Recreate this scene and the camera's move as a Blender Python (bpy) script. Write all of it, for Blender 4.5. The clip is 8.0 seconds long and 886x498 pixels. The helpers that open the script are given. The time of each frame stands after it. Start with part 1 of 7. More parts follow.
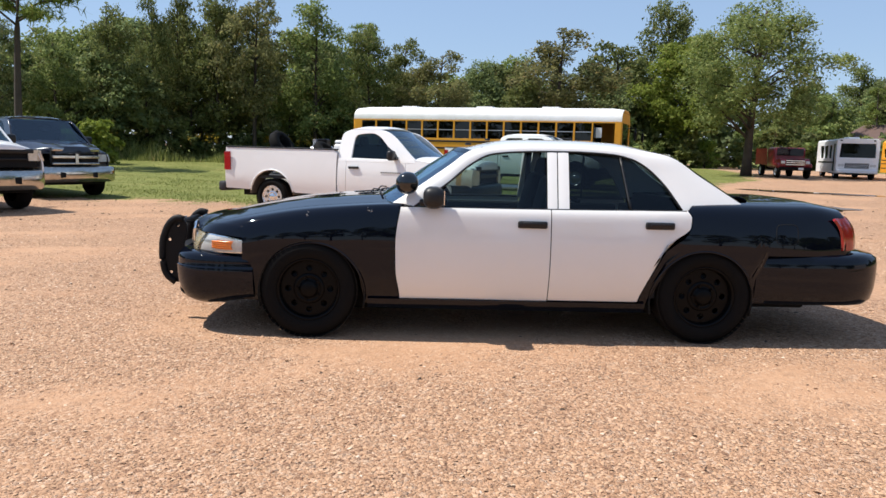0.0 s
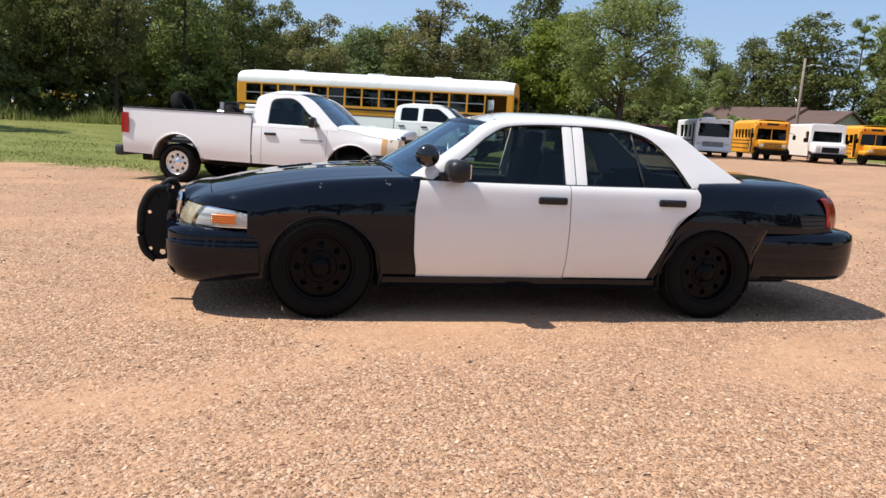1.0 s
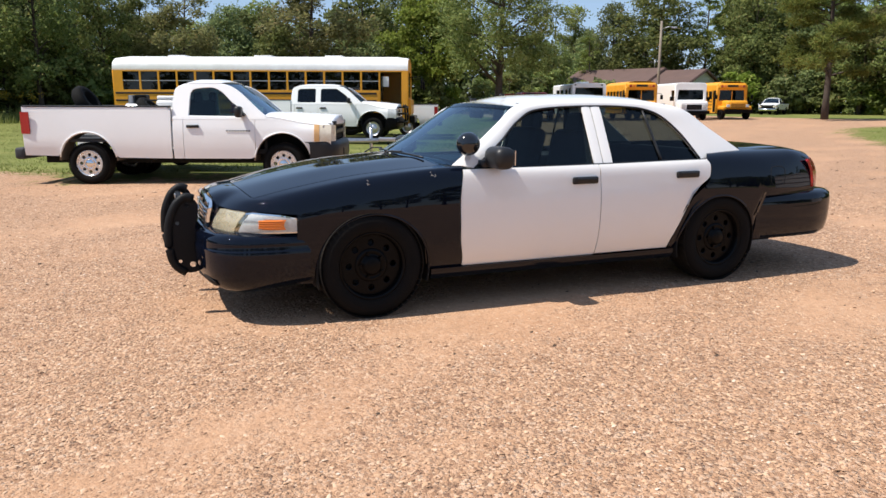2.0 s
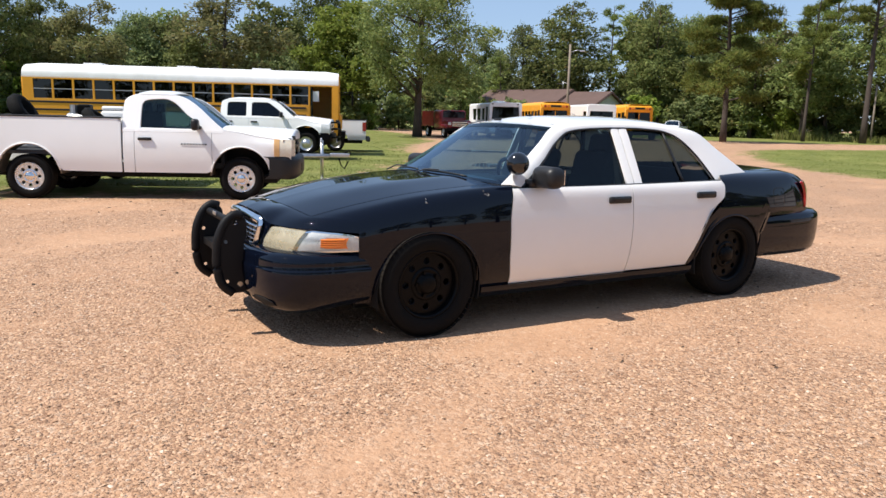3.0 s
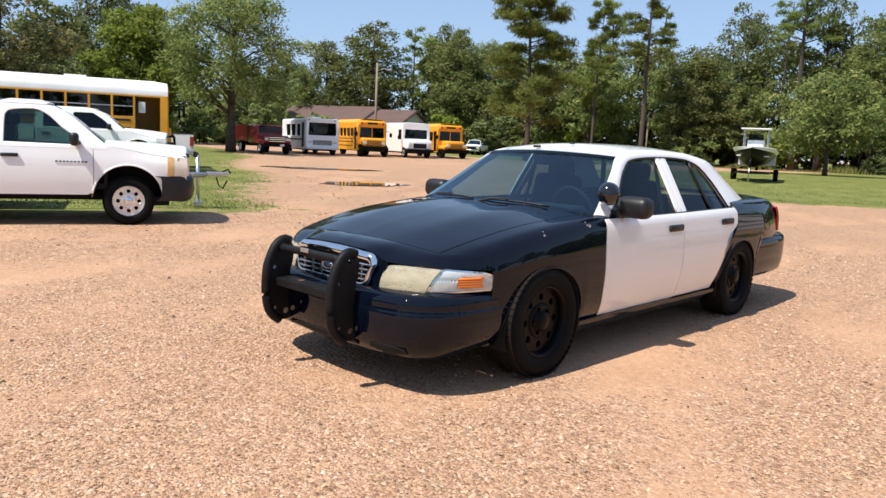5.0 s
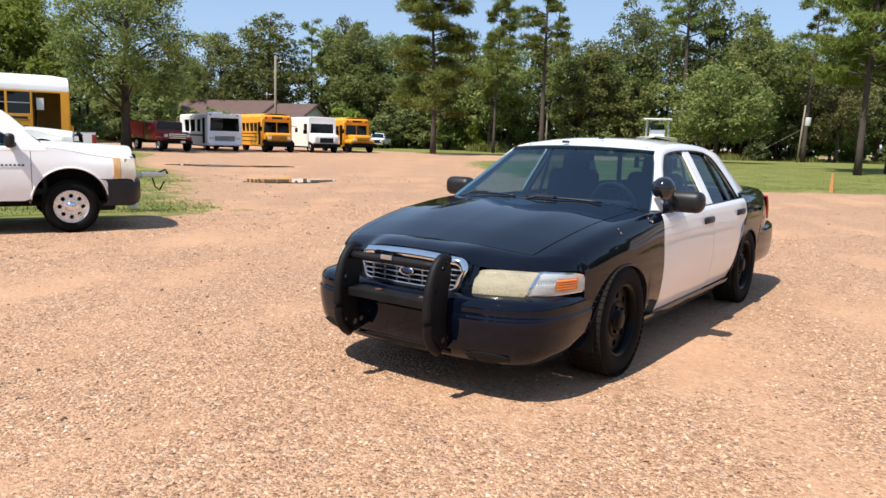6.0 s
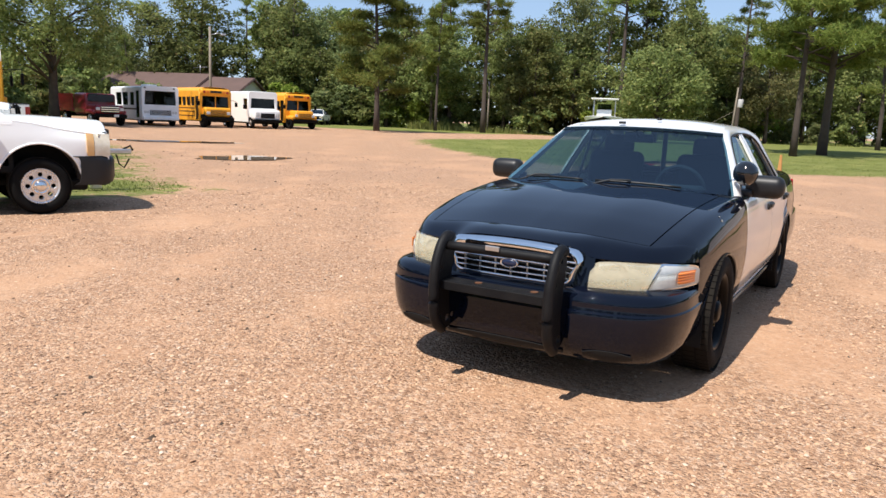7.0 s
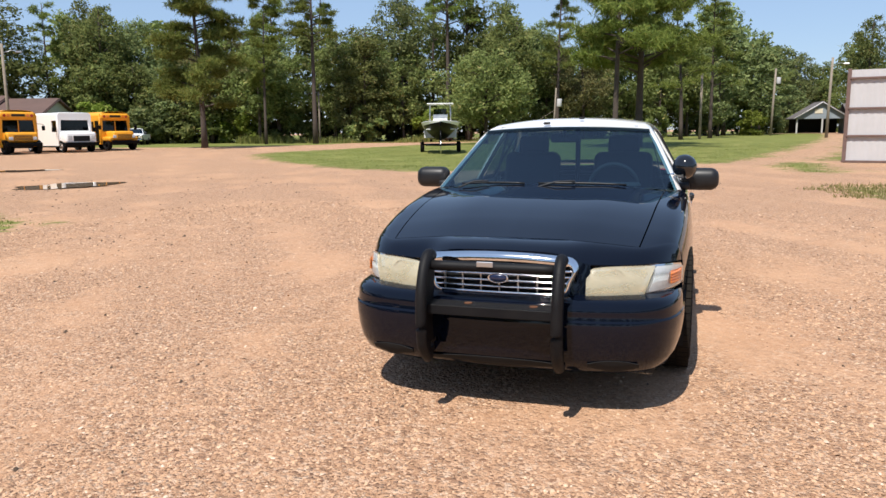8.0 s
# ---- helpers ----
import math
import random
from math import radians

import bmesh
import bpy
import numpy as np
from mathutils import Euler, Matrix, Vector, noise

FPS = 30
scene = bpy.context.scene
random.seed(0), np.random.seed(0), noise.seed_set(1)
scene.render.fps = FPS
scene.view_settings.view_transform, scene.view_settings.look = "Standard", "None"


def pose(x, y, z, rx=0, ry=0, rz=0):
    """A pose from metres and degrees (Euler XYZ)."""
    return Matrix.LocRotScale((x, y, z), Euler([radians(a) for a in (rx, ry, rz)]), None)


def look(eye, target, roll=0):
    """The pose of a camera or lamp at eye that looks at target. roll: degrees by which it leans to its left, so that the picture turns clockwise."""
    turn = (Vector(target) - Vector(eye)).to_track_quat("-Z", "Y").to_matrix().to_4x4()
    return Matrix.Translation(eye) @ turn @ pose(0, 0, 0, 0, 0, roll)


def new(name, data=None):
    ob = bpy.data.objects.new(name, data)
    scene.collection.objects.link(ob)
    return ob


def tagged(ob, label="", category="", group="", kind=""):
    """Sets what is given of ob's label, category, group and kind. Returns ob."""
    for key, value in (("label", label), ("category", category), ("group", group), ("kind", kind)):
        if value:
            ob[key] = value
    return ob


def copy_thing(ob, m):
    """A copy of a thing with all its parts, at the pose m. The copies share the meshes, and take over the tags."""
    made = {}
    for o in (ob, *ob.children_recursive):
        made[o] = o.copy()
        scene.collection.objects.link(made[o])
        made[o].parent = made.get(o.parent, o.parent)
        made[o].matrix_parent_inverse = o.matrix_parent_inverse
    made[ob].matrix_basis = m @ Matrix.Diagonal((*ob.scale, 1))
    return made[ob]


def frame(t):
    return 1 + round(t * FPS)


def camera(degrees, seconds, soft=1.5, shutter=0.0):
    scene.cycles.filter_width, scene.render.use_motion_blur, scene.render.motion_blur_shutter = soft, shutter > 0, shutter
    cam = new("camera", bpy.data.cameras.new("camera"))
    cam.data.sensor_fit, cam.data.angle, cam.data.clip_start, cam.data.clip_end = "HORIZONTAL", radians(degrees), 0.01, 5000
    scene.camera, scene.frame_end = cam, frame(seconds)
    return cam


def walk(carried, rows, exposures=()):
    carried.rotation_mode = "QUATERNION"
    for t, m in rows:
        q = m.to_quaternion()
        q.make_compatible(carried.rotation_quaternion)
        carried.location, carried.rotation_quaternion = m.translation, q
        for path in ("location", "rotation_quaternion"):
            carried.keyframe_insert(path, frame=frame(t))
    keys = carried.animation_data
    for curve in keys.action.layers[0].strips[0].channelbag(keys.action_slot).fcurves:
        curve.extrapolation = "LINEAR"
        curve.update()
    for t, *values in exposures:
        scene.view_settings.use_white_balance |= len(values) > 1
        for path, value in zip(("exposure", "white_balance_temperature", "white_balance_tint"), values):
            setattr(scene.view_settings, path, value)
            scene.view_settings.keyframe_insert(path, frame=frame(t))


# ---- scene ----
cam = camera(61.9, 8.0)
PATH = [
    (0, (-0.096, 0.411, 1.375), (-0.055, 2.393, 1.111), 1.6),
    (0.5, (-0.616, 0.58, 1.384), (-0.374, 2.538, 1.06), 2.8),
    (1, (-1.16, 0.755, 1.344), (-0.754, 2.685, 1.014), 3.4),
    (1.5, (-1.681, 0.942, 1.409), (-1.209, 2.853, 1.056), 0.8),
    (1.7, (-1.926, 0.996, 1.409), (-1.342, 2.874, 1.042), 0.1),
    (2.8, (-3.009, 1.427, 1.392), (-2.123, 3.173, 0.984), 1.5),
    (3, (-3.17, 1.508, 1.412), (-2.217, 3.232, 1.071), 1.4),
    (3.5, (-3.584, 1.788, 1.416), (-2.472, 3.421, 1.103), 2.9),
    (4, (-4.027, 2.092, 1.42), (-2.81, 3.648, 1.106), 2.7),
    (4.2, (-4.165, 2.26, 1.426), (-2.909, 3.786, 1.119), 2.2),
    (5.3, (-4.816, 3.24, 1.41), (-3.348, 4.569, 1.127), 2.2),
    (5.5, (-4.971, 3.416, 1.373), (-3.459, 4.692, 1.084), 1.5),
    (6, (-5.193, 3.914, 1.413), (-3.609, 5.1, 1.124), 1.7),
    (6.5, (-5.322, 4.395, 1.356), (-3.659, 5.452, 1.012), 2.9),
    (7, (-5.422, 4.877, 1.394), (-3.742, 5.907, 1.052), 2.4),
    (7.5, (-5.494, 5.292, 1.373), (-3.686, 6.08, 1.04), 0.2),
    (8, (-5.425, 5.689, 1.38), (-3.554, 6.324, 1.067), -0.6),
]
walk(cam, [(t, look(eye, target, roll)) for t, eye, target, roll in PATH],
     exposures=[(0, 0.36), (1.5, 0.35), (3.5, 0.40), (5.5, 0.48), (6.2, 0.49), (7.0, 0.43), (8.0, 0.37)])


# ---- world and sun ----
SUN_WAY = Vector((-0.605, 0.08, 1.0)).normalized()      # towards the sun
SUN_EL = math.asin(SUN_WAY.z)
SUN_AZ = math.atan2(SUN_WAY.x, SUN_WAY.y)               # from +y towards +x
world = bpy.data.worlds.new("world")
scene.world = world
world.use_nodes = True
wn = world.node_tree
sky = wn.nodes.new("ShaderNodeTexSky")
sky.sky_type = "NISHITA"
sky.sun_disc = False
sky.sun_elevation = SUN_EL
sky.sun_rotation = SUN_AZ
sky.air_density, sky.dust_density, sky.ozone_density = 1.0, 0.2, 3.0
wbg = wn.nodes["Background"]
wbg.inputs["Strength"].default_value = 0.115
haze = wn.nodes.new("ShaderNodeMix")                    # thin summer haze evens the sky out
haze.data_type = "RGBA"
haze.inputs["Factor"].default_value = 0.62
haze.inputs["B"].default_value = (2.55, 3.55, 5.35, 1)
wn.links.new(sky.outputs[0], haze.inputs["A"])
wn.links.new(haze.outputs["Result"], wbg.inputs["Color"])

sun_data = bpy.data.lights.new("sun", "SUN")
sun_data.energy, sun_data.angle, sun_data.color = 5.0, radians(0.53), (1.0, 0.955, 0.885)
sun = new("sun", sun_data)
sun.matrix_world = look(SUN_WAY * 60, (0, 0, 0))


# ---- mesh helpers ----
def mesh_ob(name, verts, faces, mat, parent=None, label="", smooth=True, thick=0.0, off=-1.0):
    me = bpy.data.meshes.new(name)
    me.from_pydata([tuple(v) for v in verts], [], faces)
    me.materials.append(mat)
    if smooth:
        me.polygons.foreach_set("use_smooth", [True] * len(me.polygons))
    me.update()
    ob = new(name, me)
    ob.parent = parent
    if thick:
        m = ob.modifiers.new("thick", "SOLIDIFY")
        m.thickness, m.offset = thick, off
        if smooth:
            # crisp edges round the sheet
            seen = {}
            for q in me.polygons:
                for k in q.edge_keys:
                    seen[k] = seen.get(k, 0) + 1
            for e in me.edges:
                e.use_edge_sharp = seen[e.key] == 1
    if label:
        ob["label"] = label
    return ob


def part(name, bm, mat, parent, label="", smooth=False, recalc=True):
    if recalc:
        bmesh.ops.recalc_face_normals(bm, faces=bm.faces)
    me = bpy.data.meshes.new(name)
    bm.to_mesh(me)
    bm.free()
    me.materials.append(mat)
    if smooth:
        me.polygons.foreach_set("use_smooth", [True] * len(me.polygons))
    ob = new(name, me)
    ob.parent = parent
    if label:
        ob["label"] = label
    return ob


def thing(name, m, label, category, group="", kind=""):
    ob = new(name)
    ob.empty_display_size = 0.2
    ob.matrix_world = m
    return tagged(ob, label, category, group, kind)


def box_bm(c, s, bevel=0.0, seg=2, bm=None, m=None):
    bm = bm or bmesh.new()
    mat = Matrix.Translation(c) @ (m or Matrix()) @ Matrix.Diagonal((*s, 1))
    got = bmesh.ops.create_cube(bm, size=1, matrix=mat)
    if bevel:
        vs = set(got["verts"])
        es = [e for e in bm.edges if e.verts[0] in vs and e.verts[1] in vs]
        bmesh.ops.bevel(bm, geom=es, offset=bevel, segments=seg, affect="EDGES", profile=0.5)
    return bm


def cyl_bm(c, r, h, axis="Z", n=24, r2=None, bevel=0.0, bm=None):
    bm = bm or bmesh.new()
    rot = {"Z": Matrix(), "X": Matrix.Rotation(radians(90), 4, "Y"), "Y": Matrix.Rotation(radians(90), 4, "X")}[axis]
    got = bmesh.ops.create_cone(bm, cap_ends=True, segments=n, radius1=r, radius2=r if r2 is None else r2, depth=h, matrix=Matrix.Translation(c) @ rot)
    if bevel:
        vs = set(got["verts"])
        es = [e for e in bm.edges if e.verts[0] in vs and e.verts[1] in vs and any(len(f.verts) > 4 for f in e.link_faces)]
        bmesh.ops.bevel(bm, geom=es, offset=bevel, segments=2, affect="EDGES", profile=0.5)
    return bm


def tube(points, r, n=10, close=False):
    """Vertices and faces of a round bar along points; r is one radius or one a point."""
    pts = [Vector(p) for p in points]
    rs = r if isinstance(r, (list, tuple)) else [r] * len(pts)
    vs, fs = [], []
    up = Vector((0.03, 0.05, 1))
    for i, p in enumerate(pts):
        a = pts[i - 1] if i or close else p
        b = pts[(i + 1) % len(pts)] if i < len(pts) - 1 or close else p
        d = (b - a).normalized()
        e = d.cross(up)
        if e.length < 0.1:
            e = d.cross(Vector((1, 0, 0)))
        e.normalize()
        g = e.cross(d)
        for k in range(n):
            t = 2 * math.pi * k / n
            vs.append(p + (e * math.cos(t) + g * math.sin(t)) * rs[i])
    m = len(pts)
    for i in range(m if close else m - 1):
        for k in range(n):
            fs.append((i * n + k, i * n + (k + 1) % n, ((i + 1) % m) * n + (k + 1) % n, ((i + 1) % m) * n + k))
    if not close:
        fs.append(tuple(range(n - 1, -1, -1)))
        fs.append(tuple((m - 1) * n + k for k in range(n)))
    return vs, fs


def bar(name, points, r, mat, parent, label="", n=10, close=False):
    vs, fs = tube(points, r, n, close)
    return mesh_ob(name, vs, fs, mat, parent, label)


def lathe(profile, n=36, axis="Y"):
    """Vertices and faces of a profile [(r, h), ...] turned round an axis."""
    vs, fs = [], []
    for r, h in profile:
        for k in range(n):
            a = 2 * math.pi * k / n
            c, s = r * math.cos(a), r * math.sin(a)
            vs.append({"Y": (c, h, s), "Z": (c, s, h), "X": (h, c, s)}[axis])
    for i in range(len(profile) - 1):
        for k in range(n):
            fs.append((i * n + k, i * n + (k + 1) % n, (i + 1) * n + (k + 1) % n, (i + 1) * n + k))
    return vs, fs


def grid(fn, na, nb):
    """A sheet: fn(a, b) with a and b from 0 to 1."""
    vs = [fn(i / na, j / nb) for i in range(na + 1) for j in range(nb + 1)]
    w = nb + 1
    fs = [(i * w + j, i * w + j + 1, (i + 1) * w + j + 1, (i + 1) * w + j) for i in range(na) for j in range(nb)]
    return vs, fs


def both(vs, fs):
    """A sheet and its mirror image over y."""
    n = len(vs)
    return list(vs) + [(v[0], -v[1], v[2]) for v in vs], list(fs) + [tuple(n + k for k in reversed(f)) for f in fs]


def ribbon(pa, pb, k=1, crown=0.0, way=(0, 1, 0)):
    """A strip between two lines of as many points, k steps across, bulging by crown."""
    vs, fs = [], []
    w = Vector(way)
    for a, b in zip(pa, pb):
        a, b = Vector(a), Vector(b)
        for j in range(k + 1):
            t = j / k
            vs.append(a.lerp(b, t) + w * (crown * 4 * t * (1 - t)))
    for i in range(len(pa) - 1):
        for j in range(k):
            q = i * (k + 1) + j
            fs.append((q, q + 1, q + k + 2, q + k + 1))
    return vs, fs


def pchip(knots):
    """A smooth line through (x, y) knots with no overshoot."""
    ks = sorted(knots)
    xs, ys = np.array([k[0] for k in ks], float), np.array([k[1] for k in ks], float)
    h, d = np.diff(xs), np.diff(ys) / np.diff(xs)
    m = np.zeros(len(xs))
    m[0], m[-1] = d[0], d[-1]
    for i in range(1, len(xs) - 1):
        if d[i - 1] * d[i] > 0:
            w1, w2 = 2 * h[i] + h[i - 1], h[i] + 2 * h[i - 1]
            m[i] = (w1 + w2) / (w1 / d[i - 1] + w2 / d[i])

    def f(x):
        x = min(max(x, xs[0]), xs[-1])
        i = min(int(np.searchsorted(xs, x, "right")) - 1, len(h) - 1)
        t = (x - xs[i]) / h[i]
        return float((2 * t**3 - 3 * t**2 + 1) * ys[i] + (t**3 - 2 * t**2 + t) * h[i] * m[i] + (-2 * t**3 + 3 * t**2) * ys[i + 1] + (t**3 - t**2) * h[i] * m[i + 1])
    return f


def resample(pts, n):
    """n points at even steps of arc length on a smooth line through pts."""
    p = np.array(pts, float)
    s = np.concatenate([[0], np.cumsum(np.linalg.norm(np.diff(p, axis=0), axis=1))])
    fs = [pchip(list(zip(s, p[:, k]))) for k in range(p.shape[1])]
    return [tuple(f(s[-1] * i / (n - 1)) for f in fs) for i in range(n)]


def plate_mesh(name, outline, holes=(), depth=0.01, bevel=0.0, res=0):
    """A flat plate in x and y with holes, as mesh data, thick along z."""
    cu = bpy.data.curves.new(name, "CURVE")
    cu.dimensions, cu.fill_mode, cu.extrude, cu.bevel_depth, cu.bevel_resolution = "2D", "BOTH", depth / 2, bevel, res
    for loop in (outline, *holes):
        sp = cu.splines.new("POLY")
        sp.points.add(len(loop) - 1)
        for q, (x, y) in zip(sp.points, loop):
            q.co = (x, y, 0, 1)
        sp.use_cyclic_u = True
    ob = new(name, cu)
    bpy.context.view_layer.update()
    me = bpy.data.meshes.new_from_object(ob.evaluated_get(bpy.context.evaluated_depsgraph_get()))
    bpy.data.objects.remove(ob)
    me.name = name
    return me


def plate(name, outline, mat, parent, m=None, holes=(), depth=0.01, bevel=0.0, label="", res=0):
    me = plate_mesh(name, outline, holes, depth, bevel, res)
    if m:
        me.transform(m)
    me.materials.clear()
    me.materials.append(mat)
    ob = new(name, me)
    ob.parent = parent
    if label:
        ob["label"] = label
    return ob


def ring(r, n=20, c=(0, 0)):
    return [(c[0] + r * math.cos(2 * math.pi * k / n), c[1] + r * math.sin(2 * math.pi * k / n)) for k in range(n)]


UPRIGHT = Matrix(((1, 0, 0, 0), (0, 0, 1, 0), (0, 1, 0, 0), (0, 0, 0, 1)))   # plate x, y to x, z


# ---- materials ----
def material(name, color, rough=0.5, metal=0.0, coat=0.0, vary=0.0, scale=4.0, bump=0.0, bscale=60.0, dark=None, spec=0.5, transmission=0.0, emit=0.0, ior=1.45):
    """A surface with two scales of variation: broad stains and fine grain."""
    m = bpy.data.materials.new(name)
    m.use_nodes = True
    nt = m.node_tree
    b = nt.nodes["Principled BSDF"]
    b.inputs["Base Color"].default_value = (*color, 1)
    b.inputs["Roughness"].default_value = rough
    b.inputs["Metallic"].default_value = metal
    b.inputs["Coat Weight"].default_value = coat
    b.inputs["Coat Roughness"].default_value = 0.03
    b.inputs["Specular IOR Level"].default_value = spec
    b.inputs["IOR"].default_value = ior
    if transmission:
        b.inputs["Transmission Weight"].default_value = transmission
    if emit:
        b.inputs["Emission Color"].default_value = (*color, 1)
        b.inputs["Emission Strength"].default_value = emit
    if vary or bump:
        co = nt.nodes.new("ShaderNodeTexCoord")
    if vary:
        n1 = nt.nodes.new("ShaderNodeTexNoise")
        n1.inputs["Scale"].default_value, n1.inputs["Detail"].default_value, n1.inputs["Roughness"].default_value = scale, 6, 0.65
        nt.links.new(co.outputs["Object"], n1.inputs["Vector"])
        mix = nt.nodes.new("ShaderNodeMix")
        mix.data_type = "RGBA"
        ramp = nt.nodes.new("ShaderNodeMapRange")
        ramp.inputs["From Min"].default_value, ramp.inputs["From Max"].default_value = 0.35, 0.7
        ramp.inputs["To Max"].default_value = vary
        nt.links.new(n1.outputs["Fac"], ramp.inputs["Value"])
        nt.links.new(ramp.outputs[0], mix.inputs["Factor"])
        mix.inputs["A"].default_value = (*color, 1)
        mix.inputs["B"].default_value = (*(dark or tuple(c * 0.45 for c in color)), 1)
        nt.links.new(mix.outputs["Result"], b.inputs["Base Color"])
        rr = nt.nodes.new("ShaderNodeMapRange")
        rr.inputs["To Min"].default_value, rr.inputs["To Max"].default_value = max(0.01, rough - 0.06), min(1, rough * 1.4 + 0.01)
        nt.links.new(n1.outputs["Fac"], rr.inputs["Value"])
        nt.links.new(rr.outputs[0], b.inputs["Roughness"])
    if bump:
        n2 = nt.nodes.new("ShaderNodeTexNoise")
        n2.inputs["Scale"].default_value, n2.inputs["Detail"].default_value = bscale, 4
        nt.links.new(co.outputs["Object"], n2.inputs["Vector"])
        bp = nt.nodes.new("ShaderNodeBump")
        bp.inputs["Strength"].default_value = bump
        bp.inputs["Distance"].default_value = 0.01
        nt.links.new(n2.outputs["Fac"], bp.inputs["Height"])
        nt.links.new(bp.outputs[0], b.inputs["Normal"])
    return m


def glass(name, tint, rough=0.0, base=0.07, gloss=(0.95, 0.97, 1, 1)):
    """Thin window glass: clear tinted film with a mirror gloss by Fresnel."""
    m = bpy.data.materials.new(name)
    m.use_nodes = True
    nt = m.node_tree
    nt.nodes.remove(nt.nodes["Principled BSDF"])
    N, L = nt.nodes.new, nt.links.new
    tr, gl, mx, lw, pw, ma = (N("ShaderNode" + k) for k in ("BsdfTransparent", "BsdfGlossy", "MixShader", "LayerWeight", "Math", "Math"))
    tr.inputs["Color"].default_value = (*tint, 1)
    gl.inputs["Roughness"].default_value = rough
    gl.inputs["Color"].default_value = gloss
    lw.inputs["Blend"].default_value = 0.5
    pw.operation, ma.operation = "POWER", "MULTIPLY_ADD"
    pw.inputs[1].default_value = 5.0
    ma.inputs[1].default_value, ma.inputs[2].default_value = 0.9, base
    L(lw.outputs["Facing"], pw.inputs[0])
    L(pw.outputs[0], ma.inputs[0])
    L(ma.outputs[0], mx.inputs[0])
    L(tr.outputs[0], mx.inputs[1])
    L(gl.outputs[0], mx.inputs[2])
    L(mx.outputs[0], nt.nodes["Material Output"].inputs["Surface"])
    return m


M_BLACK = material("black_paint", (0.0020, 0.0034, 0.0088), 0.012, coat=0.0, vary=0.3, scale=1.6, dark=(0.0032, 0.0043, 0.0080), spec=0.38)
M_WHITE = material("white_paint", (0.83, 0.805, 0.77), 0.4, coat=1.0, vary=0.12, scale=2.5, dark=(0.70, 0.665, 0.61))
M_TRUCKWHITE = material("truck_white_paint", (0.86, 0.855, 0.84), 0.28, coat=0.5, vary=0.12, scale=2, dark=(0.72, 0.70, 0.66))
M_TRIM = material("black_plastic", (0.008, 0.008, 0.009), 0.4, vary=0.3, scale=8, dark=(0.02, 0.018, 0.017))
M_RUBBER = material("tyre_rubber", (0.004, 0.004, 0.004), 0.75, vary=0.5, scale=9, dark=(0.013, 0.010, 0.008), bump=0.3, bscale=80, spec=0.18)
M_TREAD = material("dusty_tread", (0.010, 0.0085, 0.007), 0.85, vary=0.7, scale=6, dark=(0.024, 0.019, 0.014), bump=0.4, bscale=70, spec=0.2)
M_DARK = material("dark_cavity", (0.006, 0.006, 0.006), 0.9)
M_STEELBLK = material("black_steel", (0.002, 0.002, 0.0025), 0.3, vary=0.3, scale=14, dark=(0.006, 0.005, 0.004), spec=0.13)
M_POWDER = material("powder_black", (0.004, 0.004, 0.005), 0.5, vary=0.4, scale=7, dark=(0.015, 0.013, 0.012), bump=0.2, bscale=220, spec=0.25)
M_CHROME = material("chrome", (0.82, 0.83, 0.85), 0.08, metal=1.0, vary=0.25, scale=12, dark=(0.55, 0.53, 0.5))
M_ALU = material("alloy", (0.62, 0.62, 0.63), 0.3, metal=0.9, vary=0.4, scale=14, dark=(0.35, 0.33, 0.3))
M_POLISHED = material("polished_wheel_steel", (0.78, 0.78, 0.78), 0.26, metal=0.75, vary=0.3, scale=14, dark=(0.5, 0.48, 0.45))
M_GLASS = glass("window_glass", (0.50, 0.60, 0.58), 0.0, 0.04, (0.62, 0.68, 0.74, 1))
M_WSHIELD = glass("windscreen_glass", (0.33, 0.50, 0.58), 0.0, 0.10, (0.72, 0.86, 1, 1))
M_DARKGLASS = glass("dark_window_glass", (0.20, 0.24, 0.24), 0.0, 0.04, (0.62, 0.68, 0.74, 1))
# tint nearly opaque, so that the bus windows stay dark
M_BUSGLASS = glass("dark_bus_glass", (0.10, 0.10, 0.09), 0.0, 0.04)
M_LENS = glass("clear_lens", (0.85, 0.87, 0.88), 0.05)


def hazy_lens(name, tint, haze, clear):
    """Aged lamp plastic: a clouded skin over a clear body."""
    m = material(name, haze, 0.16, coat=0.8, vary=0.2, scale=2.5, dark=tuple(c * 1.15 for c in haze))
    nt = m.node_tree
    tr, mx, nz, mr = (nt.nodes.new("ShaderNode" + k) for k in ("BsdfTransparent", "MixShader", "TexNoise", "MapRange"))
    tr.inputs["Color"].default_value = (*tint, 1)
    nz.inputs["Scale"].default_value = 3
    mr.inputs[3].default_value, mr.inputs[4].default_value = clear - 0.2, clear + 0.2
    nt.links.new(nz.outputs["Fac"], mr.inputs[0])
    nt.links.new(mr.outputs[0], mx.inputs[0])
    nt.links.new(nt.nodes["Principled BSDF"].outputs[0], mx.inputs[1])
    nt.links.new(tr.outputs[0], mx.inputs[2])
    nt.links.new(mx.outputs[0], nt.nodes["Material Output"].inputs["Surface"])
    return m


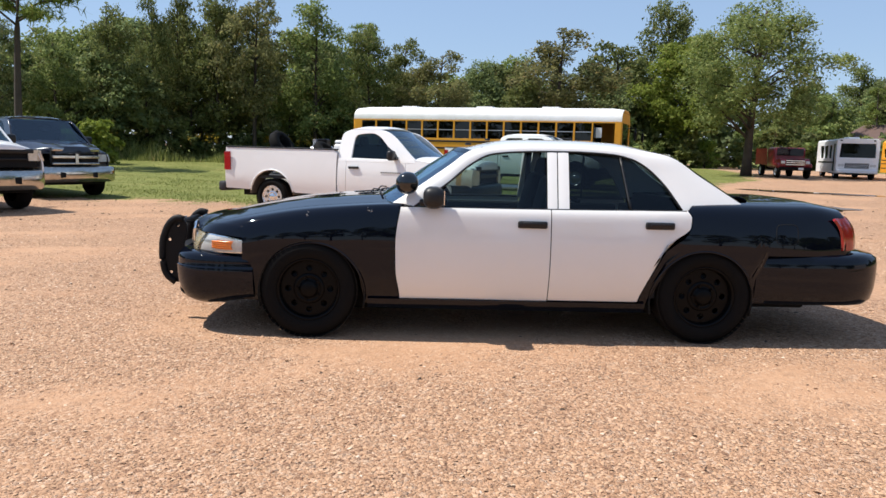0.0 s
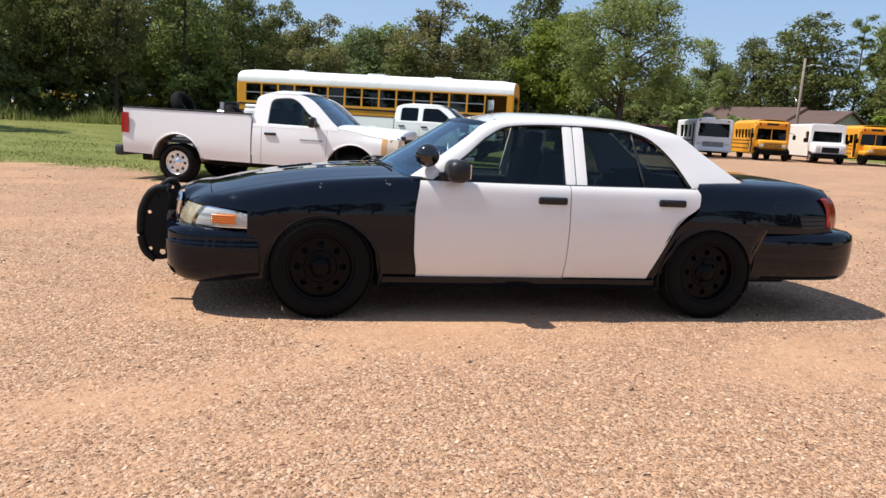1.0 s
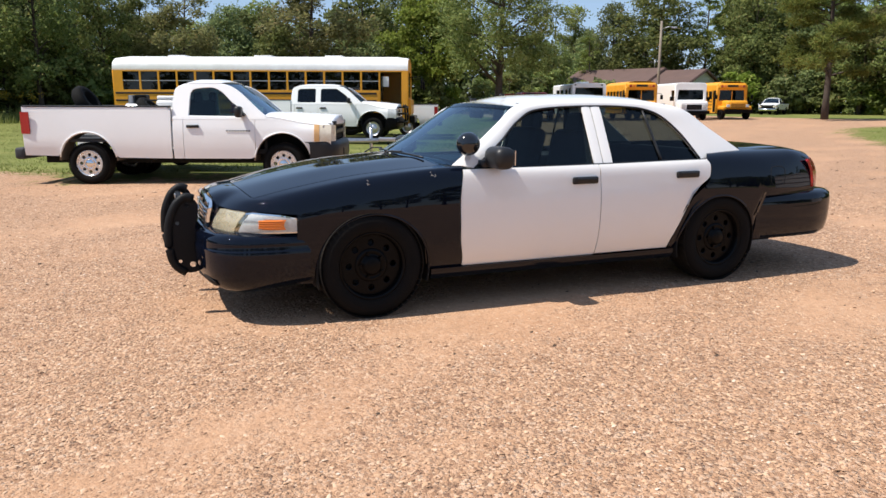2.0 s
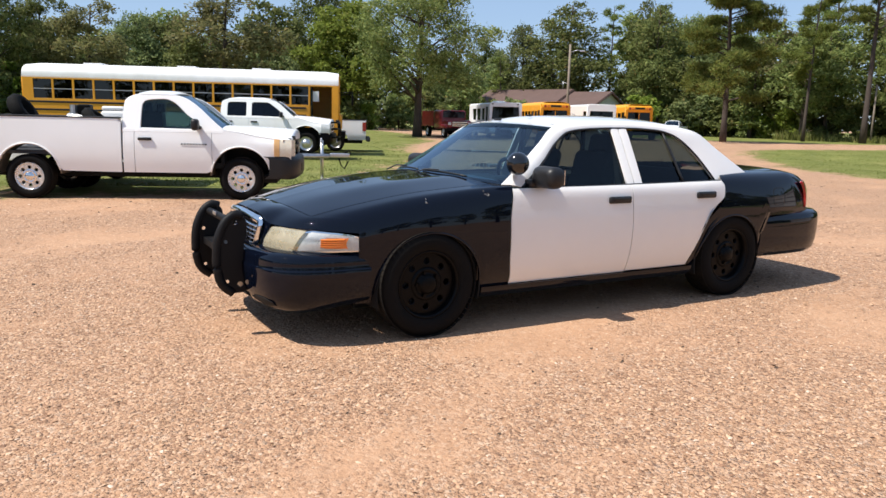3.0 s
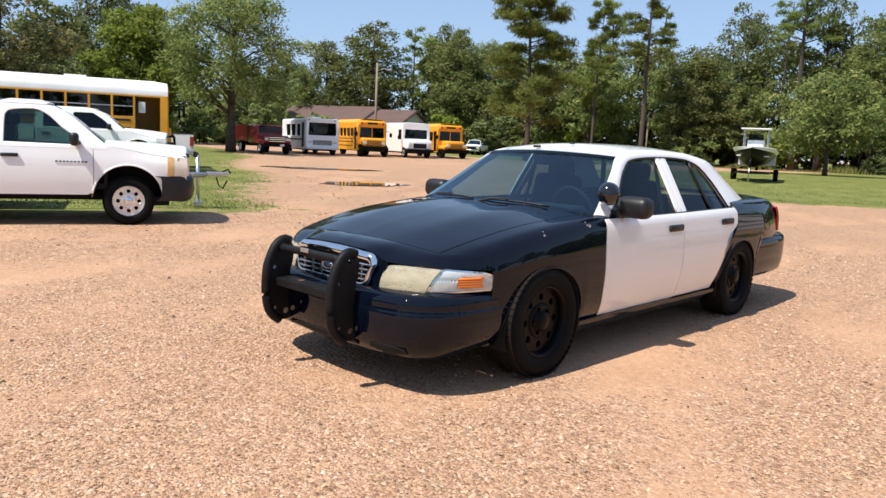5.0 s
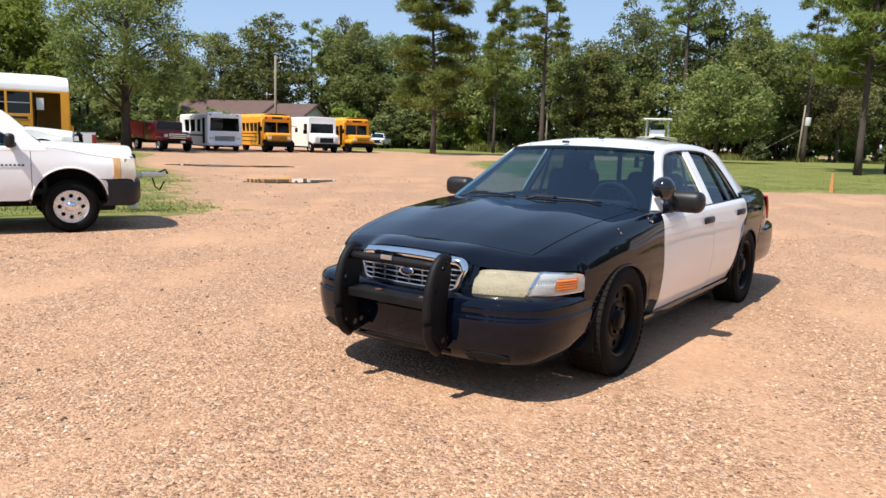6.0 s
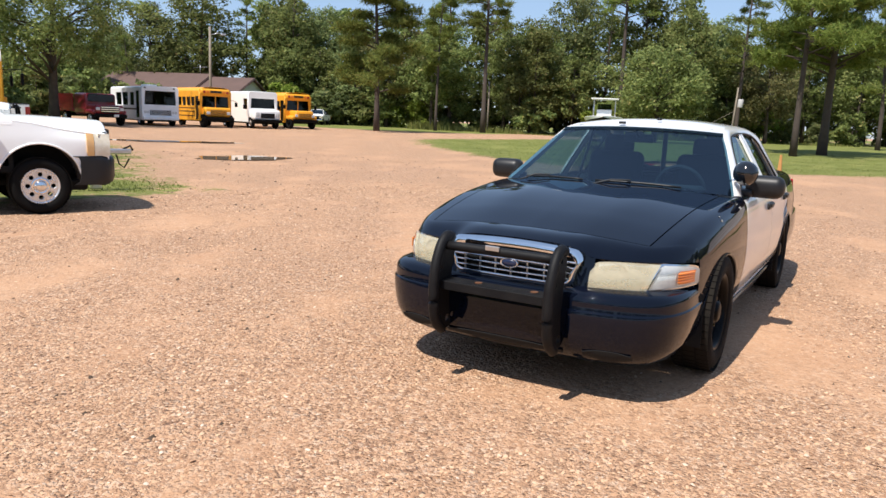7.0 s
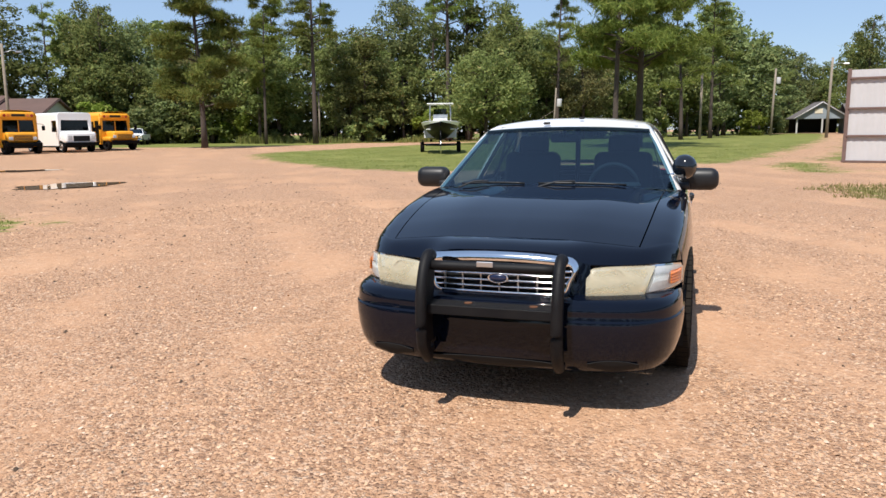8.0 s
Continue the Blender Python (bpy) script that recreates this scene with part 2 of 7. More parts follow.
M_YELLENS = hazy_lens("yellowed_lens", (0.96, 0.92, 0.80), (0.62, 0.56, 0.42), 0.62)
M_AMBER = material("amber_lens", (0.75, 0.20, 0.025), 0.2, coat=0.6)
M_RED = material("red_lens", (0.35, 0.012, 0.012), 0.18, coat=0.6)
M_SEAT = material("seat_cloth", (0.012, 0.013, 0.017), 0.95, vary=0.4, scale=20, dark=(0.03, 0.03, 0.035))
M_GREY = material("grey_plastic", (0.042, 0.043, 0.046), 0.7, vary=0.3, scale=10)
M_BUSYEL = material("bus_yellow_paint", (0.80, 0.35, 0.018), 0.45, coat=0.1, vary=0.35, scale=2, dark=(0.48, 0.21, 0.02))
M_BUSROOF = material("bus_roof_white", (0.80, 0.80, 0.78), 0.5, vary=0.45, scale=1.2, dark=(0.5, 0.48, 0.44))

# ---- ground ----
YARD_EDGE = [(-150, 24), (-30, 20), (-8.7, 18), (-6.5, 18.4), (-4.6, 17.7), (-3.2, 15.75), (-1, 15.5), (1.6, 15.45), (3.4, 15.5), (3.8, 16.6), (4.4, 18.4), (5.6, 20.6), (8, 23.5), (10, 26.2), (11, 28.6), (12.2, 33), (15, 38), (18, 41.5), (22, 50), (30, 90), (20, 200), (-150, 200)]
ISLAND = [(35.2, 31.2), (31, 29.5), (27, 26), (21, 18.7), (19.2, 14.9), (20.4, 11.5), (23.6, 8.2), (26.3, 5.0), (31, 3.0), (41.5, .4), (57, -3.2), (75, -6.5), (115, -12), (116, 19), (90, 23.5), (70, 26.5), (51, 27.9), (41, 28.6)]
FARGRASS = [(44, 51), (46, 44), (49, 41), (56, 38.2), (72, 38.8), (95, 35), (118, 28), (125, -10), (260, -30), (260, 260), (30, 260), (33, 75), (46, 62)]
SOUTHGRASS = [(28.2, 1.6), (32, .2), (40, -1.8), (57, -5.2), (115, -15), (200, -60), (40, -60), (33, -8)]
PATCH = [(27.5, 2.2), (24.5, 2.9), (20.5, 2.6), (19.8, 1.6), (22, 1.0), (26.5, 0.9)]
VERGE = [(8.0, 2.0), (9.6, 2.5), (13.4, 3.3), (15.5, 2.2), (14.8, 1.1), (11, 0.6), (8, 0.9)]


def poly_dist(px, py, poly):
    """Signed distance to a polygon, positive inside."""
    d = np.full(px.shape, 1e9)
    inside = np.zeros(px.shape, bool)
    n = len(poly)
    for i in range(n):
        (x0, y0), (x1, y1) = poly[i], poly[(i + 1) % n]
        ex, ey = x1 - x0, y1 - y0
        t = np.clip(((px - x0) * ex + (py - y0) * ey) / (ex * ex + ey * ey), 0, 1)
        d = np.minimum(d, np.hypot(px - x0 - t * ex, py - y0 - t * ey))
        if y0 != y1:
            c = ((y0 > py) != (y1 > py)) & (px < (x1 - x0) * (py - y0) / (y1 - y0) + x0)
            inside ^= c
    return np.where(inside, d, -d)


def wave(px, py, f, seed):
    """Smooth made-up unevenness between about -1 and 1."""
    r = np.random.RandomState(seed)
    z = np.zeros(np.shape(px))
    for k in range(7):
        a, ph, g = r.rand() * 6.28, r.rand() * 6.28, f * (0.6 + 1.5 * r.rand())
        z = z + np.sin((px * np.cos(a) + py * np.sin(a)) * g + ph)
    return z / 4.0


def smooth(a, b, x):
    t = np.clip((x - a) / (b - a), 0, 1)
    return t * t * (3 - 2 * t)


PUDDLES = [(11.2, 22.6, 1.35, 1.2), (15.2, 32.8, 1.6, 0.9), (17.6, 31.6, 1.3, 0.7)]


def lie(px, py):
    """Height of the ground."""
    px, py = np.asarray(px, float), np.asarray(py, float)
    r = np.hypot(px - 0.5, py - 5)
    z = 0.36 * smooth(26, 58, r) + 0.3 * smooth(60, 140, r)
    z = z + 0.012 * wave(px, py, 0.9, 3) * smooth(2.6, 6, np.hypot((px - 0.5) * 0.7, py - 6.5)) + 0.05 * wave(px, py, 0.12, 5) * smooth(16, 40, r)
    for cx, cy, a, b in PUDDLES:
        q = ((px - cx) * 0.75 + (py - cy) * -0.66) / a, ((px - cx) * 0.66 + (py - cy) * 0.75) / b
        z = z - 0.08 * np.exp(-(q[0] ** 2 + q[1] ** 2) * 0.8)
    return z


def grass_at(px, py):
    """How far inside the grass a place is, in metres, uneven along the edge."""
    px, py = np.asarray(px, float), np.asarray(py, float)
    d = np.maximum.reduce([poly_dist(px, py, q) for q in (YARD_EDGE, ISLAND, FARGRASS, SOUTHGRASS, PATCH)])
    d = d + 0.35 * wave(px, py, 1.6, 11) + 0.15 * wave(px, py, 5.0, 12)
    v = poly_dist(px, py, VERGE) + 0.25 * wave(px, py, 3.0, 13)
    return np.maximum(d, v - 0.75)


def warp(n, near, far):
    t = np.linspace(-1, 1, n)
    return np.sign(t) * (near * np.abs(t) + (far - near) * np.abs(t) ** 5)


def ground_material():
    m = bpy.data.materials.new("gravel_and_grass")
    m.use_nodes = True
    nt = m.node_tree
    N, L = nt.nodes.new, nt.links.new
    b = nt.nodes["Principled BSDF"]
    b.inputs["Specular IOR Level"].default_value = 0.25
    co = N("ShaderNodeTexCoord")

    def noise_tex(scale, detail=5, rough=0.6):
        t = N("ShaderNodeTexNoise")
        t.inputs["Scale"].default_value, t.inputs["Detail"].default_value, t.inputs["Roughness"].default_value = scale, detail, rough
        L(co.outputs["Object"], t.inputs["Vector"])
        return t.outputs["Fac"]

    def ramp(src, stops):
        r = N("ShaderNodeValToRGB")
        r.color_ramp.elements.remove(r.color_ramp.elements[1])
        for i, (p, c) in enumerate(stops):
            e = r.color_ramp.elements[0] if i == 0 else r.color_ramp.elements.new(p)
            e.position, e.color = p, (*c, 1)
        L(src, r.inputs[0])
        return r.outputs[0]

    def mix(f, a, c, blend="MIX"):
        x = N("ShaderNodeMix")
        x.data_type, x.blend_type = "RGBA", blend
        for sock, val in (("Factor", f), ("A", a), ("B", c)):
            if isinstance(val, (int, float)):
                x.inputs[sock].default_value = val
            elif isinstance(val, tuple):
                x.inputs[sock].default_value = (*val, 1)
            else:
                L(val, x.inputs[sock])
        return x.outputs["Result"]

    def mapr(src, a, c, lo=0.0, hi=1.0):
        r = N("ShaderNodeMapRange")
        r.inputs[1].default_value, r.inputs[2].default_value, r.inputs[3].default_value, r.inputs[4].default_value = a, c, lo, hi
        L(src, r.inputs[0])
        return r.outputs[0]

    # packed orange clay under loose pale stones
    vor = N("ShaderNodeTexVoronoi")
    vor.inputs["Scale"].default_value = 44
    L(co.outputs["Object"], vor.inputs["Vector"])
    sep = N("ShaderNodeSeparateColor")
    L(vor.outputs["Color"], sep.inputs[0])
    vor2 = N("ShaderNodeTexVoronoi")
    vor2.inputs["Scale"].default_value = 105
    L(co.outputs["Object"], vor2.inputs["Vector"])
    sep2 = N("ShaderNodeSeparateColor")
    L(vor2.outputs["Color"], sep2.inputs[0])
    clay = ramp(noise_tex(1.1, 8, 0.62), [(0.25, (0.382, 0.209, 0.114)), (0.5, (0.453, 0.262, 0.152)), (0.75, (0.510, 0.309, 0.187))])
    stone = ramp(sep.outputs[0], [(0.0, (0.193, 0.104, 0.065)), (0.3, (0.384, 0.215, 0.122)), (0.7, (0.490, 0.294, 0.183)), (0.93, (0.596, 0.415, 0.291)), (1.0, (0.144, 0.082, 0.056))])
    stone2 = ramp(sep2.outputs[0], [(0.0, (0.193, 0.104, 0.065)), (0.4, (0.404, 0.225, 0.127)), (0.9, (0.530, 0.333, 0.212)), (1.0, (0.596, 0.456, 0.350))])
    la = N("ShaderNodeAttribute")
    la.attribute_name = "loose"
    ladd = N("ShaderNodeMath")
    ladd.operation = "ADD"
    L(la.outputs["Fac"], ladd.inputs[0])
    L(mapr(noise_tex(2.2, 8, 0.75), 0.3, 0.7, -0.4, 0.4), ladd.inputs[1])
    loose = mapr(ladd.outputs[0], 0.25, 0.75)
    stones = mix(mapr(sep.outputs[1], 0.35, 0.45), stone2, stone)
    dirt = mix(mapr(loose, 0, 1, 0.25, 0.9), clay, stones)
    dirt = mix(mapr(noise_tex(0.23, 4, 0.5), 0.45, 0.75, 0, 0.35), dirt, (0.460, 0.269, 0.154))
    dirt = mix(mapr(noise_tex(0.5, 3, 0.5), 0.62, 0.8, 0, 0.25), dirt, (0.263, 0.137, 0.069))
    dirt = mix(mapr(noise_tex(14, 5, 0.8), 0.56, 0.66, 0, 0.45), dirt, (0.563, 0.406, 0.291))
    dirt = mix(mapr(noise_tex(17, 5, 0.8), 0.60, 0.70, 0, 0.5), dirt, (0.226, 0.132, 0.080))
    dirt = mix(mapr(noise_tex(6.5, 9, 0.85), 0.53, 0.63, 0, 0.55), dirt, (0.267, 0.160, 0.098))
    dirt = mix(mapr(noise_tex(7.7, 9, 0.85), 0.54, 0.66, 0, 0.50), dirt, (0.554, 0.385, 0.268))
    turf = ramp(noise_tex(0.7, 9, 0.7), [(0.25, (0.105, 0.125, 0.026)), (0.5, (0.170, 0.180, 0.043)), (0.66, (0.250, 0.232, 0.072)), (0.80, (0.35, 0.27, 0.13))])
    turf = mix(mapr(noise_tex(28, 3, 0.7), 0.3, 0.75, 0, 0.4), turf, (0.12, 0.15, 0.032))
    at = N("ShaderNodeAttribute")
    at.attribute_name = "turf"
    edge = N("ShaderNodeMath")
    edge.operation = "ADD"
    L(at.outputs["Fac"], edge.inputs[0])
    L(mapr(noise_tex(1.7, 9, 0.8), 0.3, 0.7, -0.55, 0.55), edge.inputs[1])
    fac = mapr(edge.outputs[0], 0.42, 0.72)
    L(mix(fac, dirt, turf), b.inputs["Base Color"])
    b.inputs["Roughness"].default_value = 0.92
    # relief
    h1 = mapr(vor.outputs["Distance"], 0.0, 0.6, 1.0, 0.0)
    h2 = mapr(vor2.outputs["Distance"], 0.0, 0.6, 0.5, 0.0)
    add = N("ShaderNodeMath")
    add.operation = "ADD"
    L(h1, add.inputs[0])
    L(h2, add.inputs[1])
    mul = N("ShaderNodeMath")
    mul.operation = "MULTIPLY"
    L(add.outputs[0], mul.inputs[0])
    L(mapr(loose, 0, 1, 0.22, 1.0), mul.inputs[1])
    bp = N("ShaderNodeBump")
    bp.inputs["Strength"].default_value, bp.inputs["Distance"].default_value = 0.9, 0.014
    L(mul.outputs[0], bp.inputs["Height"])
    bp2 = N("ShaderNodeBump")
    bp2.inputs["Strength"].default_value, bp2.inputs["Distance"].default_value = 0.5, 0.05
    L(noise_tex(1.6, 8, 0.65), bp2.inputs["Height"])
    L(bp2.outputs[0], bp.inputs["Normal"])
    L(bp.outputs[0], b.inputs["Normal"])
    return m


def loose_at(px, py):
    """Where loose stone lies, from 0 (packed by wheels) to 1: long streaks along the yard's traffic."""
    px, py = np.asarray(px, float), np.asarray(py, float)
    u, v = px * .94 + py * .34, -px * .34 + py * .94
    bend = .5 * np.sin(u * .22 + .8)
    s = .70 + .28 * wave(u * .25, v + bend, 2.4, 61) + .40 * wave(u * .2, v, 5.4, 62) + .16 * wave(px, py, 2.2, 63)
    return np.clip(s, 0, 1)


def build_ground():
    xs, ys = warp(260, 45, 1500) + 2, warp(260, 45, 1500) + 10
    px, py = np.meshgrid(xs, ys, indexing="ij")
    pz = lie(px, py)
    n = len(ys)
    vs = np.stack([px.ravel(), py.ravel(), pz.ravel()], 1)
    i, j = np.meshgrid(np.arange(len(xs) - 1), np.arange(n - 1), indexing="ij")
    q = (i * n + j).ravel()
    fs = np.stack([q, q + n, q + n + 1, q + 1], 1)
    ob = mesh_ob("ground", vs.tolist(), fs.tolist(), ground_material(), smooth=True)
    at = ob.data.attributes.new("turf", "FLOAT", "POINT")
    at.data.foreach_set("value", np.clip(grass_at(vs[:, 0], vs[:, 1]) / 2.6 + 0.5, 0, 1).astype(np.float32))
    at = ob.data.attributes.new("loose", "FLOAT", "POINT")
    at.data.foreach_set("value", loose_at(vs[:, 0], vs[:, 1]).astype(np.float32))
    return tagged(ob, "orange clay and gravel yard with patches of mown grass", "ground", kind="structure")


ground = build_ground()

# ---- the patrol sedan; its own axes: x forward, y to its left, z up ----
def lines(*tables):
    """Feature lines along a body: each a table of (x, y, z)."""
    return [(pchip([(t[0], t[1]) for t in tb]), pchip([(t[0], t[2]) for t in tb])) for tb in tables]


def across(ls, x, s):
    """The point at s (0 at the first line, 1 at the next ...) of the section at x."""
    p = [Vector((f(x), g(x))) for f, g in ls]
    i = min(int(s), len(p) - 2)
    t = s - i
    p1, p2 = p[i], p[i + 1]
    p0 = p[i - 1] if i else p1 * 2 - p2
    p3 = p[i + 2] if i + 2 < len(p) else p2 * 2 - p1
    q = 0.5 * (2 * p1 + (p2 - p0) * t + (2 * p0 - 5 * p1 + 4 * p2 - p3) * t * t + (3 * p1 - p0 - 3 * p2 + p3) * t**3)
    return (x, q[0], q[1])


def s_at(ls, x, z, top):
    """The s at which the section at x reaches the height z."""
    lo, hi = 0.0, top
    for _ in range(18):
        m = (lo + hi) / 2
        if across(ls, x, m)[2] < z:
            lo = m
        else:
            hi = m
    return lo


def arch(x, c, r, zc):
    return zc + math.sqrt(max(r * r - (x - c) ** 2, 0)) if abs(x - c) < r else -1


SEDAN = lines(
    [(2.2, .80, .25), (1.9, .86, .25), (1.0, .885, .24), (0, .885, .235), (-1.0, .89, .25), (-1.9, .90, .30), (-2.6, .78, .33)],
    [(2.2, .84, .42), (1.9, .915, .42), (1.0, .955, .40), (0, .953, .40), (-1.0, .956, .42), (-1.9, .955, .45), (-2.6, .82, .46)],
    [(2.2, .83, .58), (1.9, .925, .60), (1.0, .982, .60), (0, .985, .60), (-1.0, .985, .62), (-1.9, .97, .64), (-2.6, .84, .66)],
    [(2.2, .80, .70), (1.9, .915, .74), (1.4, .955, .81), (1.0, .968, .83), (0, .972, .83), (-1.0, .972, .84), (-1.9, .95, .86), (-2.6, .82, .84)],
    [(2.2, .785, .745), (1.9, .86, .834), (1.4, .90, .920), (.8, .925, .965), (0, .93, .968), (-1.0, .925, .98), (-1.6, .90, 1.0), (-2.2, .85, 1.0), (-2.6, .74, .94)],
    [(2.2, .685, .785), (1.9, .72, .868), (1.4, .755, .949), (.8, .785, .990), (0, .77, 1.0), (-1.0, .75, 1.02), (-1.6, .74, 1.045), (-2.2, .70, 1.045), (-2.6, .62, .99)],
    [(2.2, .33, .825), (1.9, .34, .908), (1.4, .36, .985), (.8, .37, 1.022), (0, .4, 1.0), (-1.6, .38, 1.06), (-2.2, .36, 1.065), (-2.6, .32, 1.01)],
    [(2.2, 0, .835), (1.9, 0, .915), (1.4, 0, .992), (.8, 0, 1.03), (0, 0, 1.0), (-1.6, 0, 1.062), (-2.2, 0, 1.07), (-2.6, 0, 1.015)])
WB = 1.455
WELL_F, WELL_R = (WB - 0.02, .385, .31), (-WB + 0.02, .385, .31)
INNER = [(.70, .968), (.46, 1.14), (.28, 1.285), (.14, 1.355), (-.05, 1.378), (-.29, 1.388), (-.50, 1.39), (-.78, 1.378), (-.93, 1.345), (-1.02, 1.295), (-1.14, 1.18), (-1.27, .985)]
OUTER = [(.86, .99), (.64, 1.135), (.44, 1.275), (.28, 1.385), (.0, 1.432), (-.29, 1.444), (-.50, 1.446), (-.85, 1.435), (-1.08, 1.405), (-1.22, 1.375), (-1.45, 1.225), (-1.77, 1.02)]
side_y = pchip([(.93, .93), (.98, .905), (1.10, .835), (1.25, .742), (1.36, .672), (1.40, .64), (1.46, .58)])


def edge_y(x, z):
    """Half width of the glasshouse at its outer edge."""
    y = side_y(z) - 0.012
    return y - 0.10 * max(0, (x - 0.25)) * 0.35 - 0.25 * max(0, -1.25 - x) * 0.55


def panel(ls, xa, xb, zlo, s_top, nu=28, ns=18, gap=0.004):
    """A body panel between front line xa(z) and rear line xb(z), from height zlo(x) up to s_top."""
    vs = []
    for i in range(nu + 1):
        for j in range(ns + 1):
            t = j / ns
            z = 0.25 + t * 0.72
            for _ in range(4):
                x = xa(z) + (xb(z) - xa(z)) * i / nu
                s0 = s_at(ls, x, zlo(x), s_top)
                p = across(ls, x, s0 + (s_top - s0) * t)
                z = p[2]
            vs.append(p)
    w = ns + 1
    fs = [(i * w + j, (i + 1) * w + j, (i + 1) * w + j + 1, i * w + j + 1) for i in range(nu) for j in range(ns)]
    return vs, fs


def wheel_parts(owner, at, r=.352, w=.235, rim_r=.225, side=1, kind="steel", steer=0.0, suffix=""):
    """A wheel under its car: tyre with tread blocks, rim with vent holes, hub."""
    root = new("wheel")
    root.parent = owner
    root.matrix_basis = Matrix.Translation(at) @ Matrix.Rotation(steer, 4, "Z") @ (Matrix.Rotation(math.pi, 4, "Z") if side < 0 else Matrix())
    h = w / 2
    prof = [(rim_r - .004, h - .03), (rim_r + .012, h - .006), (rim_r + .05, h), (r - .05, h + .002), (r - .022, h - .014), (r - .008, h - .03), (r - .002, h - .05), (r, h - .08), (r, -h + .08), (r - .002, -h + .05), (r - .022, -h + .014), (rim_r + .05, -h), (rim_r, -h + .02)]
    vs, fs = lathe(prof, 56)
    # grooves round the tread
    tyre = mesh_ob("tyre", vs, fs, M_RUBBER, root)
    bm = bmesh.new()
    for k in range(54):
        a = 2 * math.pi * k / 54
        for j, yy in enumerate((-.33, 0, .33)):
            box_bm((0, yy * w, r - .001), (2 * math.pi * r / 54 * .88, w * .29, .005), bm=bm, m=None)
            mm = Matrix.Rotation(a + (j % 2) * .07, 4, "Y")
            bmesh.ops.transform(bm, matrix=mm, verts=bm.verts[-8:])
    part("tread", bm, M_TREAD, tyre)["kind"] = "stuff"
    if kind == "steel":
        mat, holes, hr, hd, ry = M_STEELBLK, 8, rim_r * .68, .026, h - .075
    else:
        mat, holes, hr, hd, ry = M_POLISHED, 8, rim_r * .66, .034, h - .045
    barrel = [(rim_r, h - .028), (rim_r + .008, h - .02), (rim_r - .004, h - .012), (rim_r - .018, h - .03), (rim_r - .026, h - .075), (rim_r - .03, -h + .03)]
    mesh_ob("rim", *lathe(barrel, 48), mat, root)
    outl = ring(rim_r - .022, 44)
    cut = [ring(hd, 12, (hr * math.cos(2 * math.pi * k / holes), hr * math.sin(2 * math.pi * k / holes))) for k in range(holes)]
    plate("rim_face", outl, mat, root, Matrix.Translation((0, ry, 0)) @ UPRIGHT, cut, .012, .006, res=1)
    dome = [(rim_r * .52, ry + .006), (rim_r * .48, ry + .022), (rim_r * .40, ry + .026), (rim_r * .36, ry + .018), (rim_r * .30, ry + .02), (rim_r * .27, ry + .05), (rim_r * .20, ry + .058), (.001, ry + .06)]
    mesh_ob("hub_cap", *lathe(dome, 28), M_CHROME if kind != "steel" else M_STEELBLK, root)
    for k in range(5):
        a = 2 * math.pi * k / 5
        part("lug_nut", cyl_bm((rim_r * .36 * math.cos(a), ry + .028, rim_r * .36 * math.sin(a)), .011, .02, "Y", 6), M_STEELBLK if kind == "steel" else M_CHROME, root)
    mesh_ob("brake_disc", *lathe([(.03, 0), (.16, 0), (.16, -.02), (.03, -.02)], 24), M_GREY if kind == "steel" else M_DARK, root)
    return root


NOSE_MORE, TAIL_MORE = .055, .065


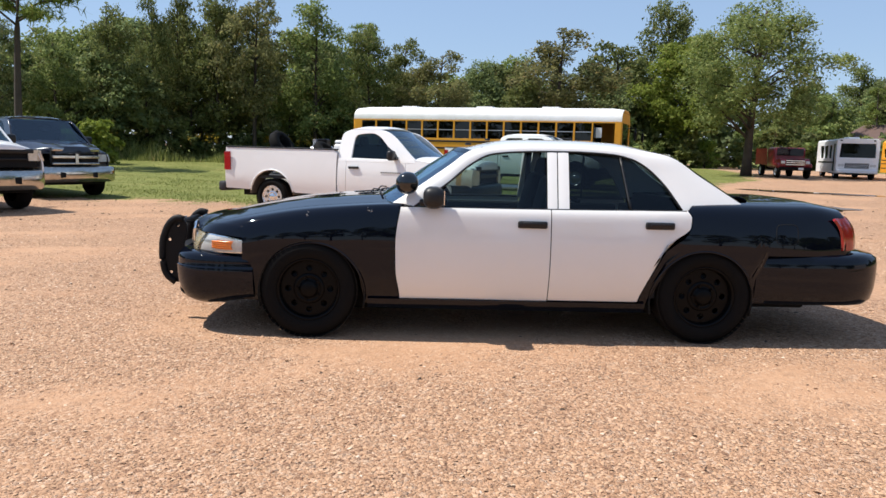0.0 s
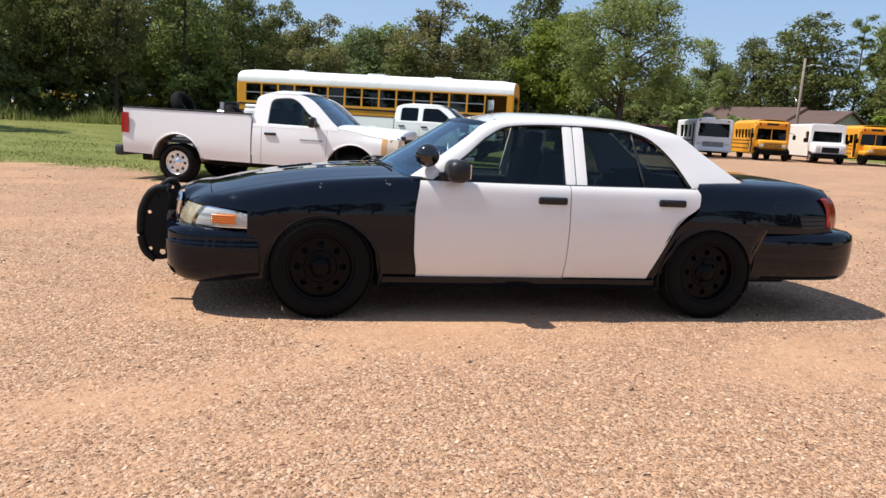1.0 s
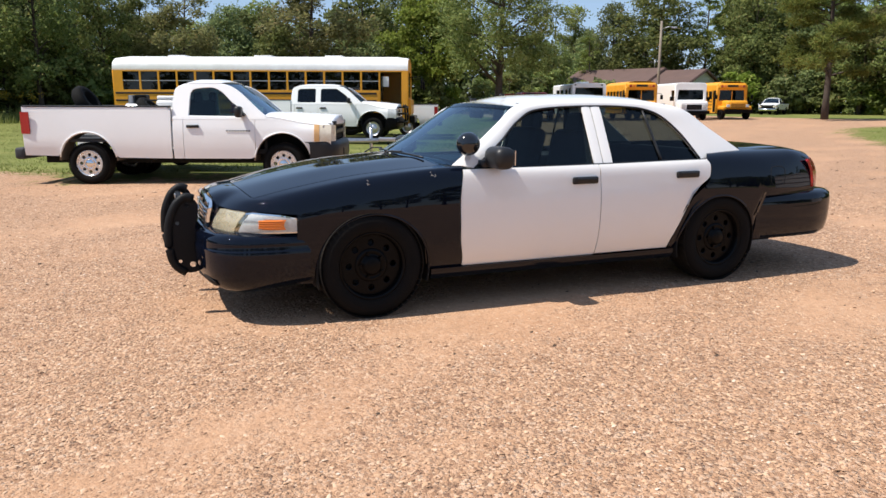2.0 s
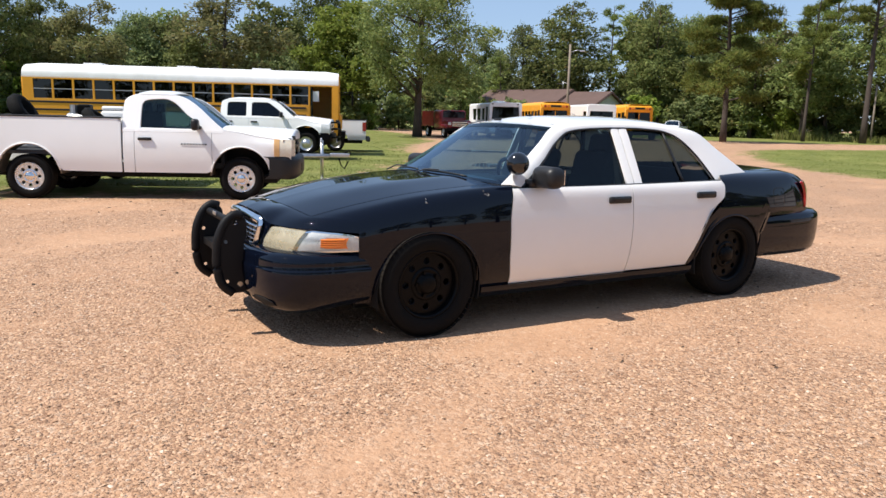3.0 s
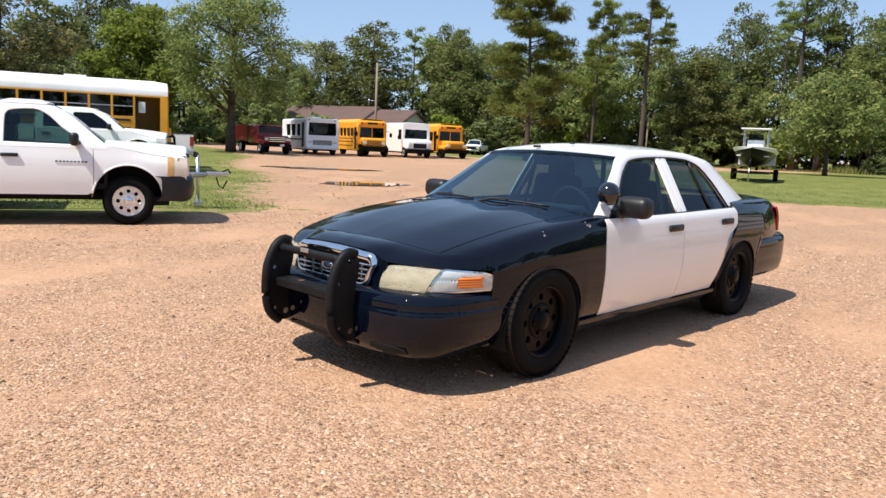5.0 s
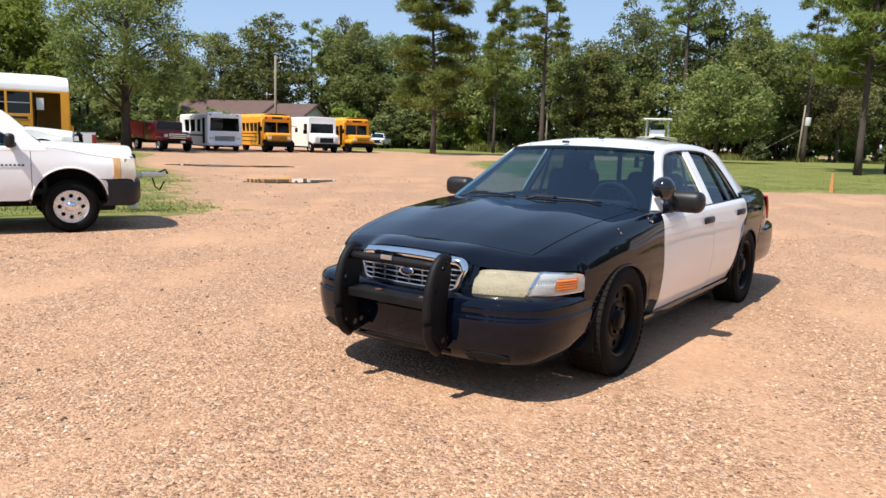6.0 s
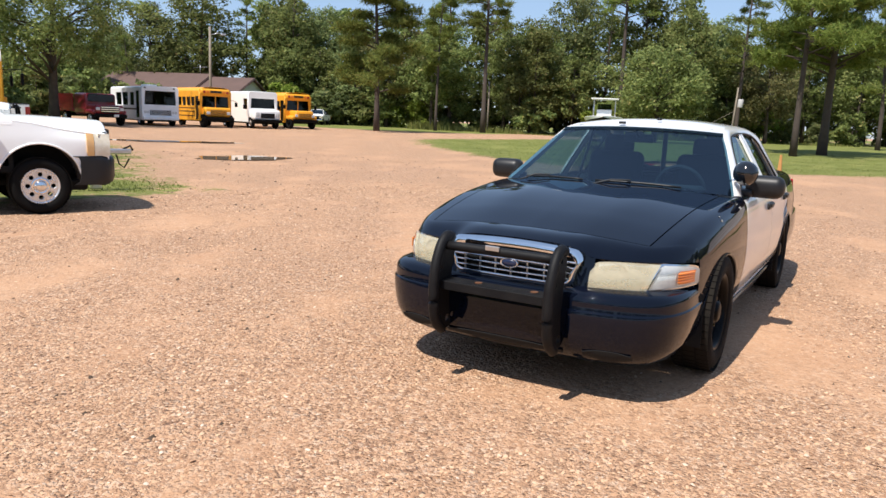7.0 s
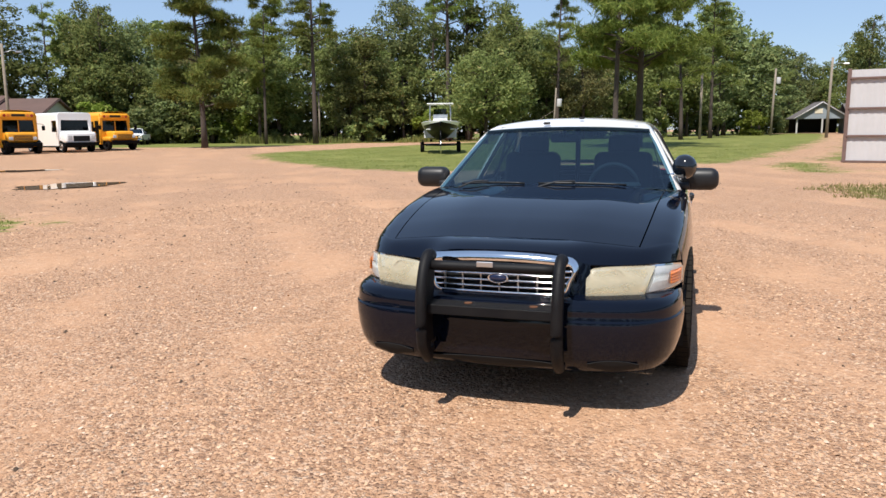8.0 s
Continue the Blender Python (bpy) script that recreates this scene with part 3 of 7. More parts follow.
def build_sedan():
    car = thing("police_sedan", Matrix.Translation((-0.968, 6.592, 0)) @ Matrix.Rotation(math.pi + radians(0.9), 4, "Z") @ Matrix.Translation((-1.455, 0, 0)) @ Matrix.Diagonal((1, .94, 1, 1)),
                "black and white retired police sedan with push bumper, parked on gravel", "car")
    fender_rear = pchip([(.2, .80), (.30, .80), (.5, .83), (.72, .835), (.98, .80)])
    split = lambda z: -.292
    rear_edge = pchip([(.25, -.965), (.31, -.97), (.46, -1.02), (.64, -1.125), (.77, -1.255), (.87, -1.318), (.94, -1.325), (.985, -1.30)])
    low_f = lambda x: max(.25, arch(x, *WELL_F))
    low_r = lambda x: max(.29, arch(x, *WELL_R))
    # fenders reach over the shoulder to the bonnet seam
    vs = []
    nu, ns = 46, 22
    for i in range(nu + 1):
        for j in range(ns + 1):
            t = j / ns
            zz, k = .25 + min(t * 1.2, 1) * .72, 0.0
            for _ in range(4):
                xa = fender_rear(min(zz, .98)) + .004 - .06 * k
                xe = 1.935 if t < .608 else 1.935 + .20 * ((t - .608) / .392)
                x = xa + (xe - xa) * i / nu
                s0 = s_at(SEDAN, x, low_f(x), 3.6)
                ss = s0 + (2.9 - s0) * t / .45 if t < .45 else 2.9 + 2.085 * (t - .45) / .55
                p = across(SEDAN, x, ss)
                zz, k = p[2], max(0.0, ss - 4.0)
            vs.append(p)
    w = ns + 1
    fs = [(i * w + j, i * w + j + 1, (i + 1) * w + j + 1, (i + 1) * w + j) for i in range(nu) for j in range(ns)]
    for sgn in (1, -1):
        mesh_ob("front_fender", [(v[0], v[1] * sgn, v[2]) for v in vs], fs if sgn > 0 else [tuple(reversed(f)) for f in fs], M_BLACK, car, "glossy black front fender", thick=.012)
    # doors
    for nm, xa, xb in (("front_door", lambda z: fender_rear(z) - .004, lambda z: split(z) + .0035), ("rear_door", lambda z: split(z) - .0035, lambda z: rear_edge(z) + .004)):
        low = (lambda x: .295) if nm == "front_door" else (lambda x: max(.30, arch(x, WELL_R[0], WELL_R[1] + .0, WELL_R[2])))
        vs, fs = panel(SEDAN, xa, xb, low, 4.0, 30, 20)
        for sgn in (1, -1):
            v2 = [(v[0], v[1] * sgn, v[2]) for v in vs]
            f2 = fs if sgn > 0 else [tuple(reversed(f)) for f in fs]
            door = mesh_ob(nm, v2, f2, M_WHITE, car, "white painted door panel", thick=.015, off=-1 if sgn > 0 else -1)
            hx = -.155 if nm == "front_door" else -1.085
            hz = .862 if nm == "front_door" else .875
            hy = across(SEDAN, hx, s_at(SEDAN, hx, hz, 4))[1]
            bm = box_bm((hx, sgn * (hy + .008), hz), (.215, .03, .052), .013, 3)
            hd = part("door_handle", bm, M_TRIM, door, "black plastic pull handle", smooth=True)
            part("handle_grip", box_bm((hx - .004, sgn * (hy + .025), hz + .006), (.15, .012, .026), .005, 2), M_TRIM, door, smooth=True)
    # rear quarters
    vs, fs = [], []
    nu, ns = 44, 22
    for i in range(nu + 1):
        for j in range(ns + 1):
            t = j / ns
            zz, k = .25 + min(t * 1.28, 1) * .735, 0.0
            for _ in range(4):
                xa = rear_edge(min(zz, .985)) - .004 - .1 * k
                x = xa + (-2.47 - xa) * i / nu
                lo = low_r(x) if x > -1.815 else .672
                s0 = s_at(SEDAN, x, lo, 3.6)
                ss = s0 + (2.9 - s0) * t / .45 if t < .45 else 2.9 + 2.07 * (t - .45) / .55
                p = across(SEDAN, x, ss)
                zz, k = p[2], max(0.0, ss - 4.0)
            vs.append(p)
    w = ns + 1
    fs = [(i * w + j, (i + 1) * w + j, (i + 1) * w + j + 1, i * w + j + 1) for i in range(nu) for j in range(ns)]
    for sgn in (1, -1):
        q = mesh_ob("rear_quarter", [(v[0], v[1] * sgn, v[2]) for v in vs], fs if sgn > 0 else [tuple(reversed(f)) for f in fs], M_BLACK, car, "black painted rear quarter panel", thick=.012)
        if sgn > 0:
            edge = [(-2.03 + .075 * math.copysign(abs(math.cos(a)) ** .5, math.cos(a)), .83 + .075 * math.copysign(abs(math.sin(a)) ** .5, math.sin(a))) for a in np.linspace(0, 6.28, 28, endpoint=False)]
            bar("fuel_door_gap", [(x, across(SEDAN, x, s_at(SEDAN, x, z, 4))[1] - .0005, z) for x, z in edge], .0028, M_DARK, q, n=5, close=True)
    # sills
    for sgn in (1, -1):
        vs, fs = ribbon([(x, sgn * .93, .29) for x in np.linspace(1.03, -1.02, 12)], [(x, sgn * .89, .215) for x in np.linspace(1.03, -1.02, 12)], 3, .012 * sgn)
        mesh_ob("sill", vs, fs, M_BLACK, car, thick=.02)
    # bonnet with two soft ridges
    def hood(a, b):
        v = -1 + 2 * b
        ss = 5.015 + 1.985 * (1 - abs(v))
        front = 2.135 + .045 * (1 - v * v)
        x = .70 - .0 * v + .16 * (1 - v * v) + (front - (.70 + .16 * (1 - v * v))) * a
        p = across(SEDAN, x, min(ss, 6.999))
        ridge = .005 * math.exp(-((abs(v) - .58) / .17) ** 2) * min(1, (1.02 - a) * 3) * min(1, a * 6)
        return (x, p[1] * (1 if v >= 0 else -1), p[2] + ridge)
    vs, fs = grid(hood, 40, 40)
    mesh_ob("bonnet", vs, [tuple(reversed(f)) for f in fs], M_BLACK, car, "glossy black bonnet", thick=.012, off=-1)
    # nose panel from the bonnet down to lamps and grille
    nose_x = pchip([(0, 2.40), (.3, 2.39), (.42, 2.362), (.6, 2.312), (.70, 2.268), (.77, 2.222), (.83, 2.155), (.88, 2.07), (.908, 1.99), (.922, 1.915)])
    nose_z = pchip([(0, .803), (.25, .797), (.36, .777), (.45, .738), (.6, .734), (.75, .732), (.87, .724), (.915, .712)])

    def cut(v):
        u = abs(v)
        if u <= .68:
            x = 2.135 + .045 * (1 - (u / .68) ** 2) + .004
            s = 5.0 + 2.0 * (1 - u / .68)
        else:
            k = min((u - .68) / .18, 1)
            x = 2.139 - .20 * k
            s = 5.0 - 1.45 * k
        return across(SEDAN, x, min(s, 6.999))

    half = [q[0] for q in resample([(v, nose_x(v)) for v in np.linspace(0, .918, 60)], 33)]
    NOSE_V = [-v for v in reversed(half)] + half[1:]

    def nose(a, b):
        v = NOSE_V[round(b * 64)]
        p, sg = cut(v), (1 if v >= 0 else -1)
        n = (nose_x(abs(v)) - .046, abs(v), nose_z(abs(v)))
        t = a
        bulge = .007 * math.sin(math.pi * t)
        return (p[0] + (n[0] - p[0]) * t + bulge * .5, sg * (p[1] + (n[1] - p[1]) * t), p[2] + (n[2] - p[2]) * t ** 1.15 + bulge)
    vs, fs = grid(nose, 12, 64)
    mesh_ob("nose_panel", vs, [tuple(reversed(f)) for f in fs], M_BLACK, car, thick=.012)
    # lamps follow the nose: yellowed main lens, clear corner lens with an amber piece
    def lamp_sheet(v0, v1, z0, z1, n, back=0.0, lean=.045, slant=None):
        dense = [(v, nose_x(v)) for v in np.linspace(v0, v1, 60)]
        even = resample(dense, n + 1)
        def f(a, b):
            v = even[round(a * n)][0]
            if slant is not None:
                v += .05 * (b - .5) * (a if slant else 1 - a)
            z = z0(v) + (z1(v) - z0(v)) * b
            x = nose_x(v) - back - lean * b * min(1, max(0, (.93 - v) / .22)) + .012 * math.sin(math.pi * b)
            return (x, v, z)
        return grid(f, n, 8)
    lz0 = pchip([(.40, .580), (.6, .584), (.92, .600)])
    lz1 = pchip([(.44, .690), (.475, .718), (.6, .727), (.75, .725), (.86, .716), (.90, .704), (.92, .680)])
    for sgn in (1, -1):
        def flip(vf):
            vs, fs = vf
            return [(v[0], v[1] * sgn, v[2]) for v in vs], fs if sgn > 0 else [tuple(reversed(f)) for f in fs]
        head = mesh_ob("headlight", *flip(lamp_sheet(.445, .752, lz0, lz1, 20, slant=1)), M_YELLENS, car, "yellowed plastic headlight lens", thick=.006)
        mesh_ob("housing", *flip(lamp_sheet(.435, .922, lambda v: lz0(v) - .002, lambda v: lz1(v) + .001, 30, .03)), M_CHROME, head)
        mesh_ob("corner_lens", *flip(lamp_sheet(.758, .92, lz0, lz1, 18, slant=0)), M_LENS, head, "clear corner lens")
        mesh_ob("corner_reflector", *flip(lamp_sheet(.760, .918, lambda v: lz0(v) + .006, lambda v: lz1(v) - .006, 18, .018, slant=0)), material("lamp_silver", (.72, .71, .68), .35, metal=.15, vary=.5, scale=40, dark=(.45, .45, .44)) if sgn > 0 else bpy.data.materials["lamp_silver"], head)
        mesh_ob("amber_marker", *flip(lamp_sheet(.855, .905, lambda v: .622, lambda v: .684, 14, .007)), M_AMBER, head, "amber side marker", thick=.006)
        for z in (.634, .648, .662, .675):
            mesh_ob("amber_rib", *flip(lamp_sheet(.855, .905, lambda v: z - .003, lambda v: z + .002, 14, -.002, 0)), M_AMBER, head, thick=.005)
        for k in range(7):
            v = .772 + .011 * k
            mesh_ob("reflector_flute", *flip(lamp_sheet(v, v + .005, lambda q: lz0(q) + .012, lambda q: lz1(q) - .012, 2, .013, slant=0)), bpy.data.materials["lamp_silver"], head, thick=.003)
        mesh_ob("headlight_bulb", *flip(tuple(lathe([(.001, 0), (.05, .004), (.062, .02), (.064, .024)], 20, "X"))), M_CHROME, head).location = (2.262, sgn * .58, .652)
    # grille
    gx = lambda v: nose_x(abs(v)) + .004
    gr = new("grille")
    gr.parent = car
    gr["label"] = "chrome grille with horizontal bars"
    def frame_loop(w_top, w_low, z_top, z_low, crown, r, back):
        """One turn round the grille: wider above than below, round corners, arched top."""
        pts = []
        for cx, cz, a0 in ((w_top - r, z_top - r, 0), (-w_top + r, z_top - r, 90), (-w_low + r, z_low + r, 180), (w_low - r, z_low + r, 270)):
            pts += [(cx + r * math.cos(radians(a0 + k * 15)), cz + r * math.sin(radians(a0 + k * 15))) for k in range(7)]
        full = []
        for i, (y, z) in enumerate(pts):
            y2, z2 = pts[(i + 1) % len(pts)]
            n = max(1, int(math.hypot(y2 - y, z2 - z) / .05))
            full += [(y + (y2 - y) * k / n, z + (z2 - z) * k / n) for k in range(n)]
        return [(gx(min(abs(y), .41)) - back - .25 * max(0, z - .69), y, z + crown * (1 - (y / w_top) ** 2) * max(0, (z - z_low) / (z_top - z_low))) for y, z in full]
    outer, inner = frame_loop(.405, .372, .772, .586, .022, .05, .012), frame_loop(.380, .350, .737, .602, .018, .04, 0)
    outer, inner = resample(outer + outer[:1], 121), resample(inner + inner[:1], 121)
    vs, fs = ribbon(outer, inner, 5, .010, (1, 0, .3))
    mesh_ob("grille_surround", vs, fs, M_CHROME, gr, "broad chrome grille surround", thick=.008, off=0)
    for k in range(4):
        z = .6215 + .0285 * k
        half_w = .352 + .025 * k / 3
        vs, fs = grid(lambda a, b: (gx(-half_w + 2 * half_w * a) - .014 + .016 * math.sin(b * math.pi) ** .8, -half_w + 2 * half_w * a, z + .010 * b + .010 * k / 3 * (1 - (2 * a - 1) ** 2)), 24, 6)
        mesh_ob("grille_bar", vs, fs, M_CHROME, gr, thick=.005, off=0)
    for k in range(7):
        v = -.3 + .1 * k
        part("grille_upright", box_bm((gx(v) - .020, v, .660), (.012, .006, .115)), M_ALU, gr)
    vs, fs = grid(lambda a, b: (gx(-.39 + .78 * a) - .06, -.39 + .78 * a, .575 + .19 * b), 16, 2)
    mesh_ob("grille_backing", vs, fs, M_DARK, gr, thick=.01)
    badge = lathe([(.001, .011), (.022, .010), (.027, .005), (.028, 0)], 28, "X")
    ob = mesh_ob("oval_badge", *badge, material("badge_blue", (.012, .018, .05), .2, coat=.8), gr, "small blue oval badge")
    ob.matrix_basis = Matrix.Translation((gx(0) + .006, 0, .672)) @ Matrix.Diagonal((1, 1.7, .75, 1))
    ob2 = mesh_ob("badge_rim", *lathe([(.027, 0), (.032, .006), (.034, 0)], 28, "X"), M_CHROME, gr)
    ob2.matrix_basis = Matrix.Translation((gx(0) + .008, 0, .672)) @ Matrix.Diagonal((1, 1.65, .78, 1))
    # body-coloured fillets between grille and lamps
    for sgn in (1, -1):
        vs, fs = grid(lambda a, b: (nose_x(.36 + .10 * a) - .016 - .03 * b, sgn * (.36 + .10 * a), .575 + (nose_z(.36 + .10 * a) - .575) * b), 8, 8)
        mesh_ob("nose_fillet", vs, fs if sgn > 0 else [tuple(reversed(f)) for f in fs], M_BLACK, car, thick=.01)
    # bumpers
    fplan = resample([(1.86, .935), (2.05, .93), (2.2, .90), (2.33, .825), (2.42, .68), (2.47, .40), (2.488, 0), (2.47, -.40), (2.42, -.68), (2.33, -.825), (2.2, -.90), (2.05, -.93), (1.86, -.935)], 81)
    fprof = [(.195, -.16), (.215, -.10), (.245, -.05), (.30, -.022), (.36, -.008), (.43, .001), (.486, .002), (.4885, .001), (.493, -.007), (.4955, -.008), (.53, -.008), (.55, -.010), (.568, -.020), (.582, -.040), (.592, -.075), (.60, -.16), (.595, -.22)]
    def wrap(plan, prof):
        c = Vector((np.mean([p[0] for p in plan]) * .9, 0))
        vs = []
        for i, p in enumerate(plan):
            a, b = Vector(plan[max(i - 1, 0)]), Vector(plan[min(i + 1, len(plan) - 1)])
            d = (b - a).normalized()
            nrm = Vector((d[1], -d[0]))
            if nrm.dot(Vector(p) - c) < 0:
                nrm = -nrm
            for z, o in prof:
                vs.append((p[0] + nrm[0] * o, p[1] + nrm[1] * o, z))
        k = len(prof)
        return vs, [(i * k + j, i * k + j + 1, (i + 1) * k + j + 1, (i + 1) * k + j) for i in range(len(plan) - 1) for j in range(k - 1)]
    vs, fs = wrap(fplan, fprof)
    vs = [(v[0], v[1], v[2] + (.05 * max(0, (2.2 - v[0]) / .34) * max(0, (.33 - v[2]) / .13) if v[2] < .33 else 0)) for v in vs]
    fb = mesh_ob("front_bumper", vs, fs, M_BLACK, car, "black painted front bumper cover", thick=.003)
    # no holes are cut: black sheets on the cover paint the openings' shade
    for y0, y1, z0, z1 in ((-.36, .36, .225, .285), (.47, .72, .235, .30), (-.72, -.47, .235, .30)):
        fx = pchip(sorted((p[1], p[0]) for p in fplan[12:-12]))
        fo = pchip([(.195, -.16), (.215, -.10), (.245, -.05), (.30, -.022), (.36, -.008)])
        vs, fs = grid(lambda a, b: (fx(y0 + (y1 - y0) * a) + fo(z0 + (z1 - z0) * b) * 1.12 + .004, y0 + (y1 - y0) * a, z0 + (z1 - z0) * (.5 + (b - .5) * (math.sin(math.pi * min(max(a, .06), .94))) ** .35)), 20, 4)
        mesh_ob("bumper_opening", vs, fs, M_DARK, fb, "dark sheet for the shade of an air opening", thick=.004, off=0)
    rplan = resample([(-1.83, .955), (-2.1, .96), (-2.42, .945), (-2.63, .89), (-2.79, .75), (-2.87, .5), (-2.91, 0), (-2.87, -.5), (-2.79, -.75), (-2.63, -.89), (-2.42, -.945), (-2.1, -.96), (-1.83, -.955)], 81)
    rprof = [(.285, -.16), (.30, -.06), (.34, -.022), (.42, -.006), (.50, 0), (.553, 0), (.61, -.001), (.655, -.012), (.68, -.05), (.69, -.14), (.685, -.3)]
    vs, fs = wrap(rplan, rprof)
    rb = mesh_ob("rear_bumper", vs, [tuple(reversed(f)) for f in fs], M_BLACK, car, "black painted rear bumper cover", thick=.003)
    # boot lid and tail
    def boot(a, b):
        v = -1 + 2 * b
        x0 = -1.80 - .17 * (1 - v * v)
        x = x0 + (-2.55 - .06 * (1 - v * v) - x0) * a
        p = across(SEDAN, x, min(5.01 + 1.989 * (1 - abs(v)), 6.999))
        return (x, p[1] * (1 if v >= 0 else -1), p[2])
    vs, fs = grid(boot, 24, 30)
    mesh_ob("boot_lid", vs, fs, M_BLACK, car, "glossy black boot lid", thick=.012)
    tail_x = pchip([(0, -2.68), (.5, -2.655), (.7, -2.60), (.8, -2.53), (.86, -2.42)])
    def tail(a, b):
        v = -.86 + 1.72 * a
        zt = .94 + .075 * (1 - (v / .86) ** 2) - .02
        return (tail_x(abs(v)) + .10 * b ** 3, v, .68 + (zt - .68) * b)
    vs, fs = grid(tail, 44, 8)
    mesh_ob("tail_panel", vs, fs, M_BLACK, car, thick=.012)
    for sgn in (1, -1):
        vs, fs = grid(lambda a, b: (tail_x(.50 + .37 * a) - .012 + .085 * b ** 3 + .02 * (1 - b) * 0, sgn * (.50 + .37 * a + .008), .715 + .235 * b), 18, 8)
        mesh_ob("tail_light", vs, fs if sgn > 0 else [tuple(reversed(f)) for f in fs], M_RED, car, "red tail light lens", thick=.02, off=0)
    # glasshouse
    n = 64
    inn, out = resample(INNER, n), resample(OUTER, n)
    pin = [(x, side_y(z) - .004 - .03 * max(0, x - .3) - .09 * max(0, -1.0 - x), z) for x, z in inn]
    pout = [(x, edge_y(x, z), z) for x, z in out]
    for sgn in (1, -1):
        a = [(p[0], p[1] * sgn, p[2]) for p in pin]
        b = [(p[0], p[1] * sgn, p[2]) for p in pout]
        vs, fs = ribbon(a, b, 5, .012 * sgn, (0, 1, .6 * sgn))
        mesh_ob("pillar_and_rail", vs, fs if sgn < 0 else [tuple(reversed(f)) for f in fs], M_WHITE, car, "white roof pillar and rail", thick=.02, off=-1)
        bar("window_seal", [(p[0], p[1] + sgn * .002, p[2]) for p in a], .008, M_TRIM, car, n=6)
        bar("belt_moulding", [(x, sgn * (side_y(.972) + .008), .968 + (-.012 * (x + .27)) ) for x in np.linspace(.74, -1.29, 12)], .010, M_TRIM, car, n=6)
        # door glass
        for nm, x0, x1 in (("front_door_glass", .72, -.27), ("rear_door_glass", -.43, -1.30)):
            gv = []
            top = pchip(sorted([(x, z) for x, z in INNER[1:-1]] + [(.72, .95), (-1.285, .965)]))
            def g_fn(aa, bb):
                x = x0 + (x1 - x0) * aa
                z = .955 + (max(top(x), .956) - .955) * bb
                return (x, sgn * (side_y(z) - .022 - .03 * max(0, x - .3) - .09 * max(0, -1.0 - x)), z)
            vs, fs = grid(g_fn, 24, 8)
            gl = mesh_ob(nm, vs, fs, M_GLASS if nm[0] == "f" else M_DARKGLASS, car, "tinted side window")
        # centre pillars, one on each door
        for xa, xb in ((-.268, -.340), (-.348, -.428)):
            A = [(xa - .02 * k, sgn * side_y(.96 + .43 * k), .96 + .43 * k) for k in np.linspace(0, 1, 8)]
            B = [(xb - .02 * k, sgn * side_y(.96 + .43 * k), .96 + .43 * k) for k in np.linspace(0, 1, 8)]
            vs, fs = ribbon(A, B, 2, .003 * sgn)
            mesh_ob("door_pillar", vs, fs if sgn > 0 else [tuple(reversed(f)) for f in fs], M_WHITE, car, thick=.015)
        bar("quarter_light_bar", [(-.885 + .045 * k, sgn * (side_y(.965 + .405 * k) - .012), .965 + .405 * k) for k in np.linspace(0, 1, 6)], .011, M_TRIM, car, n=6)
    o_fr = pchip([(z, x) for x, z in OUTER[:4]])
    o_re = pchip([(z, x) for x, z in OUTER[-3:]])
    edge_top = pchip([(x, z) for x, z in OUTER[3:10]])
    def roof(a, b):
        v = -1 + 2 * b
        f, r_ = .28 + .085 * (1 - v * v), -1.22 - .14 * (1 - v * v)
        x = f + (r_ - f) * a
        ze = edge_top(min(max(x, -1.22), .28))
        crown = .040 if True else 0
        c = crown * (1 - abs(v) ** 2.4)
        c *= min(1, .55 + 2.0 * a, .55 + 2.0 * (1 - a))
        return (x, v * edge_y(x, ze), ze + c)
    vs, fs = grid(roof, 36, 30)
    mesh_ob("roof", vs, fs, M_WHITE, car, "white painted roof with small dents", thick=.015)
    def wscreen(a, b):
        v = -1 + 2 * b
        zs = .99 + .395 * a
        xs = o_fr(zs)
        y = edge_y(xs, zs)
        bow = 1 - v * v
        return (xs + (.135 * (1 - a) + .085 * a) * bow, v * y, zs + (.02 * (1 - a) + .022 * a) * bow)
    vs, fs = grid(wscreen, 16, 28)
    ws = mesh_ob("windscreen", vs, fs, M_WSHIELD, car, "tinted blue-green windscreen")
    vs2, fs2 = grid(lambda a, b: tuple(Vector(wscreen(.93 + .07 * a, b)) + Vector((.002, 0, .002))), 2, 28)
    mesh_ob("screen_band", vs2, fs2, M_DARKGLASS, ws, "dark shade band")
    edge = [wscreen(0, k / 28) for k in range(29)]
    mesh_ob("cowl", *ribbon([(p[0] + .0, p[1], p[2] - .004) for p in edge], [(p[0] + .13 - .05 * (abs(p[1]) / .85), p[1] * .97, p[2] - .012) for p in edge], 3, -.006, (0, 0, 1)), M_TRIM, car, "black plastic cowl below the windscreen", thick=.01)
    def rscreen(a, b):
        v = -1 + 2 * b
        zs = 1.02 + .355 * a
        xs = pchip([(z, x) for x, z in OUTER[-3:]])(zs)
        bow = 1 - v * v
        return (xs - .14 * bow, v * edge_y(xs, zs), zs + .025 * bow)
    vs, fs = grid(rscreen, 12, 24)
    mesh_ob("rear_window", vs, [tuple(reversed(f)) for f in fs], M_GLASS, car)
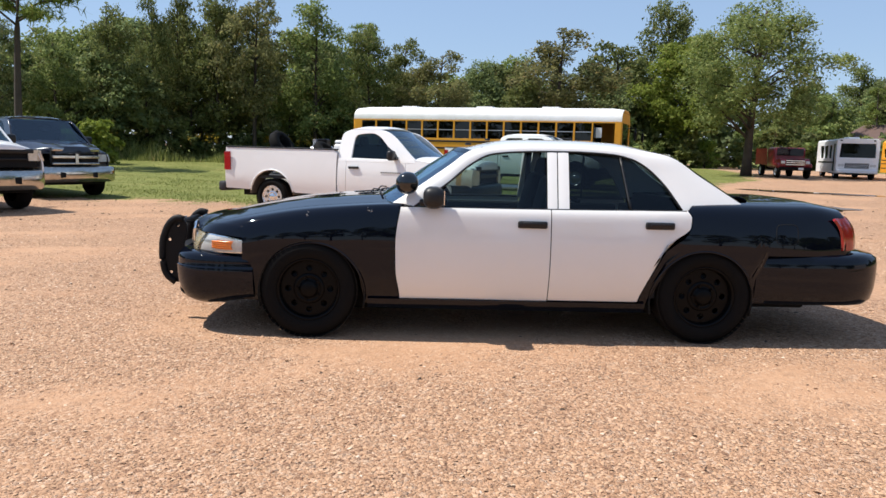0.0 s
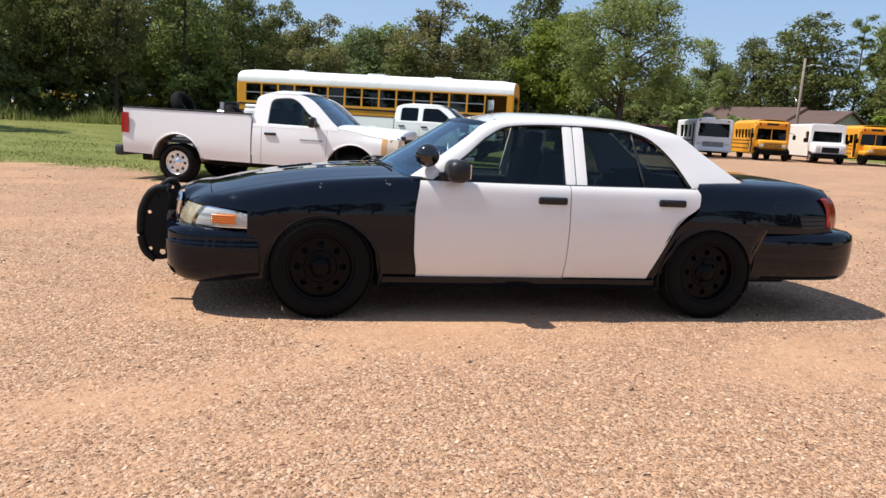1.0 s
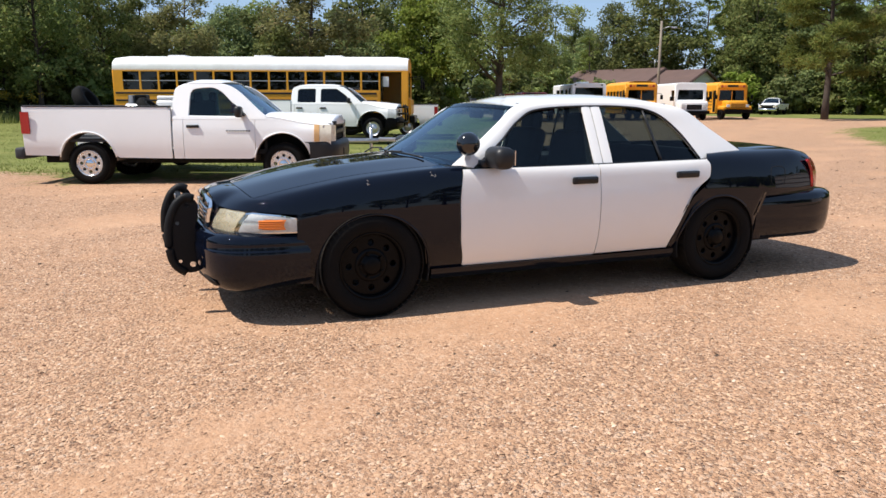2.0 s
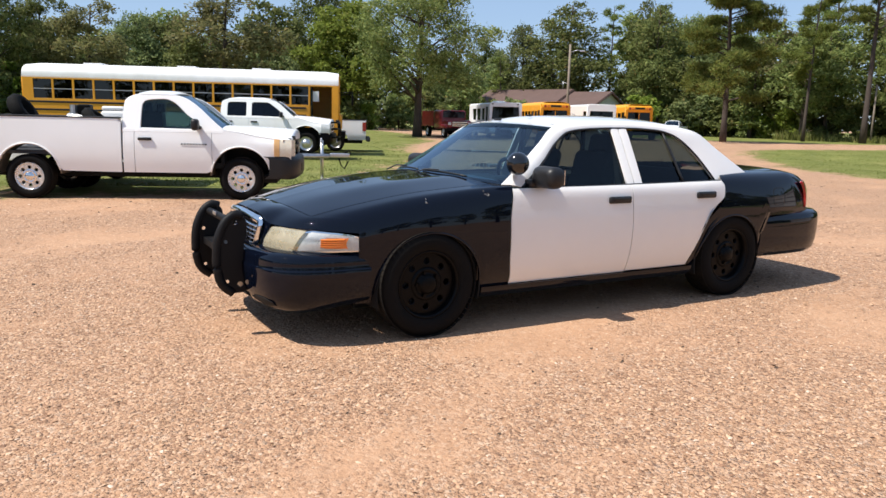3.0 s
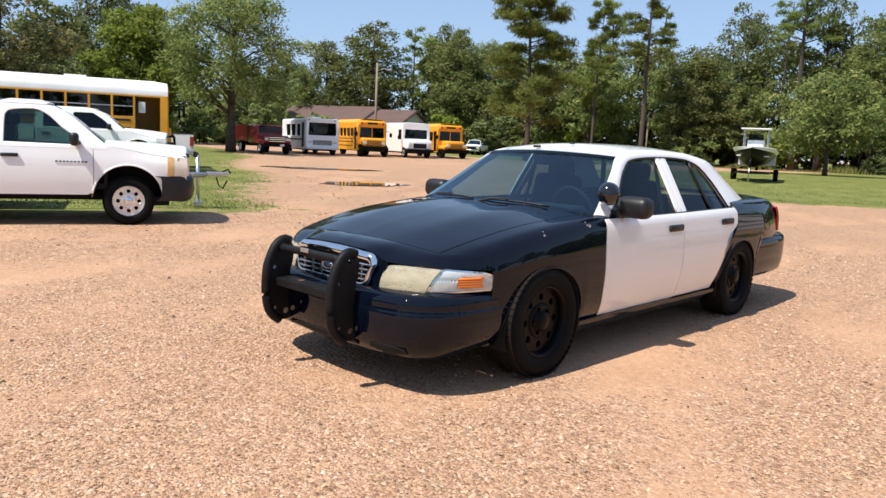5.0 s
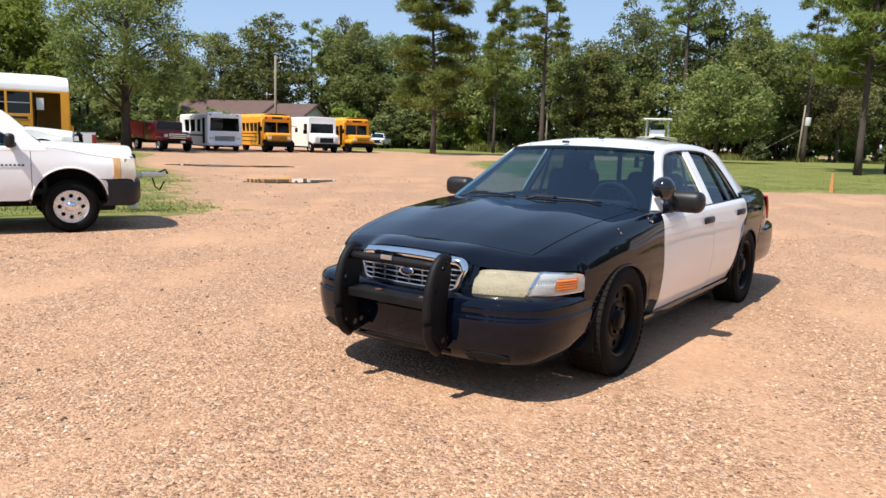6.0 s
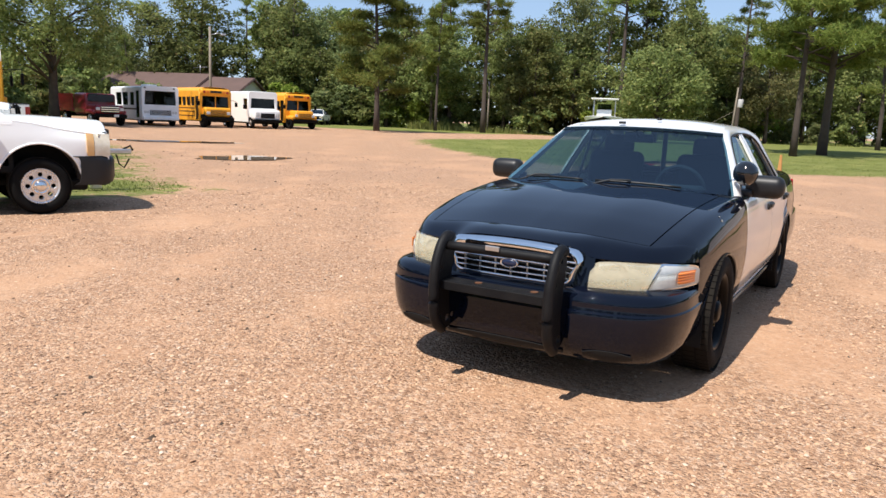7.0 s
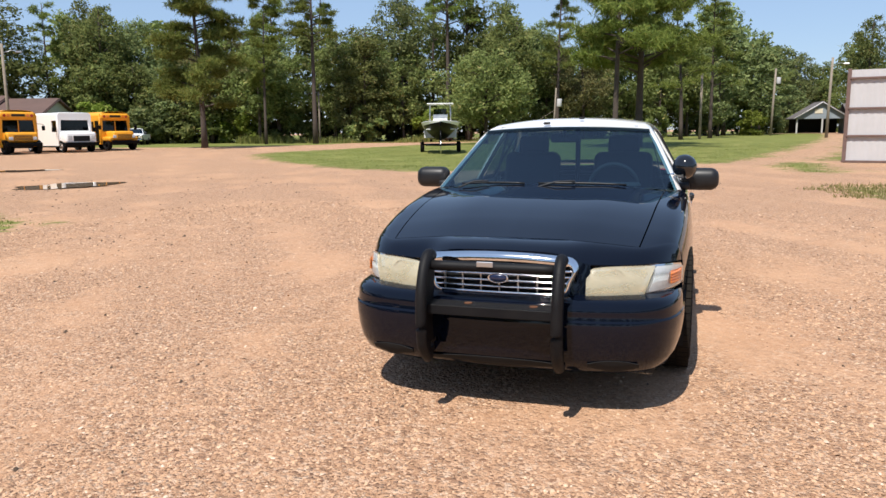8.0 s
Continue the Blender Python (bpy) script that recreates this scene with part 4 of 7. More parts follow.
    # wipers
    for y0, y1 in ((.52, -.08), (-.18, -.66)):
        pts = []
        for k in range(8):
            t = k / 7
            p = wscreen(.02 + .05 * t * (1 - t), .5 + (y0 + (y1 - y0) * t) / 1.7)
            pts.append((p[0] + .014, p[1], p[2] + .014))
        wp = bar("wiper_blade", pts, .008, M_TRIM, car, "black windscreen wiper", n=6)
        q = pts[4]
        bar("wiper_arm", [(q[0] + .10, y1 - .02 if y0 > 0 else y1 + .0, q[2] - .03), (q[0] + .06, (y1 + q[1]) / 2, q[2] + .012), (q[0] + .01, q[1], q[2] + .014)], .006, M_GREY, wp, n=6)
    # door mirrors
    for sgn in (1, -1):
        mr = part("door_mirror", box_bm((.565, sgn * 1.02, 1.045), (.15, .26, .15), .058, 5), M_TRIM, car, "black door mirror", smooth=True)
        part("mirror_stalk", box_bm((.60, sgn * .90, 1.0), (.13, .10, .05), .015, 2), M_TRIM, mr, smooth=True)
        part("mirror_glass", box_bm((.492, sgn * 1.02, 1.047), (.006, .19, .10)), M_CHROME, mr)
    # spotlight on the driver's pillar
    sp = mesh_ob("spotlight", *lathe([(.001, .072), (.03, .068), (.055, .053), (.071, .03), (.078, .0), (.077, -.025), (.072, -.045), (.066, -.05)], 32, "X"), material("spot_black", (.006, .006, .007), .12, coat=.8), car, "round glossy black spotlight", thick=.003)
    sp.matrix_basis = Matrix.Translation((.76, .915, 1.135)) @ Matrix.Rotation(radians(42), 4, "Z") @ Matrix.Rotation(radians(6), 4, "Y")
    mesh_ob("spot_lens", *lathe([(.001, -.046), (.074, -.046)], 28, "X"), M_CHROME, sp)
    bar("spot_bracket", [(.70, .80, 1.07), (.715, .85, 1.085), (.745, .90, 1.10)], .014, M_CHROME, car, n=8)
    # aerial stubs on the roof
    part("roof_plug", cyl_bm((.12, .10, 1.474), .022, .016, n=14, bevel=.004), M_TRIM, car, smooth=True)
    part("roof_plug", box_bm((.26, -.16, 1.437), (.05, .05, .02), .006), M_TRIM, car)
    # push bumper
    pb = new("push_bumper")
    pb.parent = car
    pb["label"] = "matt black steel push bumper"
    for sgn in (1, -1):
        outl = [(2.655, .325), (2.685, .38), (2.70, .50), (2.695, .60), (2.665, .70), (2.625, .763), (2.575, .790), (2.53, .776), (2.505, .73), (2.51, .66), (2.53, .58), (2.50, .48), (2.485, .38), (2.50, .305), (2.56, .282), (2.62, .287)]
        outl = resample(outl + outl[:1], 60)[:-1]
        holes = [ring(.016, 10, (2.575, .738)), ring(.015, 10, (2.64, .62)), ring(.022, 10, (2.555, .335)), ring(.015, 10, (2.635, .36))]
        up = plate("upright", outl, M_POWDER, pb, Matrix.Translation((0, sgn * .345, 0)) @ UPRIGHT, holes, .012, .002)
        rub = resample([(2.60, .282), (2.655, .325), (2.685, .38), (2.70, .50), (2.695, .60), (2.665, .70), (2.625, .763), (2.575, .792), (2.53, .779)], 30)
        vs, fs = tube([(x, sgn * .345, z) for x, z in rub], .029, 12)
        mesh_ob("rubber_pad", [(v[0], sgn * .345 + (v[1] - sgn * .345) * 1.0, v[2]) for v in vs], fs, M_POWDER, up, "ribbed black rubber pad")
        part("mount", box_bm((2.46, sgn * .30, .40), (.10, .012, .24), .002), M_STEELBLK, pb)
        part("mount_bolt", cyl_bm((2.47, sgn * .29, .42), .02, .05, "Y", 6), M_ALU, pb)
    bar("top_tube", [(2.60, y, .745) for y in np.linspace(-.345, .345, 8)], .024, M_POWDER, pb, n=14)
    part("cross_plate", box_bm((2.575, 0, .555), (.14, .68, .012), .003), M_POWDER, pb)
    part("cross_lip", box_bm((2.642, 0, .537), (.012, .68, .048), .004), M_POWDER, pb, "matt black cross member with worn edges")
    for y in (-.13, .21):
        part("rust_spot", cyl_bm((2.58, y, .5625), .022, .003, n=9), material("rust", (.11, .045, .02), .9) if y < 0 else bpy.data.materials["rust"], pb)
    part("maker_plate", box_bm((2.627, -.03, .763), (.008, .085, .026), .003), M_ALU, pb, "small silver plate")
    # wheels and wells
    for x, sgn in ((WB, 1), (WB, -1), (-WB, 1), (-WB, -1)):
        wheel_parts(car, (x, sgn * (.860 if x > 0 else .846), .352), side=sgn, steer=radians(0))
        cx, rr, cz = (WELL_F if x > 0 else WELL_R)
        vs, fs = grid(lambda a, b: (cx + (rr + .005) * math.cos(-.25 + a * (math.pi + .5)), sgn * (.56 + .375 * b), cz + (rr + .005) * math.sin(-.25 + a * (math.pi + .5))), 20, 3)
        mesh_ob("wheel_liner", vs, fs, M_DARK, car, thick=.01)
        lip = [(cx + rr * math.cos(a), 0, cz + rr * math.sin(a)) for a in np.linspace(.0, math.pi, 30)]
        lip = [(p[0], sgn * (across(SEDAN, p[0], s_at(SEDAN, p[0], p[2], 3.6))[1] - .004), p[2]) for p in lip]
        bar("arch_lip", lip, .009, M_BLACK, car, n=6)
        part("wheel_well_wall", box_bm((cx, sgn * .56, .45), (.8, .02, .6)), M_DARK, car)
    # dark inner structure
    part("underbody", box_bm((-.1, 0, .255), (4.5, 1.1, .09), .02), M_DARK, car)
    part("floor_pan", box_bm((-.05, 0, .29), (1.9, 1.74, .05)), M_DARK, car)
    part("engine_block", box_bm((1.62, 0, .50), (1.05, 1.08, .46), .03), M_DARK, car)
    part("bulkhead", box_bm((1.0, 0, .58), (.05, 1.7, .66)), M_DARK, car)
    part("boot_floor", box_bm((-1.95, 0, .55), (.95, 1.1, .5)), M_DARK, car)
    for sgn in (1, -1):
        part("arch_filler", box_bm((-1.862, sgn * .90, .50), (.10, .07, .38), .01), M_BLACK, car)
        part("boot_side", box_bm((-2.15, sgn * .72, .62), (.5, .3, .4)), M_DARK, car)
        part("door_inner", box_bm((-.22, sgn * .86, .62), (1.98, .05, .60), .02), M_GREY, car)
        part("shelf_side", box_bm((-1.5, sgn * .66, .90), (.55, .3, .06)), M_DARK, car)
    # cabin
    dash = part("dashboard", box_bm((.80, 0, .90), (.42, 1.62, .16), .06, 4), M_GREY, car, "dark grey dashboard", smooth=True)
    part("instrument_hood", box_bm((.66, .40, .985), (.2, .42, .07), .03, 3), M_GREY, dash, smooth=True)
    wheel_pts = [(.46 + .06 * math.sin(a), .40 + .185 * math.cos(a), .96 + .18 * math.sin(a)) for a in np.linspace(0, 2 * math.pi, 40, endpoint=False)]
    stw = bar("steering_wheel", wheel_pts, .015, M_GREY, car, "dark steering wheel", n=8, close=True)
    part("wheel_boss", box_bm((.49, .40, .95), (.06, .16, .12), .03, 3), M_GREY, stw, smooth=True)
    bar("steering_column", [(.50, .40, .94), (.75, .40, .86)], .03, M_GREY, stw)
    for y in (.40, -.40):
        st = part("front_seat", box_bm((-.02, y, .56), (.52, .52, .16), .06, 4), M_SEAT, car, "dark cloth bucket seat", smooth=True)
        part("seat_back", box_bm((-.32, y, .90), (.15, .50, .62), .065, 4, m=Matrix.Rotation(radians(-14), 4, "Y")), M_SEAT, st, smooth=True)
        part("headrest", box_bm((-.42, y, 1.255), (.10, .27, .17), .045, 4, m=Matrix.Rotation(radians(-10), 4, "Y")), M_SEAT, st, smooth=True)
    rs = part("rear_seat", box_bm((-1.02, 0, .52), (.5, 1.36, .18), .06, 4), M_SEAT, car, "dark rear bench seat", smooth=True)
    part("rear_seat_back", box_bm((-1.33, 0, .80), (.16, 1.36, .50), .06, 4, m=Matrix.Rotation(radians(-16), 4, "Y")), M_SEAT, rs, smooth=True)
    part("parcel_shelf", box_bm((-1.62, 0, 1.0), (.42, 1.34, .03), .01), M_GREY, car)
    part("inner_mirror", box_bm((.30, 0, 1.325), (.03, .24, .065), .015, 3), M_TRIM, car, smooth=True)
    bar("mirror_stem", [(.32, 0, 1.33), (.38, 0, 1.38)], .01, M_TRIM, car)
    part("headliner", box_bm((-.47, 0, 1.405), (1.35, 1.10, .012)), M_GREY, car)
    bar("cage_bar", [(-.55, -.02, .5), (-.55, -.02, 1.39)], .022, M_TRIM, car, "black partition post")
    bar("cage_rail", [(-.55, -.62, 1.02), (-.55, .62, 1.02)], .016, M_TRIM, car, "black partition rail")
    for sgn in (1, -1):
        part("belt_strap", box_bm((-.33, sgn * .70, 1.10), (.05, .006, .62), m=Matrix.Rotation(radians(16 * sgn), 4, "X")), M_GREY, car)
    # paint chips and weathered marks on the fender
    M_CHIP = material("bare_primer", (.42, .41, .38), .7)
    random.seed(5)
    bm = bmesh.new()
    for cx, cz in ((1.46, .905), (1.02, .945)):
        for k in range(5):
            x = cx + random.uniform(-.016, .016)
            z = cz + random.uniform(-.018, .012)
            p = across(SEDAN, x, s_at(SEDAN, x, z, 4.6))
            box_bm((p[0], p[1] + .001, p[2]), (random.uniform(.004, .018), .004, random.uniform(.002, .005)), bm=bm, m=Matrix.Rotation(random.uniform(0, 3), 4, "Y"))
    part("paint_chips", bm, M_CHIP, car, "bare chipped marks in the black paint")["kind"] = "stuff"
    # the overhangs beyond the wheels are a little longer than the tables above
    def longer(x):
        return x + NOSE_MORE * float(smooth(1.86, 2.30, x)) - TAIL_MORE * float(smooth(1.90, 2.40, -x))
    guard = set(pb.children_recursive)
    for ob in car.children_recursive:
        at_wheel = any(q.name.split(".")[0] == "wheel" for q in (ob, ob.parent, ob.parent.parent) if q)
        if at_wheel or ob in guard or ob.type != "MESH":
            continue
        if ob.matrix_basis.is_identity:
            for v in ob.data.vertices:
                v.co.x = longer(v.co.x)
        else:
            ob.location.x = longer(ob.location.x)
    pb.location.x = -.012
    return car


sedan = build_sedan()

# ---- other vehicles; their own axes: x forward, y to their left, z up ----
def set_down(x, y, heading, dz=0.0):
    """A pose on the ground, turned to a heading in degrees."""
    return Matrix.Translation((x, y, float(lie(x, y)) + dz)) @ Matrix.Rotation(radians(heading), 4, "Z")


def bend(ob, fn):
    """Shift each vertex by fn(x, y, z)."""
    for v in ob.data.vertices:
        v.co = Vector(fn(*v.co))
    ob.data.update()
    return ob


def simple_wheel(owner, at, r, w, side, rim, dual=False):
    root = new("wheel")
    root.parent = owner
    root.matrix_basis = Matrix.Translation(at) @ (Matrix.Rotation(math.pi, 4, "Z") if side < 0 else Matrix())
    h, q = w / 2, r * .6
    mesh_ob("tyre", *lathe([(q, h - .03), (q + .03, h), (r - .05, h), (r - .015, h - .02), (r, h - .06), (r, -h + .06), (r - .03, -h), (q, -h + .02)], 32), M_RUBBER, root)
    mesh_ob("rim", *lathe([(q + .004, h - .02), (q - .01, h - .03), (q - .03, h - .07), (q * .55, h - .05), (q * .5, h - .02), (q * .2, h - .005), (.001, h - .004)], 28), rim, root)
    return root


def pickup(name, m, label, paint, p):
    """A pickup truck from a table of its sizes."""
    t = thing(name, m, label, "pickup truck")
    hw, wb, xf, xr = p["hw"], p["wb"] / 2, p["front"], p["rear"]
    zs, zr, zh, zt, zb = p["sill"], p["rail"], p["hood"], p["top"], p["belt"]
    cb, ca, rf, rb = p["cab_back"], p["cowl"], p["roof_front"], p["roof_back"]
    ar = p["arch"]
    L = lines(
        [(xf, hw - .10, zs), (xf - .5, hw - .03, zs), (0, hw - .02, zs), (xr, hw - .04, zs + .05)],
        [(xf, hw - .06, zs + .25), (xf - .5, hw, zs + .25), (0, hw, zs + .22), (xr, hw - .01, zs + .25)],
        [(xf, hw - .06, zs + .45), (xf - .5, hw - .005, zs + .48), (0, hw - .005, zs + .48), (xr, hw - .015, zs + .5)],
        [(xf, hw - .12, zh - .14), (xf - .5, hw - .05, zh - .08), (ca, hw - .04, zb), (cb, hw - .04, zb), (cb - .05, hw - .04, zr), (xr, hw - .04, zr)])
    wells = ((wb, ar, p["wheel_r"] + .05), (-wb, ar, p["wheel_r"] + .05))
    low = lambda x: max(zs, arch(x, *wells[0]), arch(x, *wells[1]))

    def side(nm, xa, xb, mat=paint, nu=36):
        vs, fs = [], []
        for i in range(nu + 1):
            for j in range(13):
                x = xa + (xb - xa) * i / nu
                s0 = s_at(L, x, low(x), 2.9)
                vs.append(across(L, x, s0 + (3 - s0) * j / 12))
        fs = [(i * 13 + j, (i + 1) * 13 + j, (i + 1) * 13 + j + 1, i * 13 + j + 1) for i in range(nu) for j in range(12)]
        for sg in (1, -1):
            yield sg, mesh_ob(nm, [(v[0], sg * v[1], v[2]) for v in vs], [tuple(reversed(f)) for f in fs] if sg < 0 else fs, mat, t, thick=.03, off=1)
    list(side("bed_side", xr + .02, cb - .03))
    doors = p["doors"]
    list(side("cab_corner", cb, doors[0][0] - .004, nu=10))
    list(side("front_fender", doors[-1][1] + .004, xf - .06 - p.get("set", 0)))
    for a, b in doors:
        for sg, ob in side("door", a + .004, b - .004, nu=14):
            y = across(L, a + .16, s_at(L, a + .16, zb - .16, 3))[1]
            part("door_handle", box_bm((a + .17, sg * (y + .015), zb - .15), (.22, .035, .05), .012, 2), p.get("handle", M_TRIM), ob, smooth=True)
    if cb - xr > .5:
        part("bed_floor", box_bm(((xr + cb) / 2, 0, zs + .3), (cb - xr - .1, hw * 2 - .2, .05)), M_GREY, t)
        part("bed_front", box_bm((cb - .06, 0, (zr + zs + .2) / 2), (.05, hw * 2 - .16, zr - zs - .2)), paint, t)
        tg = part("tailgate", box_bm((xr + .03, 0, (zr + zs + .2) / 2), (.06, hw * 2 - .28, zr - zs - .2), .02), paint, t)
        for sg in (1, -1):
            part("bed_rail", box_bm(((xr + cb) / 2, sg * (hw - .075), zr + .008), (cb - xr - .06, .09, .03), .01), M_TRIM, t, "black plastic bed rail cap")
            vs, fs = grid(lambda a, b: (xr + .004 + .15 * a, sg * (hw + .004 - .012 * (1 - a)), zr - .46 + .37 * b), 4, 6)
            mesh_ob("tail_light", vs, fs, M_RED, t, "red tail light", thick=.02, off=0)
        rbp = part("rear_bumper", box_bm((xr - .09, 0, zs + .08), (.18, hw * 2 - .06, .2), .05, 3), p["bumper_r"], t, smooth=True)
    # cab above the belt line: a tilted side plate with window openings
    tumble = p.get("tumble", .20)
    lean = lambda z: hw - .045 - tumble * (z - zb) / (zt - zb)
    outl = [(cb, zb - .03), (cb, zb + .3), (cb + .03, zt - .16), (rb, zt - .06), (rf, zt - .07), (ca + .05, zb + .02), (ca + .05, zb - .03)]
    holes = [resample(h + h[:1], 40)[:-1] for h in p["windows"]]
    for sg in (1, -1):
        ob = plate("cab_side", resample(outl[1:6], 40) + [outl[6], outl[0]], paint, t, UPRIGHT, holes, .03, .008)
        bend(ob, lambda x, y, z: (x, sg * (lean(z) + y - .02), z))
        for k, h in enumerate(holes):
            g = plate("side_window", h, p["glass"], ob, UPRIGHT, (), .004)
            bend(g, lambda x, y, z: (x, sg * (lean(z) - .03 + y), z))
    def roof(a, b):
        v = -1 + 2 * b
        x = rb - .03 + (rf + .02 - rb) * a
        hwid = lean(zt - .06)
        return (x + .05 * (1 - v * v) * (2 * a - 1), v * hwid, zt - .07 + .075 * (1 - abs(v) ** 3) * min(1, .45 + 3 * a, .45 + 2.4 * (1 - a)))
    mesh_ob("roof", *grid(roof, 14, 22), paint, t, thick=.02)
    def screen(a, b):
        v = -1 + 2 * b
        z = zb + .0 + (zt - .07 - zb) * a
        x = ca + .05 + (rf + .02 - ca - .05) * a
        return (x + .09 * (1 - v * v), v * (lean(z) - .005), z + .012 * (1 - v * v))
    mesh_ob("windscreen", *grid(screen, 8, 16), p["glass_f"], t)
    def back(a, b):
        v = -1 + 2 * b
        z = zb - .05 + (zt - .07 - zb + .05) * a
        return (cb + .01 + max(0, (a - .55)) * (rb - cb) * 1.6, v * lean(z), z)
    bk = mesh_ob("cab_back", *grid(back, 8, 10), paint, t, thick=.02)
    part("back_window", box_bm((cb - .004, 0, zb + .2), (.03, hw * 1.3, .32), .02), M_DARKGLASS, bk)
    def hood(a, b):
        v = -1 + 2 * b
        x = ca + .02 + (xf - .04 - ca) * a - (.10 * v * v + p.get("set", 0) * min(1, abs(v) * 1.25) ** 4) * a
        y = v * (across(L, min(x, xf), 3)[1] - .012)
        zc = zb + .02 + (zh - zb - .02) * a ** 1.6
        ze = across(L, min(x, xf), 3)[2]
        return (x, y, ze + (zc - ze + .05) * (1 - abs(v) ** 3.2))
    mesh_ob("bonnet", *grid(hood, 18, 24), paint, t, thick=.02)
    # nose: a rounded strip from the bonnet's edge down over grille and lamps
    def brow(a, b):
        e = Vector(hood(1, b))
        drop = max(.03, e.z - (p_lamp + .005))
        return (e.x + .045 * math.sin(a * 1.5), e.y, e.z + .004 - drop * (1 - math.cos(a * 1.5)) / .93)
    p_lamp = p["lamps"][1]
    mesh_ob("nose_strip", *grid(brow, 8, 24), paint, t, thick=.015)
    front = new("nose")
    front.parent = t
    zg0, zg1 = p["grille"]
    part("grille_backing", box_bm((xf - .12, 0, (zg0 + zg1) / 2), (.12, hw * p.get("gw", 1.7), zg1 - zg0), .02), M_DARK, front)
    part("grille_frame_top", box_bm((xf - .05, 0, zg1 - .01), (.10, hw * p.get("gw", 1.5), .09), .02), p["grille_mat"], front, smooth=True)
    for k in range(p.get("bars", 1)):
        z = zg0 + (zg1 - zg0) * (k + 1) / (p.get("bars", 1) + 1)
        part("grille_bar", box_bm((xf - .03, 0, z), (.06, hw * p.get("gw", 1.28), p.get("bar_h", .07)), .012), p["grille_mat"], front)
    if p.get("cross"):
        part("grille_upright", box_bm((xf - .025, 0, (zg0 + zg1) / 2), (.07, .09, zg1 - zg0), .012), p["grille_mat"], front)
        part("grille_frame_low", box_bm((xf - .05, 0, zg0 + .02), (.10, hw * p.get("gw", 1.36), .06), .02), p["grille_mat"], front)
    for sg in (1, -1):
        z0, z1 = p["lamps"]
        def lamp(a, b):
            y = hw * .64 + (hw - .05 - hw * .64) * a
            x = xf - .02 - p.get("set", 0) - .25 * max(0, a - .45) ** 1.3 * (1.6 if not p.get("set") else .6)
            return (x, sg * y, z0 + (z1 - z0) * b)
        hl = mesh_ob("headlight", *grid(lamp, 12, 5), p["lens"], front, "aged headlight lens", thick=.03, off=0)
        def wrapped(a, b, x0, x1):
            x, z = x0 + (x1 - x0) * a, z0 + (z1 - z0) * b
            return (x, sg * (across(L, x, s_at(L, x, z, 3))[1] + .008), z)
        xs = xf - .06 - p.get("set", 0)
        vs, fs = grid(lambda a, b: wrapped(a, b, xs - .28, xs - .19), 3, 5)
        mesh_ob("corner_lamp", vs, fs, M_DULLAMB if p.get("amber") else p["lens"], hl, "faded amber corner lamp", thick=.03, off=0)
        vs, fs = grid(lambda a, b: wrapped(a, b, xs - .185, xs + .01), 5, 5)
        mesh_ob("side_lens", vs, fs, p["lens"], hl, thick=.03, off=0)
    bz0, bz1 = p["bumper"]
    plan = resample([(xf - .42, hw - .01), (xf - .12, hw - .03), (xf + .04, hw * .72), (xf + .09, 0), (xf + .04, -hw * .72), (xf - .12, -hw + .03), (xf - .42, -hw + .01)], 31)
    vs = [(x - o, y, z) for x, y in plan for z, o in ((bz0, .08), (bz0 + .04, .02), (bz0 + .10, 0), (bz1 - .06, 0), (bz1 - .02, .02), (bz1, .10))]
    fs = [(i * 6 + j, (i + 1) * 6 + j, (i + 1) * 6 + j + 1, i * 6 + j + 1) for i in range(30) for j in range(5)]
    bmp = mesh_ob("front_bumper", vs, fs, p["bumper_f"], t, thick=.02)
    # raised near-black box, its colour giving the shade of a slot
    part("bumper_slot", box_bm((xf + .075, 0, (bz0 + bz1) / 2 - .01), (.05, hw * .9, (bz1 - bz0) * .4), .015), M_DARK, bmp)
    part("valance", box_bm((xf - .5, 0, bz0 - .02), (.4, hw * 1.6, .14), .03), M_DARK, t)
    # mirrors, wheels, frame
    for sg in (1, -1):
        mr = part("door_mirror", box_bm((ca - .38, sg * (hw + .10), zb + .10), (.12, .22, .19), .05, 3), M_TRIM, t, "black door mirror", smooth=True)
        part("mirror_arm", box_bm((ca - .35, sg * (hw - .02), zb + .05), (.10, .16, .06), .02), M_TRIM, mr)
        for x in (wb, -wb):
            at = (x, sg * (hw - .15), p["wheel_r"])
            if p["wheels"] == "alloy":
                wheel_parts(t, at, p["wheel_r"], .26, p["wheel_r"] * .62, sg, "alloy")
            else:
                simple_wheel(t, at, p["wheel_r"], .26, sg, p["wheels"])
            vs, fs = grid(lambda a, b: (x + (ar + .01) * math.cos(a * math.pi), sg * (hw - .42 + .39 * b), p["wheel_r"] + .05 + (ar + .01) * math.sin(a * math.pi)), 16, 2)
            mesh_ob("wheel_liner", vs, fs, p.get("liner_mat", M_DARK), t, thick=.02)
            lip = [(x + (ar + .012) * math.cos(q), p["wheel_r"] + .05 + (ar + .012) * math.sin(q)) for q in np.linspace(.12, math.pi - .12, 24)]
            bar("arch_flare", [(lx, sg * (across(L, lx, s_at(L, lx, lz, 2.9))[1] + .004), lz) for lx, lz in lip], .012, paint, t, n=8)
    part("chassis", box_bm(((xf + xr) / 2 - .1, 0, zs - .02), (xf - xr - .5, hw * 1.1, .18), .02), M_DARK, t)
    part("cab_floor", box_bm(((cb + ca) / 2, 0, zs + .12), (ca - cb, hw * 1.8, .08)), M_DARK, t)
    part("engine_bay", box_bm((wb, 0, zs + .2), (xf - ca - .3, hw * 1.1, .5)), M_DARK, t)
